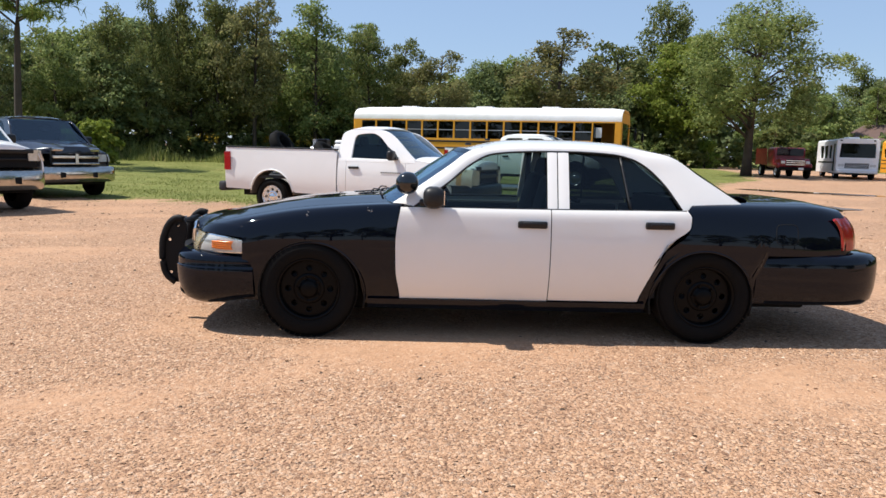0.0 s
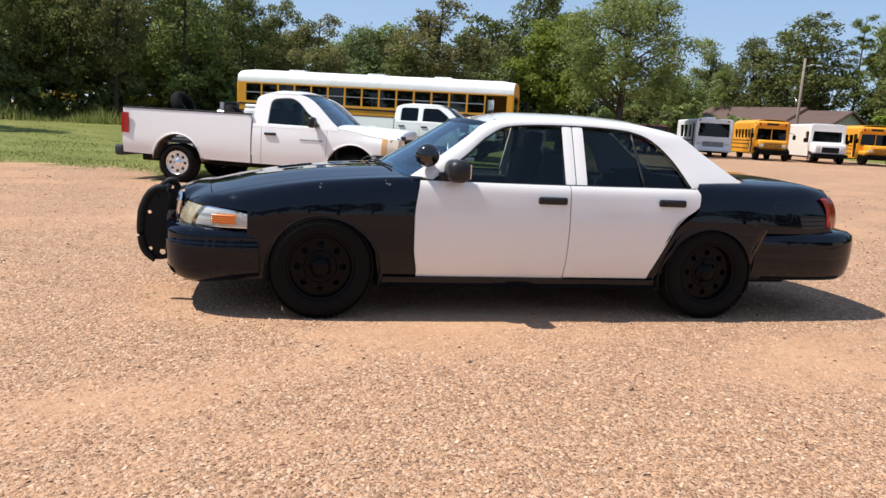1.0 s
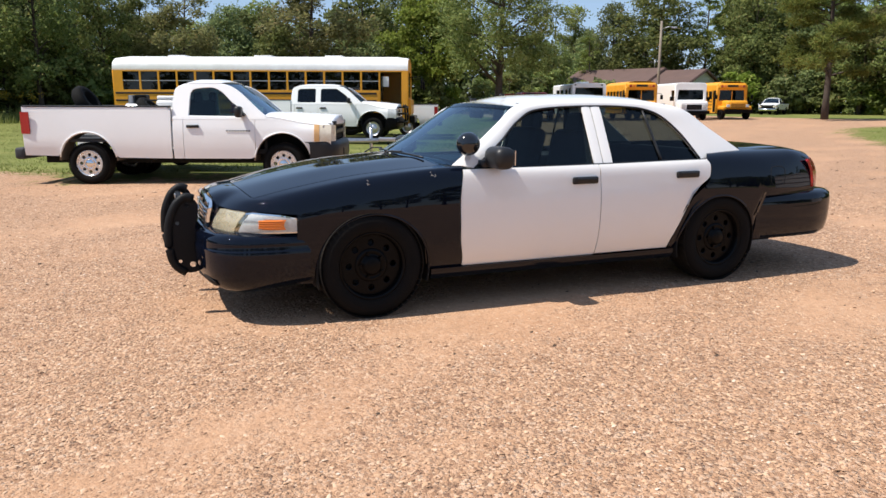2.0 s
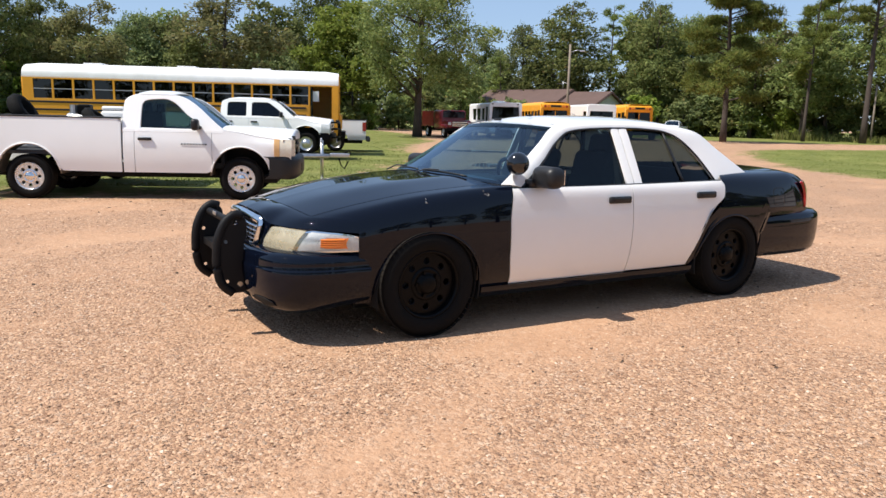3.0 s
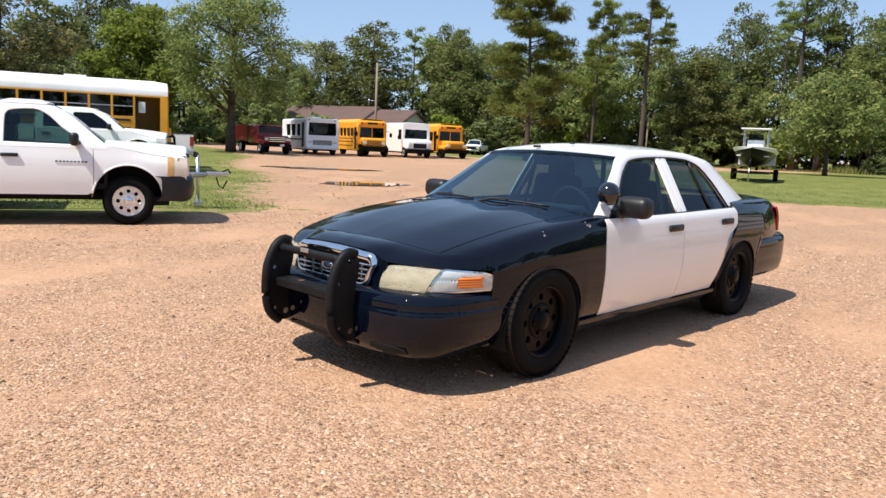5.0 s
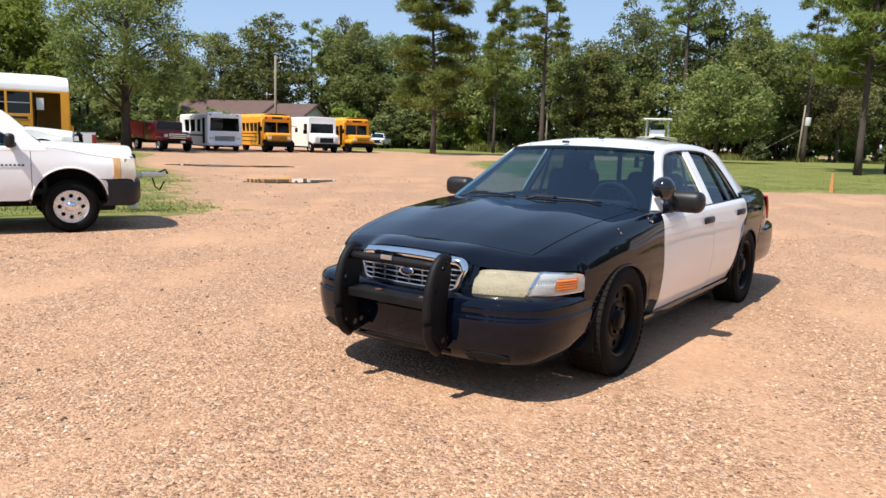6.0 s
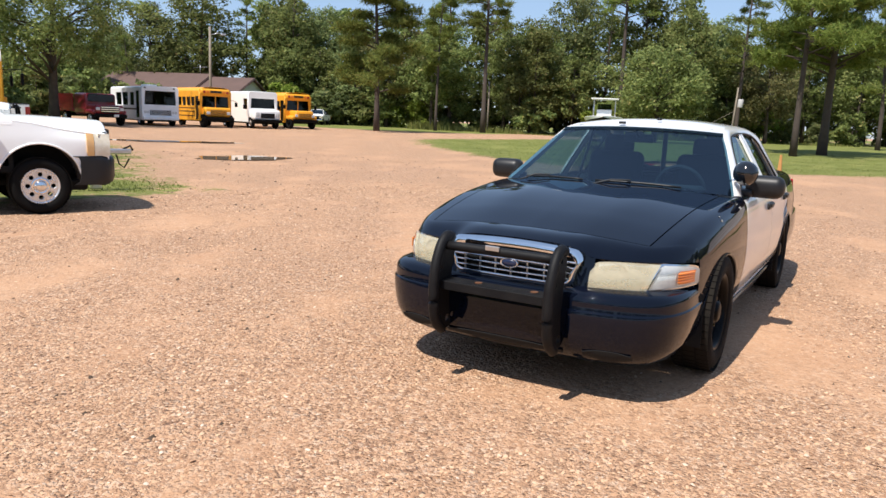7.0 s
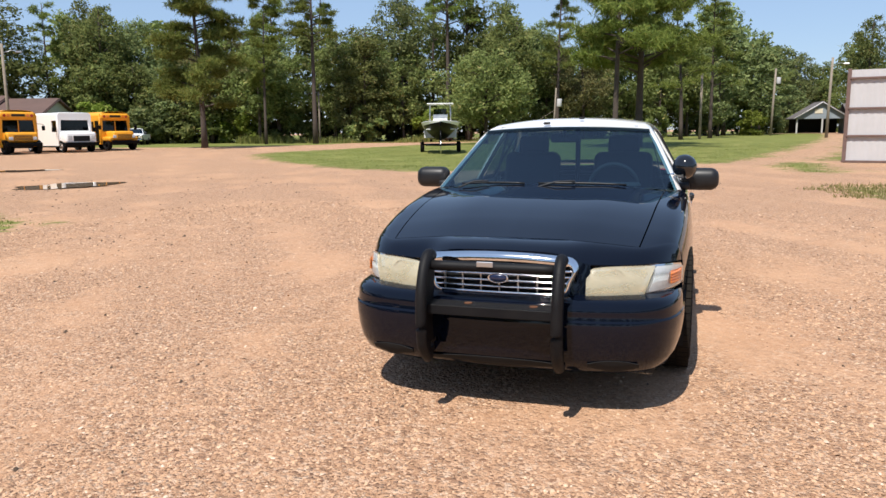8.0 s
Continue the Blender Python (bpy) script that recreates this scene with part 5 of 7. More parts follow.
    part("firewall", box_bm((ca + .02, 0, (zs + zb) / 2), (.05, hw * 1.8, zb - zs)), M_DARK, t)
    part("dashboard", box_bm((ca - .18, 0, zb - .06), (.36, hw * 1.7, .18), .05, 3), M_GREY, t)
    part("bench_seat", box_bm((cb + .35, 0, zs + .38), (.5, hw * 1.6, .2), .06, 3), M_SEAT, t)
    part("seat_back", box_bm((cb + .18, 0, zb - .02), (.16, hw * 1.6, .65), .06, 3), M_SEAT, t)
    if len(doors) > 1:
        part("front_seat_back", box_bm((doors[1][0] + .2, 0, zb - .02), (.16, hw * 1.6, .7), .06, 3), M_SEAT, t)
    for y in (-.45, .45):
        part("headrest", box_bm((doors[-1][0] + .12, y, zb + .36), (.1, .26, .18), .05, 3), M_SEAT, t)
    return t


def copy_dict(d, **kw):
    e = dict(d)
    e.update(kw)
    return e


M_CLOUDY = material("cloudy_lens", (.66, .58, .44), .25, coat=.5, vary=.4, scale=12, dark=(.75, .72, .66))
M_CLEARL = material("clear_headlight", (.62, .63, .62), .2, coat=.6, vary=.4, scale=14, dark=(.35, .35, .35))
M_DULLAMB = material("faded_amber_lens", (.72, .42, .17), .25, coat=.5, vary=.4, scale=10)
# tan of light bounced up off the clay, put into the liner's colour
M_LINER = material("liner_bounce_tan", (.20, .165, .13), .85, vary=.4, scale=7)
M_OLDCHROME = material("dull_chrome", (.50, .49, .47), .16, metal=1.0, vary=.5, scale=9, dark=(.28, .25, .22))
WORK = dict(hw=1.0, wb=3.38, front=2.58, rear=-2.80, sill=.45, rail=1.33, hood=1.19, top=1.86, belt=1.23, cab_back=-.20, cowl=1.36, roof_front=.74, roof_back=.06,
            arch=.54, wheel_r=.38, doors=[(-.02, 1.22)], windows=[[(.07, 1.25), (.09, 1.64), (.15, 1.71), (.52, 1.745), (.66, 1.70), (.86, 1.50), (1.03, 1.29), (1.02, 1.245)]],
            glass=M_GLASS, glass_f=M_WSHIELD, bumper=(.37, .74), bumper_f=M_TRIM, bumper_r=M_GREY, grille=(.76, 1.06), grille_mat=M_TRIM, bars=1, lamps=(.75, 1.03), lens=M_CLOUDY, amber=True, wheels="alloy", liner_mat=M_LINER)

silver = pickup("pickup_truck", Matrix.Translation((-1.667, 14.85, 0)) @ Matrix.Rotation(radians(-20.9), 4, "Z") @ Matrix.Translation((0, .90, 0)),
                "white regular-cab work pickup with black bumper and loaded bed", M_TRUCKWHITE,
                copy_dict(WORK, top=1.79, belt=1.155, hood=1.13, roof_front=.62, arch=.48, wheel_r=.36, windows=[[(.07, 1.18), (.09, 1.57), (.15, 1.64), (.46, 1.67), (.58, 1.63), (.82, 1.42), (1.04, 1.215), (1.03, 1.17)]]))
# writing on the door: too small to read
for k in range(9):
    part("door_lettering", box_bm((.74 + .048 * k, -1.003, .93), (.03, .006, .022)), M_GREY, silver)

CREW = copy_dict(WORK, front=2.65, rear=-3.1, wb=3.6, cab_back=-1.0, cowl=1.38, roof_front=.62, roof_back=-.74, doors=[(-.9, -.08), (-.08, 1.22)], top=1.86, belt=1.22, hood=1.14,
                 windows=[[(-.80, 1.26), (-.79, 1.66), (-.72, 1.71), (-.2, 1.72), (-.16, 1.68), (-.16, 1.26), (-.2, 1.245), (-.7, 1.245)], [(.0, 1.26), (.0, 1.68), (.06, 1.72), (.5, 1.72), (.7, 1.62), (1.02, 1.32), (1.04, 1.26), (.9, 1.245)]],
                 glass=M_DARKGLASS, bumper_f=M_STEELBLK, grille_mat=M_CHROME, cross=True, lens=M_CLEARL, wheels=M_ALU, amber=False)
crew = pickup("pickup_truck", set_down(3.65, 27.5, -24, .16), "white crew-cab pickup with black brush guard on grass", M_TRUCKWHITE, CREW)
for y in (-.42, .42):
    bar("guard_upright", [(2.84, y, .45), (2.88, y, .8), (2.85, y, 1.1), (2.78, y, 1.18)], .035, M_STEELBLK, crew, "black brush guard upright")
for z in (.6, .88, 1.1):
    bar("guard_bar", [(2.65, -.95, z), (2.85, -.8, z), (2.87, 0, z), (2.85, .8, z), (2.65, .95, z)], .028, M_STEELBLK, crew, "black brush guard bar")

OLD_WHITE = copy_dict(WORK, hw=.98, rear=-2.9, sill=.5, hood=1.22, belt=1.28, rail=1.36, top=1.92, windows=[[(.07, 1.31), (.09, 1.7), (.15, 1.77), (.52, 1.80), (.66, 1.76), (.86, 1.56), (1.03, 1.35), (1.02, 1.305)]], grille=(.84, 1.16), grille_mat=M_TRIM, bumper_f=M_OLDCHROME, bumper=(.44, .79), lamps=(.97, 1.17), bars=1, bar_h=.03, wheels=M_STEELBLK)
pickup("pickup_truck", set_down(-10.17, 15.61, -35), "older white pickup with chrome bumper and dark grille", M_TRUCKWHITE, OLD_WHITE)
M_NAVY = material("navy_paint", (.012, .014, .026), .16, coat=.6, vary=.3, scale=3, dark=(.03, .028, .03))
NAVY_ROUND = copy_dict(WORK, set=.34, gw=1.12, hood=1.16, belt=1.28, rail=1.36, top=1.92, windows=OLD_WHITE["windows"], grille=(.80, 1.16), grille_mat=M_OLDCHROME, cross=True, bumper_f=M_OLDCHROME, bumper=(.40, .74), lamps=(.86, 1.04), lens=M_CLEARL, amber=False, wheels=M_STEELBLK)
pickup("pickup_truck", set_down(-10.5, 19.8, -38), "dark navy pickup with chrome grille and bumper on grass", M_NAVY, NAVY_ROUND)

# load in the bed of the work truck
def spare_tyre(m, r=.33, w=.2):
    t = thing("spare_tyre", m, "worn black tyre lying in the truck bed", "tyre")
    mesh_ob("casing", *lathe([(r * .55, -w / 2), (r - .04, -w / 2), (r, -w / 4), (r, w / 4), (r - .04, w / 2), (r * .55, w / 2), (r * .55, -w / 2)], 28, "Z"), M_RUBBER, t)
    return t


BED = silver.matrix_world
spare_tyre(BED @ Matrix.Translation((-2.12, .1, 1.40)) @ Matrix.Rotation(radians(58), 4, "Y"))
spare_tyre(BED @ Matrix.Translation((-2.3, .2, 1.12)) @ Matrix.Rotation(radians(14), 4, "Y"))
tb = thing("tool_case", BED @ Matrix.Translation((-.62, .25, 1.24)), "white plastic tool case in the truck bed", "box")
part("case_body", box_bm((0, 0, .06), (.42, .5, .3), .05, 3), M_WHITE, tb, smooth=True)
part("case_lid", box_bm((0, 0, .25), (.38, .46, .08), .03, 3), M_WHITE, tb, smooth=True)
cp = thing("compressor", BED @ Matrix.Translation((-1.15, .1, 1.16)), "metal compressor with dark motor in the truck bed", "machine")
part("tank", cyl_bm((0, 0, .1), .14, .5, "X", 20, bevel=.03), M_ALU, cp, smooth=True)
part("motor", box_bm((.05, 0, .30), (.22, .2, .18), .03), M_STEELBLK, cp)
part("pump", cyl_bm((-.14, 0, .30), .07, .16, "Z", 12), M_ALU, cp)
spare_tyre(BED @ Matrix.Translation((-.72, -.5, 1.28)) @ Matrix.Rotation(radians(40), 4, "Y"), .28, .16)

# ---- trailer with only its tongue and jack beyond the truck ----
def build_trailer():
    t = thing("utility_trailer", set_down(-.7, 17.6, -22), "grey steel utility trailer with jack on its tongue", "trailer")
    part("deck", box_bm((-1.2, 0, .62), (3.2, 1.7, .08), .01), M_GREY, t)
    for sg in (1, -1):
        simple_wheel(t, (-1.4, sg * .98, .33), .33, .2, sg, M_ALU)
        part("fender", box_bm((-1.4, sg * .98, .72), (.8, .24, .03), .01), M_STEELBLK, t)
        bar("tongue_beam", [(.4, sg * .7, .60), (3.2, sg * .05, .62)], .045, M_ALU, t, n=4)
    part("coupler", box_bm((3.42, 0, .64), (.42, .10, .09), .02), M_ALU, t)
    jk = bar("jack_post", [(3.05, .0, .95), (3.05, .0, .12)], .035, M_ALU, t, "grey jack post")
    part("jack_foot", box_bm((3.05, 0, .06), (.16, .16, .1), .02), M_ALU, jk)
    bar("jack_crank", [(3.05, 0, .9), (3.05, -.16, .9), (3.05, -.16, 1.0)], .014, M_ALU, jk, n=6)
    bar("safety_chain", [(3.4, .05, .58), (3.45, .08, .42), (3.52, .04, .36), (3.6, 0, .52)], .014, M_STEELBLK, t, n=6)
    bar("hitch_lever", [(3.5, 0, .68), (3.62, 0, .74), (3.66, 0, .66)], .018, M_STEELBLK, t, n=6)
    return t


build_trailer()


# ---- school bus ----
def school_bus():
    p0, p1 = Vector((-3.40, 32.97)), Vector((-3.40 + .9285, 32.97 - .3714))
    d = (p1 - p0).normalized()
    t = thing("school_bus", Matrix.Translation((p0.x, p0.y, .17)) @ Matrix.Rotation(math.atan2(d.y, d.x), 4, "Z") @ Matrix.Translation((0, 1.2, 0)),
              "long yellow school bus with white roof and open door", "bus")
    L, hw, zs, zw0, zw1, ze, zt = 11.35, 1.2, .48, 1.72, 2.42, 2.50, 3.02
    n = 14
    x0, pitch = .32, .711
    wins = [[(x0 + pitch * k + .032, zw0), (x0 + pitch * (k + 1) - .032, zw0), (x0 + pitch * (k + 1) - .032, zw1), (x0 + pitch * k + .032, zw1)] for k in range(n)]
    door = [(10.3, .55), (11.12, .55), (11.12, 2.42), (10.3, 2.42)]
    out = [(0, zs), (1.6, zs), (1.6, zs + .2), (1.75, .98), (2.1, 1.08), (2.45, .98), (2.6, zs + .2), (2.6, zs), (8.6, zs), (8.6, zs + .2), (8.75, .98), (9.1, 1.08), (9.45, .98), (9.6, zs + .2), (9.6, zs), (L, zs), (L, ze), (0, ze)]
    for sg in (-1, 1):
        w = plate("side_wall", out, M_BUSYEL, t, Matrix.Translation((0, sg * hw, 0)) @ UPRIGHT, wins + ([door] if sg < 0 else []), .05, .004)
        for z in (1.60, 1.32, .95, .62):
            part("rub_rail", box_bm((5.1, sg * (hw + .03), z), (10.1, .03, .07), .01), M_TRIM, w, "black rub rail")
        for k in range(n):
            cx = x0 + pitch * (k + .5)
            wi = part("window_pane", box_bm((cx, sg * (hw - .01), (zw0 + zw1) / 2), (pitch - .07, .008, zw1 - zw0)), M_BUSGLASS, w)
            part("sash_bar", box_bm((cx, sg * (hw + .006), (zw0 + zw1) / 2), (pitch - .065, .03, .028)), M_ALU, wi)
    def roof(a, b):
        th = math.pi * b
        c, s = math.cos(th), math.sin(th)
        y = (hw + .03) * math.copysign(abs(c) ** .55, c)
        end = 1 - .10 * max(0, abs(2 * a - 1) - .96) / .04
        return (-.02 + (L + .04) * a, y, ze - .03 + (zt - ze + .03) * s ** .75 * end)
    mesh_ob("roof", *grid(roof, 24, 24), M_BUSROOF, t, "white roof with worn scuffs", thick=.03)
    for x in (2.2, 5.6, 8.4):
        part("roof_hatch", box_bm((x, 0, zt + .02), (.7, .7, .07), .02), M_BUSROOF, t)
    # ends
    for x, nm in ((.0, "rear_wall"), (L, "front_wall")):
        o = [(-hw, zs), (hw, zs), (hw, ze - .02), (hw * .8, ze + .32), (hw * .45, zt - .08), (-hw * .45, zt - .08), (-hw * .8, ze + .32), (-hw, ze - .02)]
        hole = [[(-hw + .1, 1.45), (hw - .1, 1.45), (hw - .14, 2.45), (-hw + .14, 2.45)]]
        ew = plate(nm, o, M_BUSYEL, t, Matrix(((0, 0, 1, x), (1, 0, 0, 0), (0, 1, 0, 0), (0, 0, 0, 1))), hole, .06, .01)
        part("end_glass", box_bm((x, 0, 1.95), (.01, hw * 2 - .2, 1.0)), M_DARKGLASS, ew)
    part("front_bumper", box_bm((L + .18, 0, .62), (.2, 2.4, .28), .04), M_STEELBLK, t)
    part("nose_cowl", box_bm((L + .06, 0, 1.1), (.16, 2.2, .6), .06, 3), M_BUSYEL, t, smooth=True)
    part("door_panel", box_bm((10.38, -hw - .18, 1.5), (.04, .40, 1.75), .01), M_DARKGLASS, t, "folded open entrance door")
    part("door_window", box_bm((10.52, -hw - .02, 2.05), (.22, .02, .38)), M_BUSROOF, t)
    for x in (2.1, 9.1):
        for sg in (1, -1):
            simple_wheel(t, (x, sg * (hw - .2), .5), .5, .3, sg, M_STEELBLK)
    part("floor", box_bm((L / 2, 0, .9), (L - .1, hw * 2 - .1, .1)), M_DARK, t)
    part("chassis", box_bm((L / 2, 0, .6), (L - .6, 1.2, .3)), M_DARK, t)
    for k in range(12):
        for sg in (1, -1):
            part("bus_seat", box_bm((1.0 + .72 * k, sg * .72, 1.45), (.12, .85, .95), .04), M_SEAT, t)
    for sg in (1, -1):
        bar("mirror_arm", [(L, sg * 1.1, 2.2), (L + .55, sg * 1.3, 2.25), (L + .55, sg * 1.3, 1.75)], .02, M_STEELBLK, t, n=6)
        part("mirror_head", box_bm((L + .55, sg * 1.3, 1.95), (.08, .24, .36), .03), M_STEELBLK, t)
    for y in (-.7, -.3, .3, .7):
        part("marker_lamp", box_bm((L + .02, y, zt - .18), (.05, .12, .06), .02), M_AMBER, t)
    return t


school_bus()


# ---- row of large vehicles across the yard ----
M_RVWHITE = material("faded_white_body", (.82, .83, .84), .4, coat=.2, vary=.25, scale=1.5, dark=(.5, .52, .54))
M_MAROON = material("maroon_paint", (.20, .012, .022), .3, coat=.4, vary=.3, scale=2)
M_REDP = material("red_paint", (.36, .018, .028), .35, coat=.3, vary=.3, scale=2)


def box_front(t, xf, hw, z0, z1, paint, ws, shade=M_DARKGLASS):
    """A flat vehicle front with a windscreen opening."""
    o = [(-hw, z0), (hw, z0), (hw, z1 - .15), (hw - .12, z1), (-hw + .12, z1), (-hw, z1 - .15)]
    ob = plate("front_wall", o, paint, t, Matrix(((0, 0, 1, xf), (1, 0, 0, 0), (0, 1, 0, 0), (0, 0, 0, 1))), [[(-hw + .14, ws[0]), (hw - .14, ws[0]), (hw - .2, ws[1]), (-hw + .2, ws[1])]], .06, .02)
    part("windscreen", box_bm((xf - .01, 0, (ws[0] + ws[1]) / 2), (.012, hw * 2 - .3, ws[1] - ws[0])), shade, ob)
    return ob


def van_body(t, L, hw, z0, z1, paint, holes_r, roof_mat, xf, dome=.18, square=.4):
    for sg in (-1, 1):
        plate("side_wall", [(xf - L, z0), (xf, z0), (xf, z1 - .12), (xf - L, z1 - .12)], paint, t, Matrix.Translation((0, sg * hw, 0)) @ UPRIGHT, holes_r if sg < 0 else [], .06, .004)
        for h in holes_r if sg < 0 else []:
            xa, xb, za, zb = min(q[0] for q in h), max(q[0] for q in h), min(q[1] for q in h), max(q[1] for q in h)
            part("side_window", box_bm(((xa + xb) / 2, sg * (hw - .01), (za + zb) / 2), (xb - xa, .01, zb - za)), M_DARKGLASS, t)
    def roof(a, b):
        th = math.pi * b
        c, s = math.cos(th), math.sin(th)
        return (xf - L + L * a, (hw + .02) * math.copysign(abs(c) ** square, c), z1 - .16 + (dome - .18) * -.35 + dome * abs(s) ** (square + .1))
    mesh_ob("roof", *grid(roof, 6, 18), roof_mat, t, thick=.02)
    part("rear_wall", box_bm((xf - L, 0, (z0 + z1) / 2), (.06, hw * 2, z1 - z0 - .1)), paint, t)
    part("floor", box_bm((xf - L / 2, 0, z0 + .1), (L - .2, hw * 2 - .1, .1)), M_DARK, t)


def lamps(t, xf, ys, z, r=.09, mat=None):
    for y in ys:
        part("headlight", cyl_bm((xf, y, z), r, .05, "X", 14), mat or M_CLEARL, t)


ROWDIR = -108
def coach():
    t = thing("shuttle_coach", set_down(27.0, 47.2, ROWDIR) @ Matrix.Translation((-2.6, 0, 0)), "white flat-fronted shuttle coach with dark windows", "bus")
    wins = [[(-2.6 + 1.35 * k, 1.3), (-1.4 + 1.35 * k, 1.3), (-1.4 + 1.35 * k, 2.15), (-2.6 + 1.35 * k, 2.15)] for k in range(2)] + [[(1.5, .5), (2.2, .5), (2.2, 2.25), (1.5, 2.25)], [(.35, 1.3), (1.2, 1.3), (1.2, 2.15), (.35, 2.15)]]
    van_body(t, 6.4, 1.2, .38, 2.55, M_RVWHITE, wins, M_RVWHITE, 2.6)
    box_front(t, 2.62, 1.2, .38, 2.55, M_RVWHITE, (1.35, 2.28))
    part("stripe", box_bm((-.6, -1.235, 1.05), (5, .01, .10)), M_STEELBLK, t)
    g = part("grille", box_bm((2.66, 0, .86), (.05, 1.4, .34), .02), M_GREY, t)
    for k in range(4):
        part("grille_bar", box_bm((2.70, 0, .74 + .08 * k), (.02, 1.36, .02)), M_RVWHITE, g)
    lamps(t, 2.67, (-1.0, -.82, .82, 1.0), .88)
    part("front_bumper", box_bm((2.75, 0, .5), (.2, 2.36, .22), .04), M_RVWHITE, t)
    for y in (-1, .9):
        part("marker_lamp", box_bm((2.66, y, 2.45), (.06, .14, .08), .02), M_DARK, t)
    part("roof_unit", box_bm((.5, 0, 2.62), (.9, .8, .18), .05), M_RVWHITE, t)
    for x in (1.9, -2.4):
        for sg in (1, -1):
            simple_wheel(t, (x, sg * 1.03, .42), .42, .26, sg, M_ALU)
    part("chassis", box_bm((0, 0, .4), (5.6, 1.3, .25)), M_DARK, t)
    return t


def nose_bus(x, y, h, hood_len, label):
    t = thing("school_bus", set_down(x, y, h), label, "bus", group="yellow buses across the yard")
    wins = [[(-4.6 + .8 * k, 1.45), (-3.95 + .8 * k, 1.45), (-3.95 + .8 * k, 2.05), (-4.6 + .8 * k, 2.05)] for k in range(5)] + [[(-.65, .5), (-.08, .5), (-.08, 2.1), (-.65, 2.1)]]
    van_body(t, 5.2, 1.13, .45, 2.58, M_BUSYEL, wins, M_BUSYEL, 0, .40, .62)
    box_front(t, 0, 1.13, .45, 2.40, M_BUSYEL, (1.36, 2.14))
    part("screen_post", box_bm((.03, 0, 1.75), (.03, .05, .78)), M_BUSYEL, t)
    part("screen_rim", box_bm((.035, 0, 1.34), (.03, 1.9, .05)), M_TRIM, t)
    cap = part("front_cap", box_bm((-.05, 0, 2.40), (.36, 2.16, .46), .17, 5), M_BUSYEL, t, smooth=True)
    for yy, lamp_mat in ((-.82, M_RED), (-.58, M_AMBER), (.58, M_AMBER), (.82, M_RED)):
        part("warning_lamp", cyl_bm((.135, yy, 2.40), .085, .04, "X", 14), lamp_mat, cap)
    part("name_board", box_bm((.135, 0, 2.42), (.02, .8, .15)), M_TRIM, cap)
    hood = part("bonnet", box_bm((hood_len / 2, 0, 1.05), (hood_len, 1.9 if hood_len < .8 else 1.55, .62), .14, 4), M_BUSYEL, t, smooth=True)
    g = part("grille", box_bm((hood_len + .01, 0, 1.0), (.04, 1.1, .36), .02), M_BUSYEL if hood_len > .8 else M_TRIM, t)
    for k in range(4):
        part("grille_bar", box_bm((hood_len + .03, 0, .87 + .085 * k), (.02, 1.06, .03)), M_TRIM if hood_len > .8 else M_BUSYEL, g)
    for sg in (1, -1):
        if hood_len > .8:
            part("front_fender", box_bm((hood_len * .52, sg * .92, .82), (hood_len * .9, .36, .34), .12, 3), M_BUSYEL, t, smooth=True)
        part("headlight", box_bm((hood_len + .0, sg * .72, .98), (.05, .26, .2), .03), M_CLEARL, t)
        simple_wheel(t, (hood_len * .45, sg * .95, .45), .45, .26, sg, M_STEELBLK)
        simple_wheel(t, (-3.6, sg * .95, .45), .45, .26, sg, M_STEELBLK)
        bar("mirror_arm", [(.05, sg * 1.1, 1.9), (.4, sg * 1.35, 1.85), (.4, sg * 1.35, 1.5)], .018, M_STEELBLK, t, n=5)
        part("mirror_head", box_bm((.4, sg * 1.35, 1.62), (.06, .2, .3), .02), M_STEELBLK, t)
    part("front_bumper", box_bm((hood_len + .16, 0, .60), (.16, 2.1, .24), .03), M_STEELBLK, t)
    for z in (.75, 1.05, 1.28):
        part("rub_rail", box_bm((-2.9, -1.16, z), (4.4, .02, .06)), M_TRIM, t, "black rub rail")
    part("chassis", box_bm((-2, 0, .5), (5, 1.2, .25)), M_DARK, t)
    return t


def step_van():
    t = thing("step_van", set_down(34.1, 45.0, ROWDIR), "white step van with dark windscreen", "van")
    van_body(t, 6.2, 1.12, .45, 2.62, M_TRUCKWHITE, [[(-.75, 1.35), (-.12, 1.35), (-.12, 2.1), (-.75, 2.1)]], M_TRUCKWHITE, 0)
    box_front(t, 0, 1.12, .8, 2.6, M_TRUCKWHITE, (1.42, 2.15))
    part("bonnet", box_bm((.38, 0, .98), (.85, 2.1, .74), .16, 4), M_TRUCKWHITE, t, smooth=True)
    g = part("grille", box_bm((.81, 0, .92), (.03, 1.1, .36), .02), M_GREY, t)
    for k in range(5):
        part("grille_bar", box_bm((.835, 0, .79 + .065 * k), (.02, 1.06, .025)), M_STEELBLK, g)
    for sg in (1, -1):
        part("headlight", box_bm((.81, sg * .78, .98), (.04, .28, .26), .03), M_CLEARL, t)
        simple_wheel(t, (.1, sg * .95, .40), .40, .24, sg, M_ALU)
        simple_wheel(t, (-4.2, sg * .95, .40), .40, .24, sg, M_ALU)
        part("mirror_head", box_bm((-.1, sg * 1.36, 1.5), (.08, .22, .3), .03), M_STEELBLK, t)
        bar("mirror_arm", [(-.1, sg * 1.1, 1.6), (-.1, sg * 1.3, 1.55)], .018, M_STEELBLK, t, n=5)
    part("front_bumper", box_bm((.88, 0, .55), (.16, 2.2, .24), .04), M_STEELBLK, t)
    for k in (-1, 0, 1):
        part("marker_lamp", box_bm((.02, .22 * k, 2.50), (.05, .12, .05), .015), M_AMBER, t)
    part("chassis", box_bm((-2.6, 0, .45), (6, 1.2, .25)), M_DARK, t)
    return t


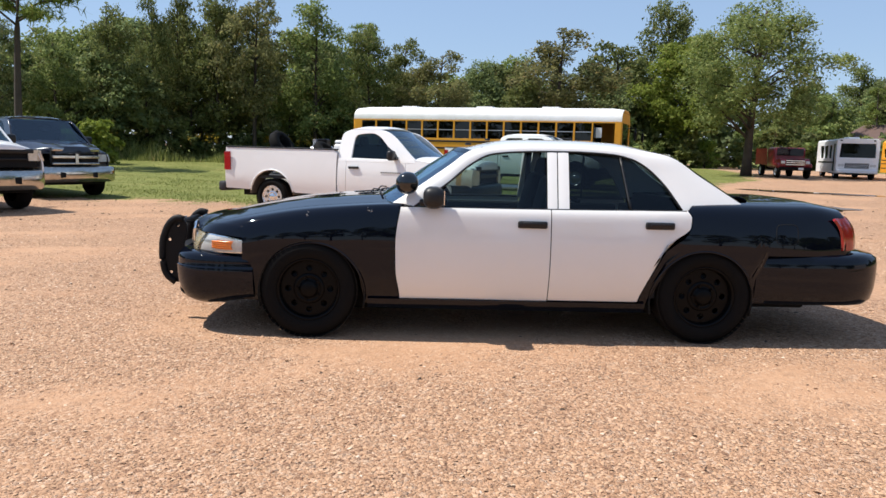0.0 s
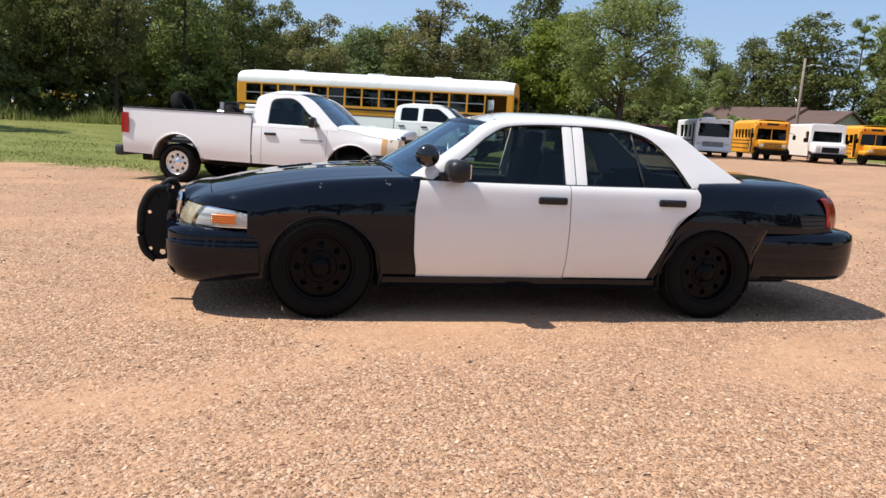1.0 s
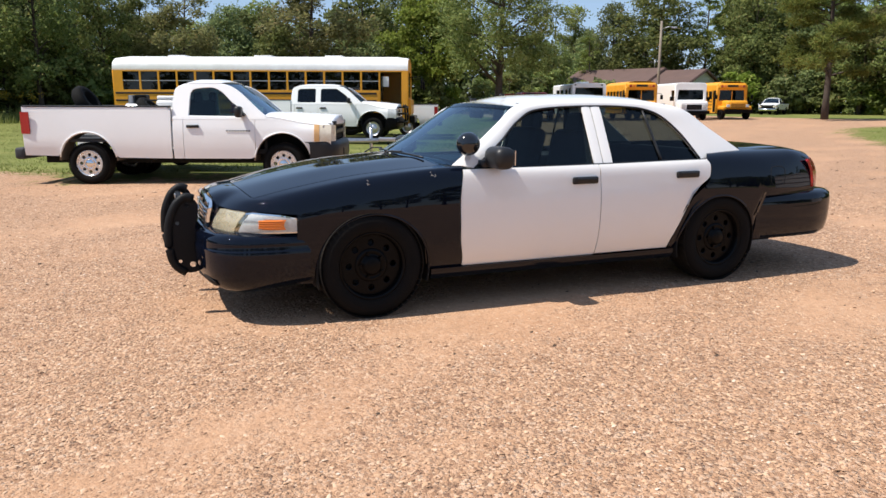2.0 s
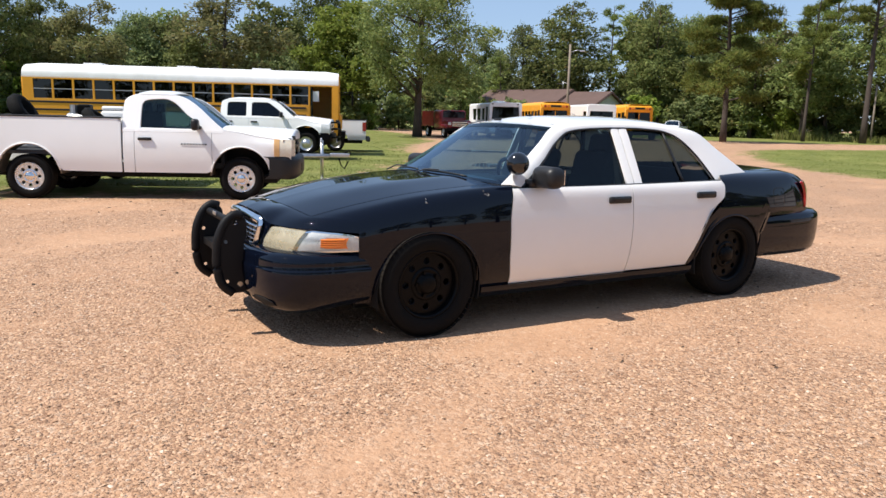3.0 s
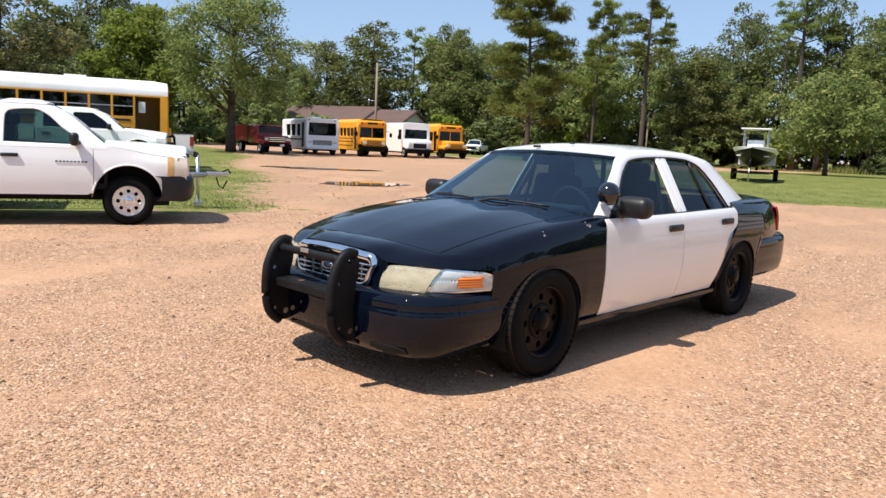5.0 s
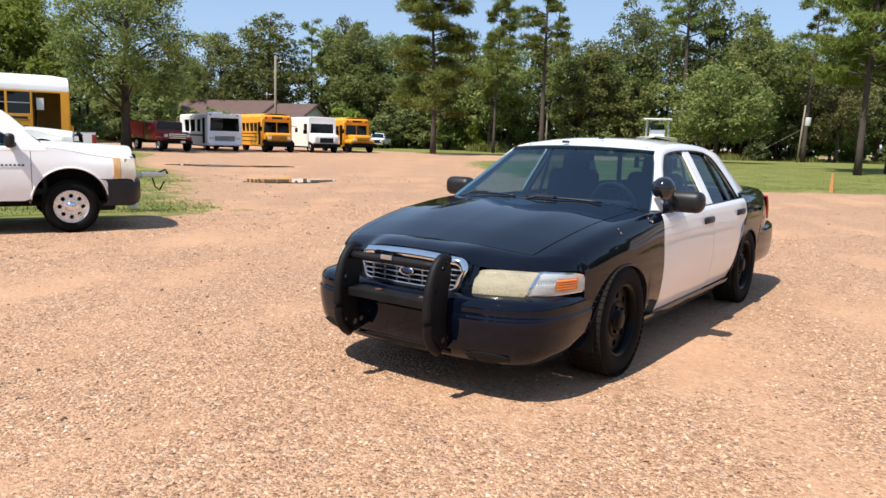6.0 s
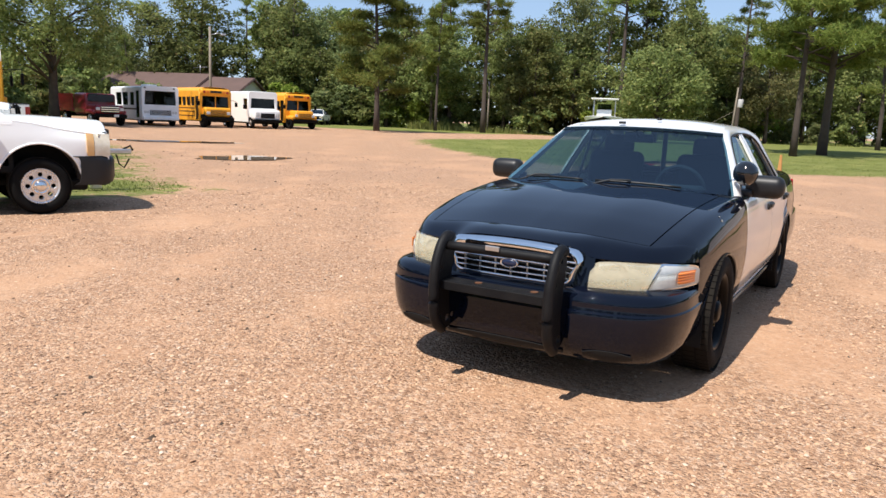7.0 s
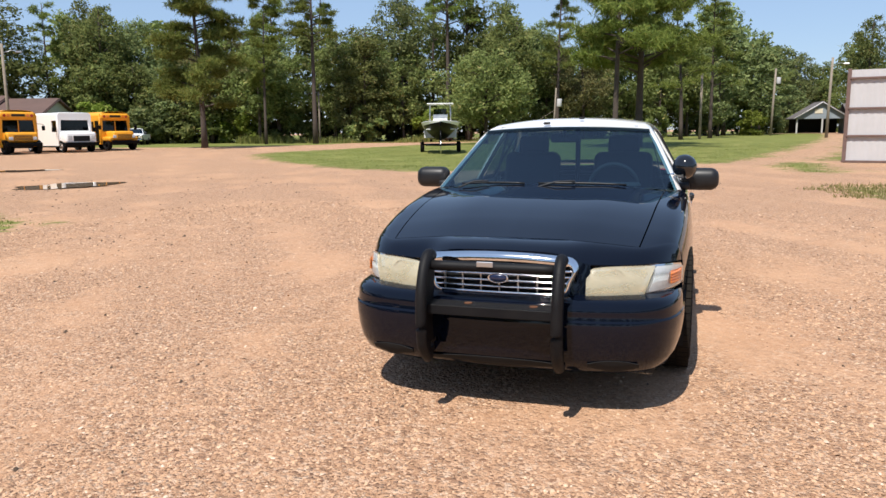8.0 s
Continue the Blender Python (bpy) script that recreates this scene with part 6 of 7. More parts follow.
def red_truck():
    t = thing("wrecker_truck", set_down(22.6, 47.0, -100), "dark red work truck in the shade of a tree", "truck")
    part("cab", box_bm((-.9, 0, 1.25), (1.7, 1.9, 1.3), .18, 4), M_MAROON, t, smooth=True)
    part("windscreen", box_bm((-.03, 0, 1.62), (.06, 1.6, .46), .02), M_DARKGLASS, t)
    part("bonnet", box_bm((.55, 0, .95), (1.25, 1.75, .55), .14, 4), M_MAROON, t, smooth=True)
    g = part("grille", box_bm((1.18, 0, .96), (.05, 1.1, .40), .02), M_STEELBLK, t)
    for k in range(3):
        part("grille_bar", box_bm((1.21, 0, .84 + .12 * k), (.03, 1.08, .05)), M_CHROME, g)
    for sg in (1, -1):
        part("headlight", box_bm((1.18, sg * .72, .98), (.05, .24, .18), .03), M_CLEARL, t)
        part("front_fender", box_bm((.6, sg * .92, .78), (1.1, .22, .3), .1, 3), M_MAROON, t, smooth=True)
        part("bed_rack", box_bm((-3.1, sg * .95, 1.35), (2.6, .06, 1.0), .01), M_REDP, t, "bright red rack side")
        simple_wheel(t, (.62, sg * .88, .42), .42, .25, sg, M_ALU)
        simple_wheel(t, (-3.0, sg * .88, .42), .42, .25, sg, M_ALU)
    part("front_bumper", box_bm((1.28, 0, .58), (.14, 1.95, .2), .04), M_STEELBLK, t)
    part("flat_bed", box_bm((-3.1, 0, .85), (2.8, 1.95, .16), .02), M_REDP, t)
    part("plate", box_bm((1.36, .3, .6), (.02, .3, .14)), M_BUSROOF, t)
    part("chassis", box_bm((-1.2, 0, .6), (4.6, 1, .2)), M_DARK, t)
    return t


coach()
nose_bus(30.5, 45.9, ROWDIR, .55, "yellow short-nosed school bus parked in a row")
step_van()
nose_bus(38.2, 45.4, ROWDIR, 1.15, "yellow long-nosed school bus with open door")
red_truck()
SMALL = copy_dict(WORK, hw=.85, wb=2.9, front=2.2, rear=-2.5, sill=.5, rail=1.05, hood=.98, top=1.6, belt=1.05, cab_back=-.2, cowl=.95, roof_front=.5, roof_back=.1, arch=.40, wheel_r=.33, doors=[(-.08, .92)],
                  windows=[[(0, 1.08), (.02, 1.45), (.1, 1.5), (.45, 1.5), (.6, 1.38), (.78, 1.15), (.8, 1.09), (.6, 1.075)]], bumper=(.40, .58), grille=(.66, .92), lamps=(.7, .9), wheels=M_STEELBLK, bumper_f=M_CHROME)
pickup("pickup_truck", set_down(55.5, 58.5, -150), "small faded white pickup far across the yard", M_RVWHITE, SMALL)
pickup("pickup_truck", set_down(6.8, 33.2, 158), "white pickup parked close behind the bus", M_TRUCKWHITE, copy_dict(CREW))

# ---- foliage ----
def leaf_material(name, dark, light, dry=None):
    m = bpy.data.materials.new(name)
    m.use_nodes = True
    nt = m.node_tree
    N, L = nt.nodes.new, nt.links.new
    b = nt.nodes["Principled BSDF"]
    b.inputs["Roughness"].default_value, b.inputs["Specular IOR Level"].default_value = 0.65, 0.15
    geo, oi = N("ShaderNodeNewGeometry"), N("ShaderNodeObjectInfo")
    r = N("ShaderNodeValToRGB")
    r.color_ramp.elements[0].color, r.color_ramp.elements[1].color = (*dark, 1), (*light, 1)
    r.color_ramp.elements[1].position = 0.9
    if dry:
        e = r.color_ramp.elements.new(1.0)
        e.color = (*dry, 1)
    L(geo.outputs["Random Per Island"], r.inputs[0])
    hs = N("ShaderNodeHueSaturation")
    mr = N("ShaderNodeMapRange")
    mr.inputs[3].default_value, mr.inputs[4].default_value = 0.72, 1.3
    L(oi.outputs["Random"], mr.inputs[0])
    L(mr.outputs[0], hs.inputs["Value"])
    mr2 = N("ShaderNodeMapRange")
    mr2.inputs[3].default_value, mr2.inputs[4].default_value = 0.485, 0.515
    L(oi.outputs["Random"], mr2.inputs[0])
    L(mr2.outputs[0], hs.inputs["Hue"])
    L(r.outputs[0], hs.inputs["Color"])
    L(hs.outputs[0], b.inputs["Base Color"])
    tr, mx = N("ShaderNodeBsdfTranslucent"), N("ShaderNodeMixShader")
    L(hs.outputs[0], tr.inputs["Color"])
    mx.inputs[0].default_value = 0.45
    L(b.outputs[0], mx.inputs[1])
    L(tr.outputs[0], mx.inputs[2])
    L(mx.outputs[0], nt.nodes["Material Output"].inputs["Surface"])
    return m


M_BARK = material("bark", (.075, .055, .042), .95, vary=.6, scale=3, dark=(.03, .024, .02), bump=.8, bscale=18)
M_PINEBARK = material("pine_bark", (.085, .064, .052), .95, vary=.7, scale=2.5, dark=(.045, .035, .03), bump=.9, bscale=14)
M_LEAF = leaf_material("broad_leaves", (.080, .110, .035), (.265, .300, .095), (.28, .22, .08))
M_LEAFY = leaf_material("yellow_green_leaves", (.11, .155, .02), (.27, .325, .06), (.32, .31, .09))
M_LEAFB = leaf_material("grey_green_leaves", (.088, .120, .046), (.275, .31, .122), (.27, .23, .09))
M_RUST = leaf_material("browning_leaves", (.08, .082, .034), (.23, .21, .085), (.25, .17, .075))
M_NEEDLE = leaf_material("pine_needles", (.085, .120, .026), (.27, .31, .075), (.30, .25, .08))
M_LEAFS = leaf_material("light_airy_leaves", (.095, .125, .036), (.27, .30, .10), (.32, .28, .11))
M_WEED = leaf_material("tall_weeds", (.16, .195, .045), (.36, .385, .125), (.46, .38, .17))
M_GOLD = leaf_material("goldenrod", (.24, .14, .02), (.40, .27, .04))
M_BLADE = leaf_material("grass_blades", (.110, .135, .030), (.225, .245, .070), (.36, .31, .15))


def cards(centres, sizes, rng, stretch=1.5, flat=0.0, face=None):
    """Pointed leaves, each turned at random or facing about one way; stretch is length over width."""
    n = len(centres)
    a = rng.normal(size=(n, 3))
    a[:, 2] *= (1 - flat)
    a /= np.linalg.norm(a, axis=1, keepdims=True) + 1e-9
    b = rng.normal(size=(n, 3)) if face is None else np.cross(face, a)
    b -= (b * a).sum(1, keepdims=True) * a
    b /= np.linalg.norm(b, axis=1, keepdims=True) + 1e-9
    c = np.cross(a, b)
    s = np.asarray(sizes)[:, None]
    p = np.stack([centres - a * s * stretch / 2 - b * s * .45, centres - a * s * stretch / 2 + b * s * .45 + c * s * .12, centres + a * s * stretch / 2], 1)
    return p.reshape(-1, 3), np.arange(3 * n).reshape(n, 3)


def mesh_np(name, vs, fs, mat):
    me = bpy.data.meshes.new(name)
    me.vertices.add(len(vs))
    me.vertices.foreach_set("co", np.asarray(vs, np.float32).ravel())
    fs = np.asarray(fs, np.int32)
    k = fs.shape[1]
    me.loops.add(fs.size)
    me.loops.foreach_set("vertex_index", fs.ravel())
    me.polygons.add(len(fs))
    me.polygons.foreach_set("loop_start", np.arange(0, fs.size, k, dtype=np.int32))
    me.polygons.foreach_set("loop_total", np.full(len(fs), k, np.int32))
    me.update(calc_edges=True)
    me.materials.append(mat)
    return me


def limbs(rng, h, r0, n, spread, low, lift=.5):
    """Trunk and limbs as one mesh; gives back the limb tips."""
    vs, fs, tips = [], [], []
    bendx, bendy = rng.normal() * .03 * h, rng.normal() * .03 * h
    trunk = [(bendx * t * t, bendy * t * t, h * t) for t in np.linspace(0, 1, 9)]
    def add(pts, rs, k):
        v, f = tube(pts, rs, k)
        o = len(vs)
        vs.extend(v)
        fs.extend(tuple(o + q for q in g) for g in f)
    add(trunk, [r0 * (1.25 if t == 0 else 1) * (1 - .88 * t) + .015 for t in np.linspace(0, 1, 9)], 9)
    for k in range(n):
        t = low + (1 - low) * (k + rng.rand()) / n * .97
        base = Vector((bendx * t * t, bendy * t * t, h * t))
        a = rng.rand() * 6.283
        ln = spread * (.55 + .6 * rng.rand()) * (1 - .65 * max(0, t - low) / (1 - low + .01))
        up = lift * ln * (.5 + rng.rand())
        tip = base + Vector((math.cos(a) * ln, math.sin(a) * ln, up))
        mid = base.lerp(tip, .5) + Vector((rng.normal() * .1, rng.normal() * .1, .08 * ln))
        add([base, mid, tip], [r0 * .36 * (1 - .6 * t) + .012, r0 * .2 * (1 - .6 * t) + .01, .012], 5)
        tips += [mid, tip]
    return vs, fs, tips


def tree(name, m, label, seed, h, spread, leaves, leaf, mat, low=.25, r0=.2, lift=.5, clump=1.0, bottom=.12, limb_n=22, boughs=70, bark=None):
    rng = np.random.RandomState(seed)
    t = thing(name, m, label, "tree")
    vs, fs, tips = limbs(rng, h * .93, r0, limb_n, spread * .8, low, lift)
    mesh_ob("trunk", vs, fs, bark or M_BARK, t)
    # leafy boughs at limb tips and over an uneven egg-shaped outline
    cs = [np.array(q) for q in tips[1::2]]
    while len(cs) < boughs:
        d = rng.normal(size=3)
        d /= np.linalg.norm(d)
        rr = .42 + .43 * rng.rand() ** .6
        wob = 1 + .22 * math.sin(3 * math.atan2(d[1], d[0]) + seed) + .15 * math.sin(5 * d[2] + seed * 2)
        q = np.array([d[0] * spread * rr * wob, d[1] * spread * rr * wob, h * (bottom + 1) / 2 + d[2] * h * (1 - bottom) / 2 * rr])
        if q[2] > h * bottom:
            cs.append(q)
    cs = np.array(cs)
    rb = clump * spread * (.15 + .17 * rng.rand(len(cs)))
    pick = rng.choice(len(cs), leaves, p=rb ** 2 / (rb ** 2).sum())
    d = rng.normal(size=(leaves, 3))
    d /= np.linalg.norm(d, axis=1, keepdims=True)
    d[:, 2] = np.where((d[:, 2] < -.25) & (rng.rand(leaves) < .7), -d[:, 2], d[:, 2])
    rough = 1 + .3 * np.sin(d[:, 0] * 5 + pick) * np.sin(d[:, 1] * 6 + 2 * pick) + .16 * rng.normal(size=leaves)
    c = cs[pick] + d * (rb[pick] * rough * (.72 + .3 * rng.rand(leaves)))[:, None] * np.array([1, 1, .72])
    c[:, 2] = np.maximum(c[:, 2], .05)
    face = d + np.array([0, 0, .3]) + .55 * rng.normal(size=c.shape)
    v, f = cards(c, leaf * (.55 + .9 * rng.rand(leaves)), rng, 1.5, .25, face)
    ob = new("crown", mesh_np("crown", v, f, mat))
    ob.parent = t
    return t


def pine(name, m, label, seed, h, spread, tufts, low=.4, r0=.22, droop=0.0, boughs=30):
    """A pine: bare trunk, whorls of level boughs, needle tufts at their ends."""
    rng = np.random.RandomState(seed)
    t = thing(name, m, label, "pine tree")
    vs, fs, tips = limbs(rng, h, r0, boughs, spread, low, .22 - droop)
    mesh_ob("trunk", vs, fs, M_PINEBARK, t)
    tips = np.array([tuple(q) for q in tips])
    pick = 2 * rng.randint(0, len(tips) // 2, tufts)
    along = (-.25 + 1.3 * rng.rand(tufts) ** .8)[:, None]
    reach = np.linalg.norm(tips[pick + 1] - tips[pick], axis=1, keepdims=True)
    base = tips[pick] + (tips[pick + 1] - tips[pick]) * along + rng.normal(size=(tufts, 3)) * np.array([.36, .36, .2]) * (.18 * spread * .6 + .25 * reach)
    # each tuft is a burst of thin needles
    k = 7
    c = np.repeat(base, k, 0)
    d = rng.normal(size=(tufts * k, 3)) + np.array([0, 0, .25])
    d /= np.linalg.norm(d, axis=1, keepdims=True)
    ln = (.26 + .26 * rng.rand(tufts * k))[:, None]
    s = np.cross(d, rng.normal(size=d.shape))
    s /= np.linalg.norm(s, axis=1, keepdims=True)
    s *= .06
    v = np.stack([c - s * .5, c + s * .5, c + d * ln], 1).reshape(-1, 3)
    ob = new("crown", mesh_np("crown", v, np.arange(len(v)).reshape(-1, 3), M_NEEDLE))
    ob.parent = t
    return t


def spot(az, dist, eye=(-4.0, 3.5)):
    a = radians(az)
    return eye[0] + dist * math.sin(a), eye[1] + dist * math.cos(a)


# distance of the wood's edge and height of its skyline by direction
EDGE = pchip([(-80, 44), (-40, 50), (-20, 52), (0, 56), (15, 66), (30, 84), (45, 90), (55, 84), (65, 80), (80, 88), (92, 104), (94.5, 120), (96, 138), (101, 142), (110, 120), (130, 80)])
SKYLINE = pchip([(-80, 9), (-40, 8.5), (-29, 8.1), (-23, 7.8), (-18, 9.4), (-14, 10.3), (-9, 9.5), (-5, 8.0), (0, 6.8), (4.5, 6.0), (9.9, 8.2), (13.3, 5.6), (14.6, 7.0), (16.5, 9.5), (19, 8.6), (22, 7.4), (26, 6.0), (32, 5.3), (35.5, 4.5), (38.3, 6.5), (41.6, 7.8), (46, 8.0), (52, 8.2), (58, 8.5), (63.3, 6.6), (67, 8.0), (74, 8.2), (77, 7.2), (80, 5.6), (84, 6.5), (92, 8.4), (95.3, 4.9), (98, 4.1), (100.3, 6.3), (110, 7), (130, 8)])

protos = []
for k in range(9):
    protos.append(tree("tree", Matrix.Translation((0, 0, -200)), "leafy broadleaf tree at the edge of the wood", 20 + k, 10.0, 3.0, 11000, .135, (M_LEAF, M_LEAFB, M_RUST, M_LEAF, M_LEAFB, M_LEAF, M_LEAFB, M_LEAFS, M_LEAFS)[k], low=.2, r0=.17, bottom=.04, boughs=(80, 64, 72, 96, 76, 60, 88, 66, 84)[k]))
lprotos = []
for k in range(3):
    lprotos.append(tree("tree", Matrix.Translation((0, 0, -200)), "leafy broadleaf tree inside the wood", 40 + k, 10.0, 3.2, 4000, .22, (M_LEAF, M_LEAFB, M_LEAFS)[k], low=.2, r0=.17, bottom=.1, boughs=60))
pprotos = []
for k in range(4):
    pprotos.append(pine("pine_tree", Matrix.Translation((0, 0, -200)), "tall pine with bare lower trunk", 50 + k, 15.0, 2.6 + .3 * k, 900, low=(.22, .4, .5, .3)[k], r0=.17))
bprotos = []
for k in range(3):
    bprotos.append(tree("bush", Matrix.Translation((0, 0, -200)), "dense green bush at the edge of the wood", 70 + k, 3.0, 1.9, 1450, .23, (M_LEAF, M_LEAFY, M_LEAFB)[k], low=.1, r0=.05, bottom=-.1, limb_n=9, boughs=26))


def plant(proto, x, y, s, turn, sink=0.15):
    ob = copy_thing(proto, Matrix.Translation((x, y, float(lie(x, y)) - sink * s)) @ Matrix.Rotation(turn, 4, "Z") @ Matrix.Diagonal((s, s, s, 1)))
    return ob


# trees that make the skyline: x, y, height, half width, leaf tint
WEST_TREES = [(-27.5, 43.1, 7.8, 1.9, 3), (-25.6, 44.6, 7.8, 1.7, 1), (-22.9, 46.5, 7.2, 1.8, 3), (-20.5, 49.0, 8.9, 1.9, 3), (-19.0, 52.0, 10.6, 1.3, 0), (-18.0, 53.8, 11.0, 1.3, 0), (-15.0, 53.2, 11.2, 2.3, 3), (-12.3, 52.4, 10.9, 2.3, 2), (-8.5, 55.0, 10.7, 2.7, 0), (-4.8, 57.3, 9.7, 2.2, 0), (-2.5, 60.9, 9.1, 2.1, 3), (0.3, 57.7, 8.2, 2.5, 2), (4.1, 64.7, 8.5, 2.1, 1), (8.0, 68.5, 8.5, 2.5, 0), (10.2, 61.9, 10.4, 3.9, 2), (25.6, 82.4, 16.6, 3.4, 0)]
NORTH_TREES = [(51.0, 89.0, 11.6, 3.0, 0), (51.1, 86.5, 9.9, 2.5, 1), (52.9, 88.9, 9.9, 2.9, 0), (52.0, 80.9, 12.6, 3.3, 1), (54.4, 75.5, 14.9, 5.0, 0), (62.9, 70.2, 14.7, 3.1, 3), (60.7, 67.2, 14.2, 3.5, 0), (65.1, 66.3, 13.2, 3.0, 1), (64.9, 55.0, 10.6, 3.8, 2), (65.0, 48.0, 10.5, 3.6, 0), (68.4, 43.0, 10.9, 2.6, 3), (69.9, 40.5, 11.3, 3.2, 0), (76.8, 38.4, 16.2, 3.6, 1), (78.3, 30.7, 16.1, 4.3, 3)]
EAST_TREES = [(79.8, 27.1, 14.9, 2.9, 0), (78.9, 23.3, 12.4, 3.0, 1), (82.7, 20.7, 10.6, 2.0, 2), (67.4, 39.1, 11.2, 3.6, 3), (74.5, 24.8, 12.4, 3.7, 3), (84.2, 21.5, 10.9, 1.7, 0), (78.4, 17.5, 9.2, 3.0, 2), (89.7, 15.3, 11.2, 3.3, 0), (96.9, 9.6, 10.9, 4.1, 0), (102.7, 4.5, 13.5, 3.2, 3), (119.2, -3.1, 12.7, 3.3, 0), (131.9, -9.2, 12.6, 3.3, 1), (136.8, -14.2, 11.0, 3.4, 0), (104.4, -15.1, 14.4, 3.0, 0), (103.4, -20.9, 13.6, 3.5, 1), (106.4, -28.9, 13.6, 3.3, 0)]


def woods():
    rng = np.random.RandomState(8)
    tints = ((0, 3, 5), (1, 4, 6), (2, 2, 2), (7, 8, 7))
    for x, y, h, hw, tint in WEST_TREES + NORTH_TREES + EAST_TREES:
        p = protos[tints[tint][rng.randint(3)]]
        wide = hw * 1.12 / 3.0
        ob = copy_thing(p, Matrix.Translation((x, y, float(lie(x, y)) - .15)) @ Matrix.Rotation(rng.rand() * 6.28, 4, "Z") @ Matrix.Diagonal((wide, wide, h / 9.1, 1)))
        ob["group"] = "trees at the edge of the wood"
    for row, (step, back, tall) in enumerate(((2.6, -1.0, .58), (2.3, 6.0, .92), (5.0, 14.0, .98))):
        az = -78.0
        while az < 128:
            az += step * (.7 + .6 * rng.rand())
            d = EDGE(az) + back + rng.normal() * 1.5
            if row < 2 and 18 < az < 27 or row == 0 and (30 < az < 44 or 50 < az < 92 and rng.rand() < .6):
                continue
            x, y = spot(az, d)
            h = (d * math.tan(radians(SKYLINE(az))) + 1.2) * tall * (.85 + .3 * rng.rand())
            if row and rng.rand() < (.10 if az < 30 else .28):
                p, s = pprotos[rng.randint(len(pprotos))], h * (1.1 + .25 * rng.rand()) / 15.0
            else:
                p, s = lprotos[rng.randint(3)], h / 10.0
            ob = plant(p, x, y, s * (1.25 if row == 0 else 1), rng.rand() * 6.28)
            ob["group"] = "trees at the edge of the wood"
    az = -78.0
    while az < 126:
        az += 1.7 * (.6 + .8 * rng.rand())
        if 56 < az < 92 and rng.rand() < .45:
            continue
        d = EDGE(az) - 1.5 + rng.normal() * 1.2
        x, y = spot(az, d)
        ob = plant(bprotos[rng.choice(3, p=(.55, .15, .3))], x, y, .7 + .8 * rng.rand(), rng.rand() * 6.28, .05)
        ob["group"] = "bushes at the edge of the wood"
    # bright young shrubs among the weeds
    for x, y, s in ((-17.9, 40.6, .8), (-19.4, 40.2, .6)):
        plant(bprotos[1], x, y, s, x, .05)["group"] = "bushes at the edge of the wood"
    # bushes farther in close the view between the trunks
    az = 12.0
    while az < 126:
        az += 2.1 * (.7 + .6 * rng.rand())
        x, y = spot(az, EDGE(az) + 9 + rng.normal() * 1.5)
        ob = plant(bprotos[rng.choice((0, 2))], x, y, 1.5 + .7 * rng.rand(), rng.rand() * 6.28, .05)
        ob["group"] = "bushes at the edge of the wood"
    # unseen trees added behind the camera, to close the yard and fill reflections
    az = 128.0
    while az < 282:
        az += 6 * (.7 + .6 * rng.rand())
        x, y = spot(az, 58 + rng.normal() * 3)
        ob = plant(lprotos[rng.randint(3)], x, y, .9 + .3 * rng.rand(), rng.rand() * 6.28)
        ob["group"] = "trees at the edge of the wood"


woods()


# single trees that stand out
BIG_TREE = (20.6, 48.7)
tree("shade_tree", Matrix.Translation((*BIG_TREE, float(lie(*BIG_TREE)) - .1)), "large airy shade tree with spreading limbs beside the yard", 3, 11.4, 5.0, 26000, .125, M_LEAFS, low=.22, r0=.30, bottom=.14, limb_n=34, lift=.55, boughs=120, clump=.75)
x, y = 24.2, 71.4
tree("shade_tree", Matrix.Translation((x, y, float(lie(x, y)) - .1)), "dense bright yellow-green tree", 4, 12.4, 4.7, 20000, .22, M_LEAFY, low=.2, r0=.24, bottom=.06, limb_n=40, boughs=110)
PINES = [(51.7, 62, (-5, 3.4), 15.6, 4.6, 8500, .20, .22), (56.4, 76, (-5, 3.4), 16.0, 2.4, 2600, .34, .14), (60.0, 76, (-5, 3.4), 18.5, 3.4, 2200, .52, .25), (70.2, 84, (-5, 3.4), 21, 3.6, 1500, .6, .30),
         (86.0, 52, (-5.4, 5.7), 16, 5.2, 9500, .30, .26), (84.3, 48, (-5.4, 5.7), 15.5, 3.6, 5500, .34, .18), (-28.6, 42, (-.1, .4), 13, 3.2, 1500, .5, .20), (80, 82, (-5.4, 5.7), 17, 3.2, 1500, .4, .22), (91, 84, (-5.4, 5.7), 15, 3.0, 1500, .35, .2), (89, 75, (-5.4, 5.7), 13, 3.0, 1300, .35, .18)]
for k, (az, d, eye, h, spread, tufts, low, r0) in enumerate(PINES):
    x, y = spot(az, d, eye)
    pine("pine_tree", Matrix.Translation((x, y, float(lie(x, y)) - .1)), "tall pine with bare lower trunk on grass", 100 + k, h, spread, tufts, low, r0, .04, 24 + tufts // 250)
x, y = spot(72.5, 62, (-5, 3.4))
tree("shade_tree", Matrix.Translation((x, y, float(lie(x, y)) - .1)), "spreading green tree on the grass", 9, 7.2, 4.2, 9500, .18, M_LEAFS, low=.2, r0=.16, bottom=.1, limb_n=30, boughs=90)

for ob in protos + lprotos + pprotos + bprotos:
    for q in ob.children_recursive:
        bpy.data.objects.remove(q)
    bpy.data.objects.remove(ob)


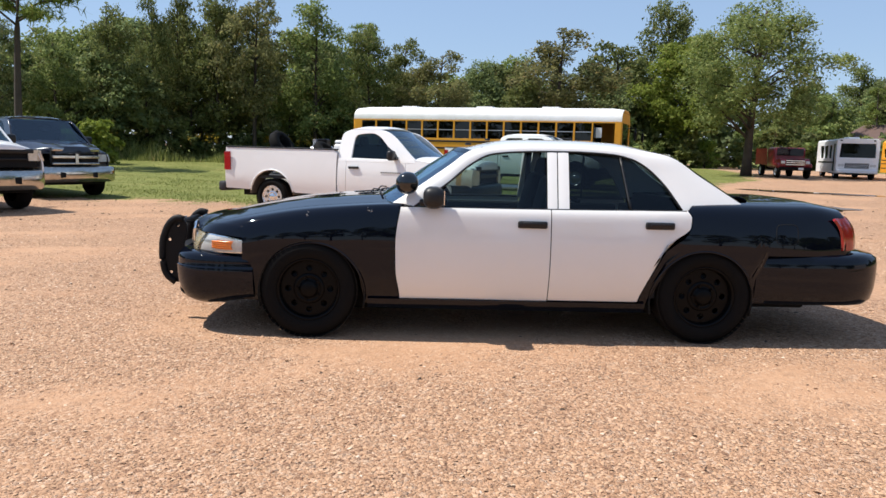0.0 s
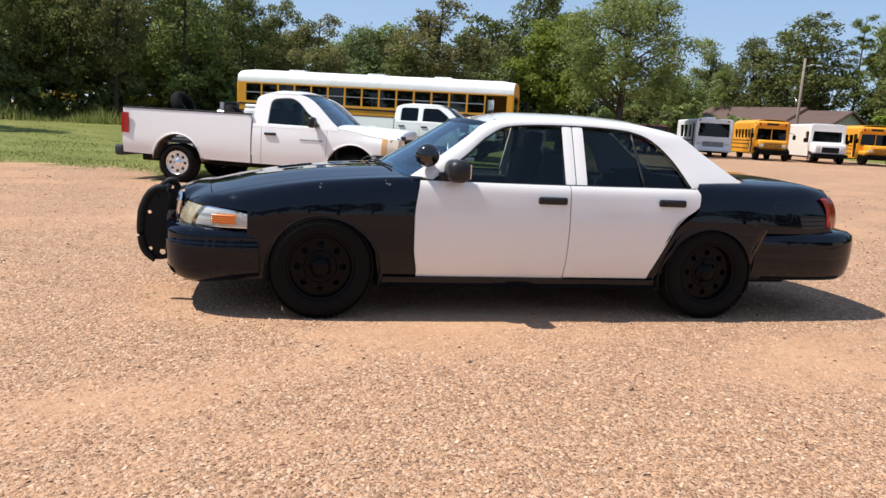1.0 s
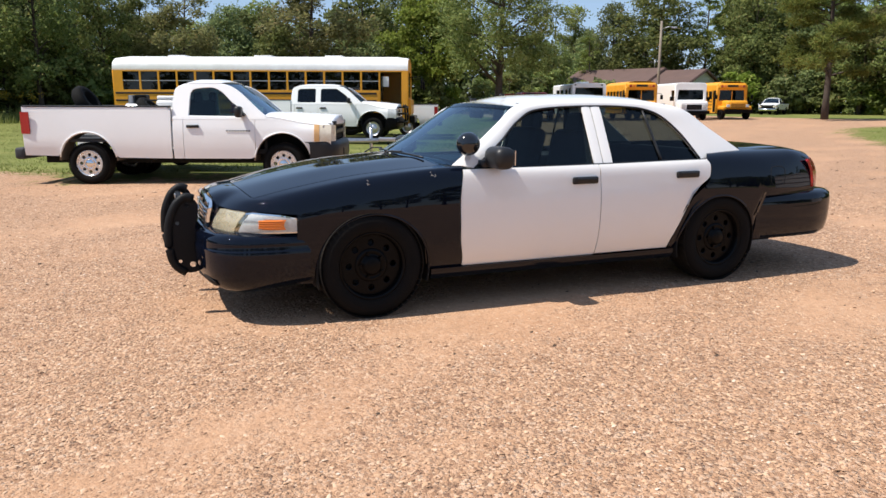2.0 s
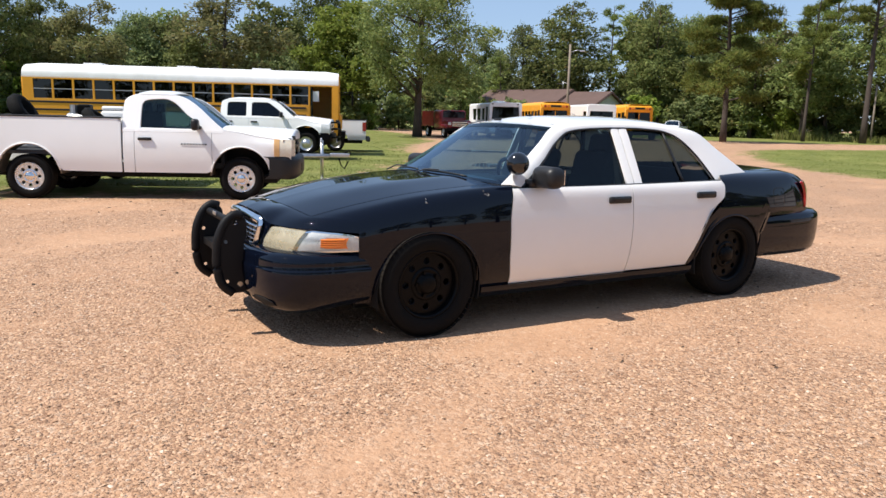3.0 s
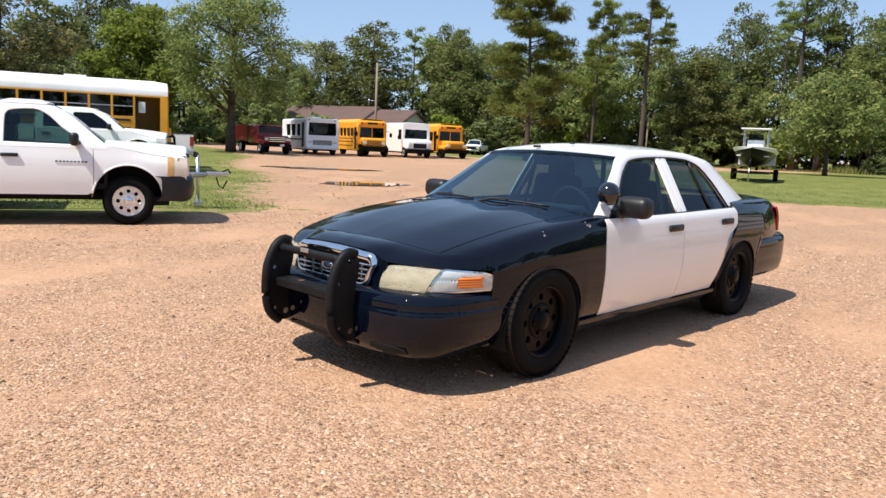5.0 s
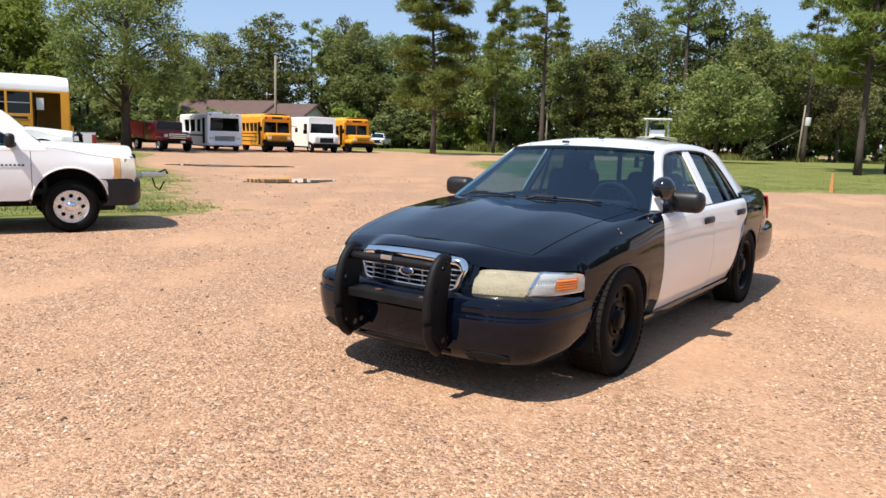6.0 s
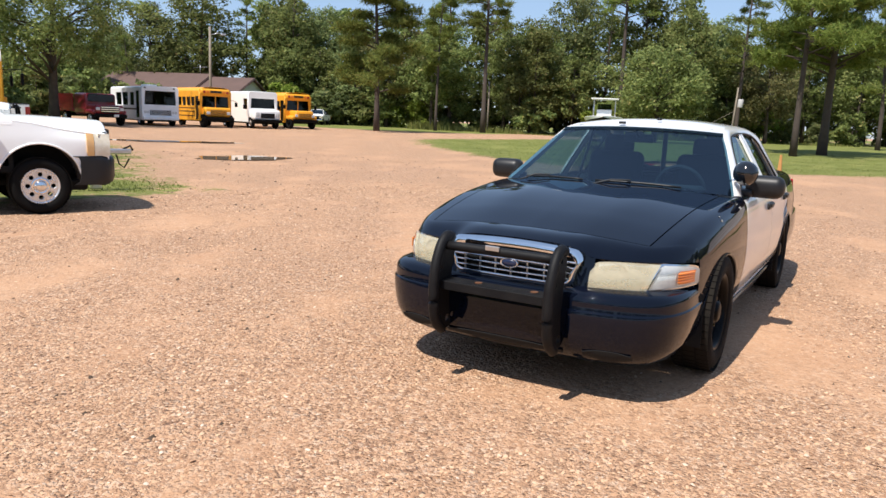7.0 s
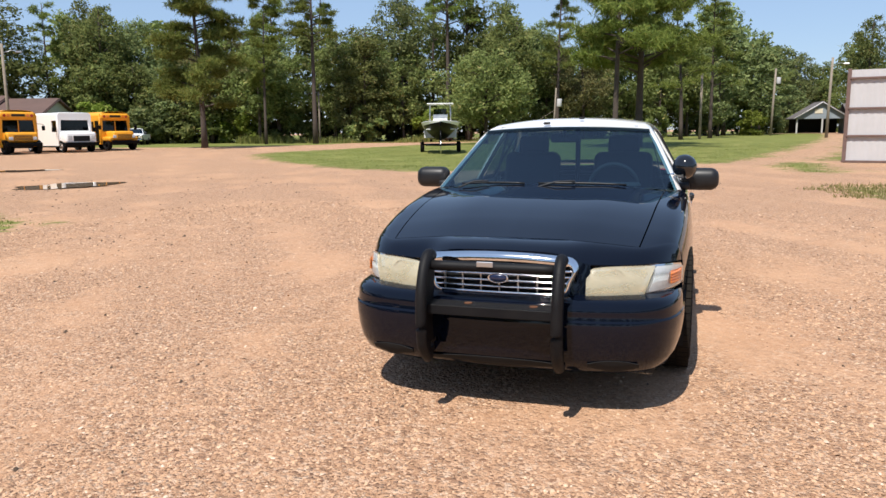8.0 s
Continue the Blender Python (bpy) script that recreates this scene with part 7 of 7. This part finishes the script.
# ---- tall weeds before the wood, grass on the lawns, loose stones ----
def blades(name, label, px, py, hts, mat, rng, width=.02, lean=.35, kind_parts=3):
    n = len(px)
    z = lie(px, py)
    a = rng.rand(n) * 6.283
    dx, dy = np.cos(a), np.sin(a)
    ln = hts * lean * (rng.rand(n) * 1.4 - .2)
    b = rng.rand(n) * 6.283
    w = width * (.6 + .8 * rng.rand(n))
    wx, wy = np.cos(b) * w / 2, np.sin(b) * w / 2
    base = np.stack([px, py, z], 1)
    v = np.stack([base + np.stack([wx, wy, 0 * wx], 1), base - np.stack([wx, wy, 0 * wx], 1), base + np.stack([dx * ln, dy * ln, hts], 1)], 1).reshape(-1, 3)
    ob = new(name, mesh_np(name, v, np.arange(len(v)).reshape(-1, 3), mat))
    return tagged(ob, label, "grass", kind="stuff")


def weeds():
    rng = np.random.RandomState(31)
    n = 26000
    az = -62 + 78 * rng.rand(n)
    d = np.array([EDGE(q) for q in az]) - 2 - 6.5 * rng.rand(n) ** 1.5
    px, py = -4 + d * np.sin(np.radians(az)), 3.5 + d * np.cos(np.radians(az))
    lump = .6 + .4 * wave(px, py, .9, 41)
    blades("tall_weeds", "tall yellow-green weeds along the wood", px, py, (.45 + .95 * rng.rand(n)) * np.clip(lump * 1.25 - .25, .12, 1.15), M_WEED, rng, .075, .55)
    m = rng.rand(n) < .06
    k = m & (wave(px, py, .5, 43) > .25)
    gx, gy = px[k], py[k]
    c = np.repeat(np.stack([gx, gy, lie(gx, gy) + 1.3 + .4 * rng.rand(len(gx))], 1), 8, 0)
    c = c + rng.normal(size=c.shape) * .10
    v, f = cards(c, np.full(len(c), .09), rng)
    tagged(new("goldenrod", mesh_np("goldenrod", v, f, M_GOLD)), "yellow goldenrod heads among the weeds", "flowers", kind="stuff")
    # weeds under the pines on the far side
    n = 7000
    az = 54 + 32 * rng.rand(n)
    d = np.array([EDGE(q) for q in az]) - 1 - 4 * rng.rand(n)
    px, py = -4 + d * np.sin(np.radians(az)), 3.5 + d * np.cos(np.radians(az))
    blades("tall_weeds", "green undergrowth below the pines", px, py, (.4 + .9 * rng.rand(n)) * np.clip(.5 + .6 * wave(px, py, .4, 47), .1, 1.2), M_WEED, rng, .10, .3)


def lawns():
    rng = np.random.RandomState(32)
    n = 330000
    r = 14 + 46 * rng.rand(n) ** 1.4
    a = np.radians(-50 + 155 * rng.rand(n))
    px, py = -4 + r * np.sin(a), 3.5 + r * np.cos(a)
    g = grass_at(px, py)
    tufty = wave(px, py, 1.3, 51)
    keep = (g > -.15 + .5 * rng.rand(n)) & (g < 40) & (rng.rand(n) < .36 + .35 * tufty)
    px, py, tufty, g = px[keep], py[keep], tufty[keep], g[keep]
    h = (.03 + .05 * rng.rand(len(px))) * (1 + .5 * np.clip(tufty, -.5, 1))
    blades("lawn_grass", "mown green grass with dry patches", px, py, h * .6, M_BLADE, rng, .022, .9)
    n = 4500
    px, py = 7.5 + 9 * rng.rand(n), .2 + 3.6 * rng.rand(n)
    k = poly_dist(px, py, VERGE) + .3 * wave(px, py, 3, 13) > .1
    px, py = px[k], py[k]
    blades("verge_grass", "dry yellow-green grass strip on the yard", px, py, .03 + .09 * rng.rand(len(px)), leaf_material("dry_grass", (.14, .125, .042), (.27, .225, .09), (.40, .32, .18)), rng, .025, .8)


weeds()
lawns()


def stone_material():
    m = bpy.data.materials.new("pebbles")
    m.use_nodes = True
    nt = m.node_tree
    b = nt.nodes["Principled BSDF"]
    geo, r = nt.nodes.new("ShaderNodeNewGeometry"), nt.nodes.new("ShaderNodeValToRGB")
    stops = [(0, (0.204, 0.103, 0.059)), (.10, (0.356, 0.197, 0.109)), (.5, (0.479, 0.284, 0.165)), (.85, (0.541, 0.340, 0.207)), (.97, (0.586, 0.399, 0.263)), (1, (0.633, 0.492, 0.382))]
    r.color_ramp.elements.remove(r.color_ramp.elements[1])
    for i, (p, c) in enumerate(stops):
        e = r.color_ramp.elements[0] if i == 0 else r.color_ramp.elements.new(p)
        e.position, e.color = p, (*c, 1)
    nt.links.new(geo.outputs["Random Per Island"], r.inputs[0])
    nt.links.new(r.outputs[0], b.inputs["Base Color"])
    b.inputs["Roughness"].default_value = .8
    return m


def gravel():
    rng = np.random.RandomState(33)
    n = 420000
    px, py = -9 + 17 * rng.rand(n), 1.3 + 13.8 * rng.rand(n)
    dist = np.min([np.hypot(px - ex, py - ey) for ex, ey in ((-.1, .4), (-1.7, .95), (-3.2, 1.5), (-4.1, 2.2), (-4.9, 3.4), (-5.3, 4.5), (-5.4, 5.7))], 0)
    loose = 1.5 * loose_at(px, py) - .28
    keep = (grass_at(px, py) < .3) & (rng.rand(n) < np.clip(loose, .05, 1) * np.clip(1.75 - dist / 3.4, .16, 1)) & (dist > 1.1)
    px, py, dist = px[keep], py[keep], dist[keep]
    n = len(px)
    rad = (.0046 + .0062 * rng.rand(n) ** 2.2) * (1 + np.maximum(dist - 1.5, 0) * .06)
    # a flattened pebble: six corners round a worn top
    k = np.arange(6) * 1.0472
    pebble = np.concatenate([np.stack([np.cos(k), np.sin(k), 0 * k], 1), [(.1, .05, .72)]])
    faces = np.array([(j, (j + 1) % 6, 6) for j in range(6)])
    a = rng.rand(n) * 6.283
    ca, sa = np.cos(a), np.sin(a)
    o = pebble[None] * (1 + .22 * rng.normal(size=(n, 7, 1)).clip(-1.6, 1.6)) * np.array([1.25, .9, .85])
    vx = (o[..., 0] * ca[:, None] - o[..., 1] * sa[:, None]) * rad[:, None] + px[:, None]
    vy = (o[..., 0] * sa[:, None] + o[..., 1] * ca[:, None]) * rad[:, None] + py[:, None]
    tilt = rng.normal(size=(n, 2)) * .22
    vz = o[..., 2] * rad[:, None] + (vx - px[:, None]) * tilt[:, :1] + (vy - py[:, None]) * tilt[:, 1:] + (lie(px, py) + rad * .12)[:, None]
    v = np.stack([vx, vy, vz], -1).reshape(-1, 3)
    f = (faces[None] + 7 * np.arange(n)[:, None, None]).reshape(-1, 3)
    me = mesh_np("loose_gravel", v, f, stone_material())
    me.polygons.foreach_set("use_smooth", [True] * len(me.polygons))
    ob = new("loose_gravel", me)
    tagged(ob, "loose tan and pale gravel stones", "gravel", kind="stuff")
    octa = np.array([(1, 0, 0), (-.5, .87, 0), (-.5, -.87, 0), (.3, .2, .75), (-.25, -.1, .65)])
    faces = np.array([(0, 1, 3), (1, 4, 3), (1, 2, 4), (2, 0, 4), (0, 3, 4)])
    # scattered darker clods and bark bits
    n = 2600
    px, py = -16 + 32 * rng.rand(n), 1.8 + 24 * rng.rand(n) ** .8
    keep = grass_at(px, py) < .2
    px, py = px[keep], py[keep]
    n = len(px)
    rad = (.005 + .011 * rng.rand(n) ** 3) * (1 + .05 * np.hypot(px + 2, py - 3))
    o = octa[None] * (1 + .4 * rng.normal(size=(n, 5, 1)).clip(-1.4, 1.4)) * np.array([1.4, .9, .9])
    v = np.stack([o[..., 0] * rad[:, None] + px[:, None], o[..., 1] * rad[:, None] + py[:, None], o[..., 2] * rad[:, None] + lie(px, py)[:, None]], -1).reshape(-1, 3)
    f = (faces[None] + 5 * np.arange(n)[:, None, None]).reshape(-1, 3)
    tagged(new("dark_clods", mesh_np("dark_clods", v, f, material("dark_clod", (.07, .045, .03), .95))), "small dark clods and bark bits on the gravel", "gravel", kind="stuff")


gravel()

# ---- buildings, poles, boat and small things round the yard ----
M_ROOFBR = material("brown_roof_metal", (.115, .068, .055), .6, vary=.35, scale=.8, dark=(.07, .045, .04))
M_SIDING = material("pale_siding", (.50, .53, .50), .7, vary=.3, scale=1.2, dark=(.36, .38, .36))
M_BLUESIDING = material("grey_blue_siding", (0.259, 0.295, 0.331), .7, vary=.3, scale=1.2)
M_SHINGLE = material("grey_shingle", (.13, .115, .11), .9, vary=.4, scale=2)
M_WOODPOLE = material("weathered_wood", (.27, .225, .175), .9, vary=.5, scale=2.2, dark=(.14, .115, .09), bump=.5, bscale=25)
M_STAKE = material("orange_stake_wood", (.50, .24, .08), .8, vary=.4, scale=6)
M_SHEET = material("white_metal_sheet", (.50, .485, .485), .55, vary=.4, scale=.9, dark=(.40, .38, .37))
M_BROWNSTEEL = material("rusty_brown_steel", (.16, .10, .085), .7, vary=.5, scale=4, dark=(.09, .06, .05))
M_HULL = material("boat_gelcoat", (.82, .82, .80), .4, coat=.3, vary=.2, scale=2, dark=(.52, .52, .48))
M_WATER = material("muddy_water", (.24, .165, .105), .015, spec=.6)


def gable(t, x0, x1, hw, eave, ridge, wall, roof, over=.4):
    bm = bmesh.new()
    for x in (x0, x1):
        for y, z in ((-hw, 0), (hw, 0), (hw, eave), (0, ridge), (-hw, eave)):
            bm.verts.new((x, y, z))
    v = list(bm.verts)
    for f in ((4, 3, 2, 1, 0), (5, 6, 7, 8, 9), (0, 1, 6, 5), (1, 2, 7, 6), (4, 0, 5, 9)):
        bm.faces.new([v[k] for k in f])
    w = part("walls", bm, wall, t)
    sl = (ridge - eave) / hw
    for sg in (1, -1):
        vs, fs = grid(lambda a, b: (x0 - over + (x1 - x0 + 2 * over) * a, sg * (hw + over) * b, ridge + .06 - sl * (hw + over) * b), 24, 6)
        r = mesh_ob("roof_slope", vs, fs if sg > 0 else [tuple(reversed(f)) for f in fs], roof, t, thick=.10, smooth=False)
        for k in range(int((x1 - x0) / .6)):
            xk = x0 + .6 * k
            bar("roof_seam", [(xk, sg * .05, ridge + .07), (xk, sg * (hw + over), ridge + .07 - sl * (hw + over))], .022, roof, r, n=4)
    for x, s in ((x1 + over, 1), (x0 - over, -1)):
        for sg in (1, -1):
            bar("bargeboard", [(x, 0, ridge), (x, sg * (hw + over), ridge - sl * (hw + over))], .09, roof, t, n=4)
    return w


def workshop():
    t = thing("workshop_building", set_down(47.0, 80.5, math.degrees(math.atan2(-15, 5.2))), "low building with brown metal roof and pale gable", "building")
    gable(t, 0, 11.2, 4.4, 2.7, 4.75, M_SIDING, M_ROOFBR)
    gable(t, 11.25, 16.2, 4.2, 2.6, 4.45, M_SIDING, M_ROOFBR)
    for x in (2, 5, 8.2):
        wi = part("window", box_bm((x, -4.42, 1.6), (1.1, .08, 1.0), .02), M_DARKGLASS, t)
        part("window_frame", box_bm((x, -4.40, 1.6), (1.3, .06, 1.2)), M_SHEET, wi)
    part("door", box_bm((13.5, -4.24, 1.1), (1.0, .08, 2.1), .02), M_SHEET, t)
    bar("aerial_mast", [(10.2, 0, 4.7), (10.2, 0, 5.8)], .03, M_ALU, t, n=6)
    bar("aerial_boom", [(9.2, .2, 5.5), (11.2, -.2, 5.6)], .02, M_ALU, t, n=6)
    return t


def carport_house():
    t = thing("carport_house", set_down(113.5, -11.3, 186) @ Matrix.Diagonal((.82, .82, .82, 1)), "grey-blue house with double carport and shingle roof", "house")
    T = t
    # gable faces the yard
    for y, hw, z0, z1, x0, x1 in ((0, 4.0, 2.9, 5.4, -6, 0),):
        bm = bmesh.new()
        for x in (x0, x1):
            for yy, z in ((-hw, z0 - .3), (hw, z0 - .3), (hw, z0), (0, z1), (-hw, z0)):
                bm.verts.new((x, yy, z))
        v = list(bm.verts)
        for f in ((4, 3, 2, 1, 0), (5, 6, 7, 8, 9), (0, 1, 6, 5), (1, 2, 7, 6), (4, 0, 5, 9)):
            bm.faces.new([v[k] for k in f])
        part("upper_wall", bm, M_BLUESIDING, T)
        for sg in (1, -1):
            vs, fs = grid(lambda a, b: (x0 - .4 + (x1 - x0 + .9) * a, sg * (hw + .5) * b, z1 + .08 - (z1 - z0) / hw * (hw + .5) * b), 6, 6)
            mesh_ob("roof_slope", vs, fs, M_SHINGLE, T, thick=.12)
            bar("white_verge", [(x1 + .46, 0, z1 + .02), (x1 + .46, sg * (hw + .5), z1 + .02 - (z1 - z0) / hw * (hw + .5))], .10, M_SHEET, T, n=4)
    part("gable_window", box_bm((.02, -.5, 3.9), (.08, 1.3, .8), .02), M_CLOUDY, T)
    # cavity black on this wall puts the carport's shade into its colour
    part("back_wall", box_bm((-5.8, 0, 1.4), (.2, 8, 2.6)), M_DARK, T)
    for y in (-3.9, 0.2, 3.9):
        part("post", box_bm((-.15, y, 1.35), (.25, .25, 2.6), .02), M_SHEET, T)
    part("side_wing", box_bm((-3, 6.6, 1.6), (5, 4.6, 3.2), .03), M_BLUESIDING, T)
    mesh_ob("wing_roof", *grid(lambda a, b: (-6.2 + 6.6 * a, 4.0 + 5.2 * b, 3.1 + 2.0 * (1 - abs(2 * a - 1))), 10, 4), M_SHINGLE, T, thick=.12)
    part("wing_window", box_bm((-.48, 6.6, 1.7), (.08, 1.2, 1.1), .02), M_DARKGLASS, T)
    return t


def pole(name, az, d, eye, h, r, label, lean=0.0, arm=False, box=False, lamp=False, guy=False):
    x, y = spot(az, d, eye)
    t = thing(name, Matrix.Translation((x, y, float(lie(x, y)) - .2)) @ Matrix.Rotation(radians(-az), 4, "Z") @ Matrix.Rotation(radians(lean), 4, "Y"), label, "pole")
    bar("shaft", [(0, 0, 0), (0, 0, h * .5), (0, 0, h + .2)], [r, r * .85, r * .7], M_WOODPOLE, t, n=10)
    if arm:
        part("crossarm", box_bm((0, -.15, h - .25), (1.9, .1, .12), .01), M_WOODPOLE, t)
        for k in (-.85, -.4, .4, .85):
            part("insulator", cyl_bm((k, -.15, h - .12), .05, .14, "Z", 10), M_GREY, t)
    if box:
        part("transformer", cyl_bm((.42, -.1, h - 1.3), .26, .8, "Z", 18, bevel=.04), M_SHEET, t, "pale grey transformer can", smooth=True)
    if lamp:
        bar("lamp_arm", [(0, 0, h - .6), (.7, -.1, h - .35), (1.1, -.1, h - .4)], .03, M_ALU, t, n=6)
        part("lamp_head", box_bm((1.25, -.1, h - .45), (.5, .22, .14), .04), M_ALU, t)
    if guy:
        bar("guy_wire", [(0, 0, h * .62), (-4.6, 0, .2)], .016, M_WOODPOLE, t, n=4)
    return t


workshop()
carport_house()
E5, E8 = (-5.0, 3.4), (-5.4, 5.7)
pole("utility_pole", 39.95, 78.3, E5, 9.0, .16, "weathered wooden utility pole by the workshop", lamp=True)
pole("utility_pole", 79.7, 79, E8, 5.4, .10, "wooden utility pole with transformer and guy wire", lean=3.0, box=True, guy=True)
pole("fence_post", 90.3, 78, E8, 6.4, .15, "bare wooden pole on the lawn")
pole("fence_post", 88.9, 95, E8, 4.4, .14, "short wooden pole at the wood's edge")
pole("utility_pole", 95.0, 105, E8, 8.4, .17, "wooden utility pole with transformer near the house", lean=1.5, box=True)
pole("utility_pole", 98.5, 85, E8, 7.9, .16, "wooden utility pole with street lamp arm", lean=.8, lamp=True)
pole("fence_post", 62.0, 78, E8, 5.2, .10, "thin wooden pole among the pines")

# marker stake on the lawn
st = thing("marker_stake", Matrix.Translation((24.4, 8.75, float(lie(24.4, 8.75)) - .05)), "short orange wooden marker stake in the grass", "stake")
bm = box_bm((0, 0, .36), (.16, .16, .72), .012)
for v in bm.verts:
    if v.co.z > .6:
        v.co.x *= .45
        v.co.y *= .45
part("post", bm, M_STAKE, st)


def metal_wall():
    ax, ay = 27.4, .1
    t = thing("metal_wall", Matrix.Translation((ax, ay, float(lie(ax, ay)))) @ Matrix.Rotation(math.atan2(-.988, -.156), 4, "Z") @ Matrix.Rotation(radians(.1), 4, "Y"), "tall wall of white metal sheets on brown steel rails", "wall")
    H, Wd = 3.58, 9.0
    for k in range(9):
        vs, fs = grid(lambda a, b: (k * 1.0 + 1.0 * a, .0 + .006 * math.sin(a * math.pi * 8), .08 + (H - .1) * b), 32, 1)
        mesh_ob("sheet", vs, [tuple(reversed(f)) for f in fs], M_SHEET, t, thick=.012, smooth=False)
    for z in (.05, H * .29, H * .585, H * .905):
        part("rail", box_bm((Wd / 2, -.06, z), (Wd, .10, .075), .01), M_BROWNSTEEL, t)
    for x in (-.02, 3.0, 6.0, 9.0):
        part("post", box_bm((x, .0 if x < 0 else .1, H / 2), (.14, .16, H + .05), .01), M_BROWNSTEEL, t)
    return t


metal_wall()


def boat():
    bx, by = 36.2, 19.9
    t = thing("fishing_boat", set_down(bx, by, 199), "white open fishing boat with console and T-top on a trailer", "boat")
    z0 = .75
    def hull(a, b):
        x = -2.6 + 5.4 * a
        w = 1.12 * (1 - max(0, (a - .55) / .45) ** 2.2)
        th = -math.pi / 2 + math.pi * b
        y = w * math.sin(th)
        keel = z0 + .75 * max(0, (a - .6) / .4) ** 2
        top = z0 + .85 + .25 * a
        k = abs(math.sin(th))
        return (x, y, keel + (top - keel) * k ** 1.8)
    vs, fs = grid(hull, 24, 20)
    # lower strips coloured black, to kill green light bounced from the lawn
    dark = [f for f in fs if 3 <= f[0] % 21 <= 16]
    light = [f for f in fs if not 3 <= f[0] % 21 <= 16]
    mesh_ob("hull", vs, light, M_HULL, t, "off-white hull side", thick=.04)
    mesh_ob("hull_bottom", vs, dark, M_STEELBLK, t, "hull bottom darkened against light off the grass", thick=.04)
    part("deck", box_bm((-.3, 0, z0 + .62), (4.0, 1.6, .05), .02), M_HULL, t)
    part("transom", box_bm((-2.6, 0, z0 + .5), (.08, 2.0, .8), .02), M_HULL, t)
    part("console", box_bm((-.2, 0, z0 + 1.05), (.7, .85, .9), .06, 3), M_HULL, t, smooth=True)
    part("console_screen", box_bm((.12, 0, z0 + 1.62), (.04, .75, .35), .01), M_DARKGLASS, t)
    part("seat_box", box_bm((-1.0, 0, z0 + .9), (.5, .9, .55), .05), M_HULL, t)
    for sx in (-.75, .3):
        for sy in (-.62, .62):
            bar("top_leg", [(sx, sy, z0 + .65), (sx, sy * .96, z0 + 2.05)], .03, M_ALU, t, n=8)
    part("top_canopy", box_bm((-.25, 0, z0 + 2.08), (1.7, 1.55, .06), .025, 3), M_HULL, t, "pale T-top canopy", smooth=True)
    eng = part("outboard", box_bm((-2.85, 0, z0 + 1.0), (.4, .42, .55), .1, 3), M_STEELBLK, t, smooth=True)
    part("outboard_leg", box_bm((-2.8, 0, z0 + .3), (.2, .14, 1.0), .04), M_STEELBLK, eng)
    tr = thing("boat_trailer", set_down(bx, by, 199), "black steel boat trailer on the grass", "trailer")
    for sy in (-.55, .55):
        part("bunk", box_bm((-.6, sy, z0 - .02), (3.4, .14, .12), .02), M_STEELBLK, tr)
        bar("rail", [(-2.4, sy * 1.5, .48), (1.2, sy * 1.5, .48), (3.4, 0, .5)], .05, M_STEELBLK, tr, n=6)
        simple_wheel(tr, (-1.0, sy * 2.0, .33), .33, .22, 1 if sy > 0 else -1, M_ALU)
        part("mudguard", box_bm((-1.0, sy * 2.0, .74), (.95, .28, .04), .015), M_STEELBLK, tr)
        simple_wheel(tr, (-1.8, sy * 2.0, .33), .33, .22, 1 if sy > 0 else -1, M_ALU)
    part("crossbeam", box_bm((-1.0, 0, .48), (.1, 2.1, .1)), M_STEELBLK, tr)
    part("crossbeam", box_bm((1.2, 0, .48), (.1, 1.7, .1)), M_STEELBLK, tr)
    bar("winch_post", [(3.0, 0, .5), (2.9, 0, 1.3)], .05, M_STEELBLK, tr, n=6)
    bar("jack", [(3.2, 0, .75), (3.2, 0, .05)], .035, M_ALU, tr, n=6)
    return t


boat()


def puddles():
    rng = np.random.RandomState(4)
    for k, (cx, cy, a, b) in enumerate(PUDDLES):
        n = 40
        pts = []
        for i in range(n):
            th = 2 * math.pi * i / n
            rr = 1 + .22 * math.sin(2 * th + k) + .12 * math.sin(5 * th + 2 * k) + .06 * rng.normal()
            u, v = a * rr * math.cos(th), b * rr * math.sin(th)
            pts.append((cx + .75 * u + .66 * v, cy - .66 * u + .75 * v))
        z = float(lie(cx, cy)) + .066
        vs = [(x, y, z) for x, y in pts] + [(cx, cy, z)]
        ob = mesh_ob("puddle", vs, [(i, (i + 1) % n, n) for i in range(n)], M_WATER, smooth=False)
        tagged(ob, "shallow muddy puddle in the clay", "puddle", kind="structure")


puddles()
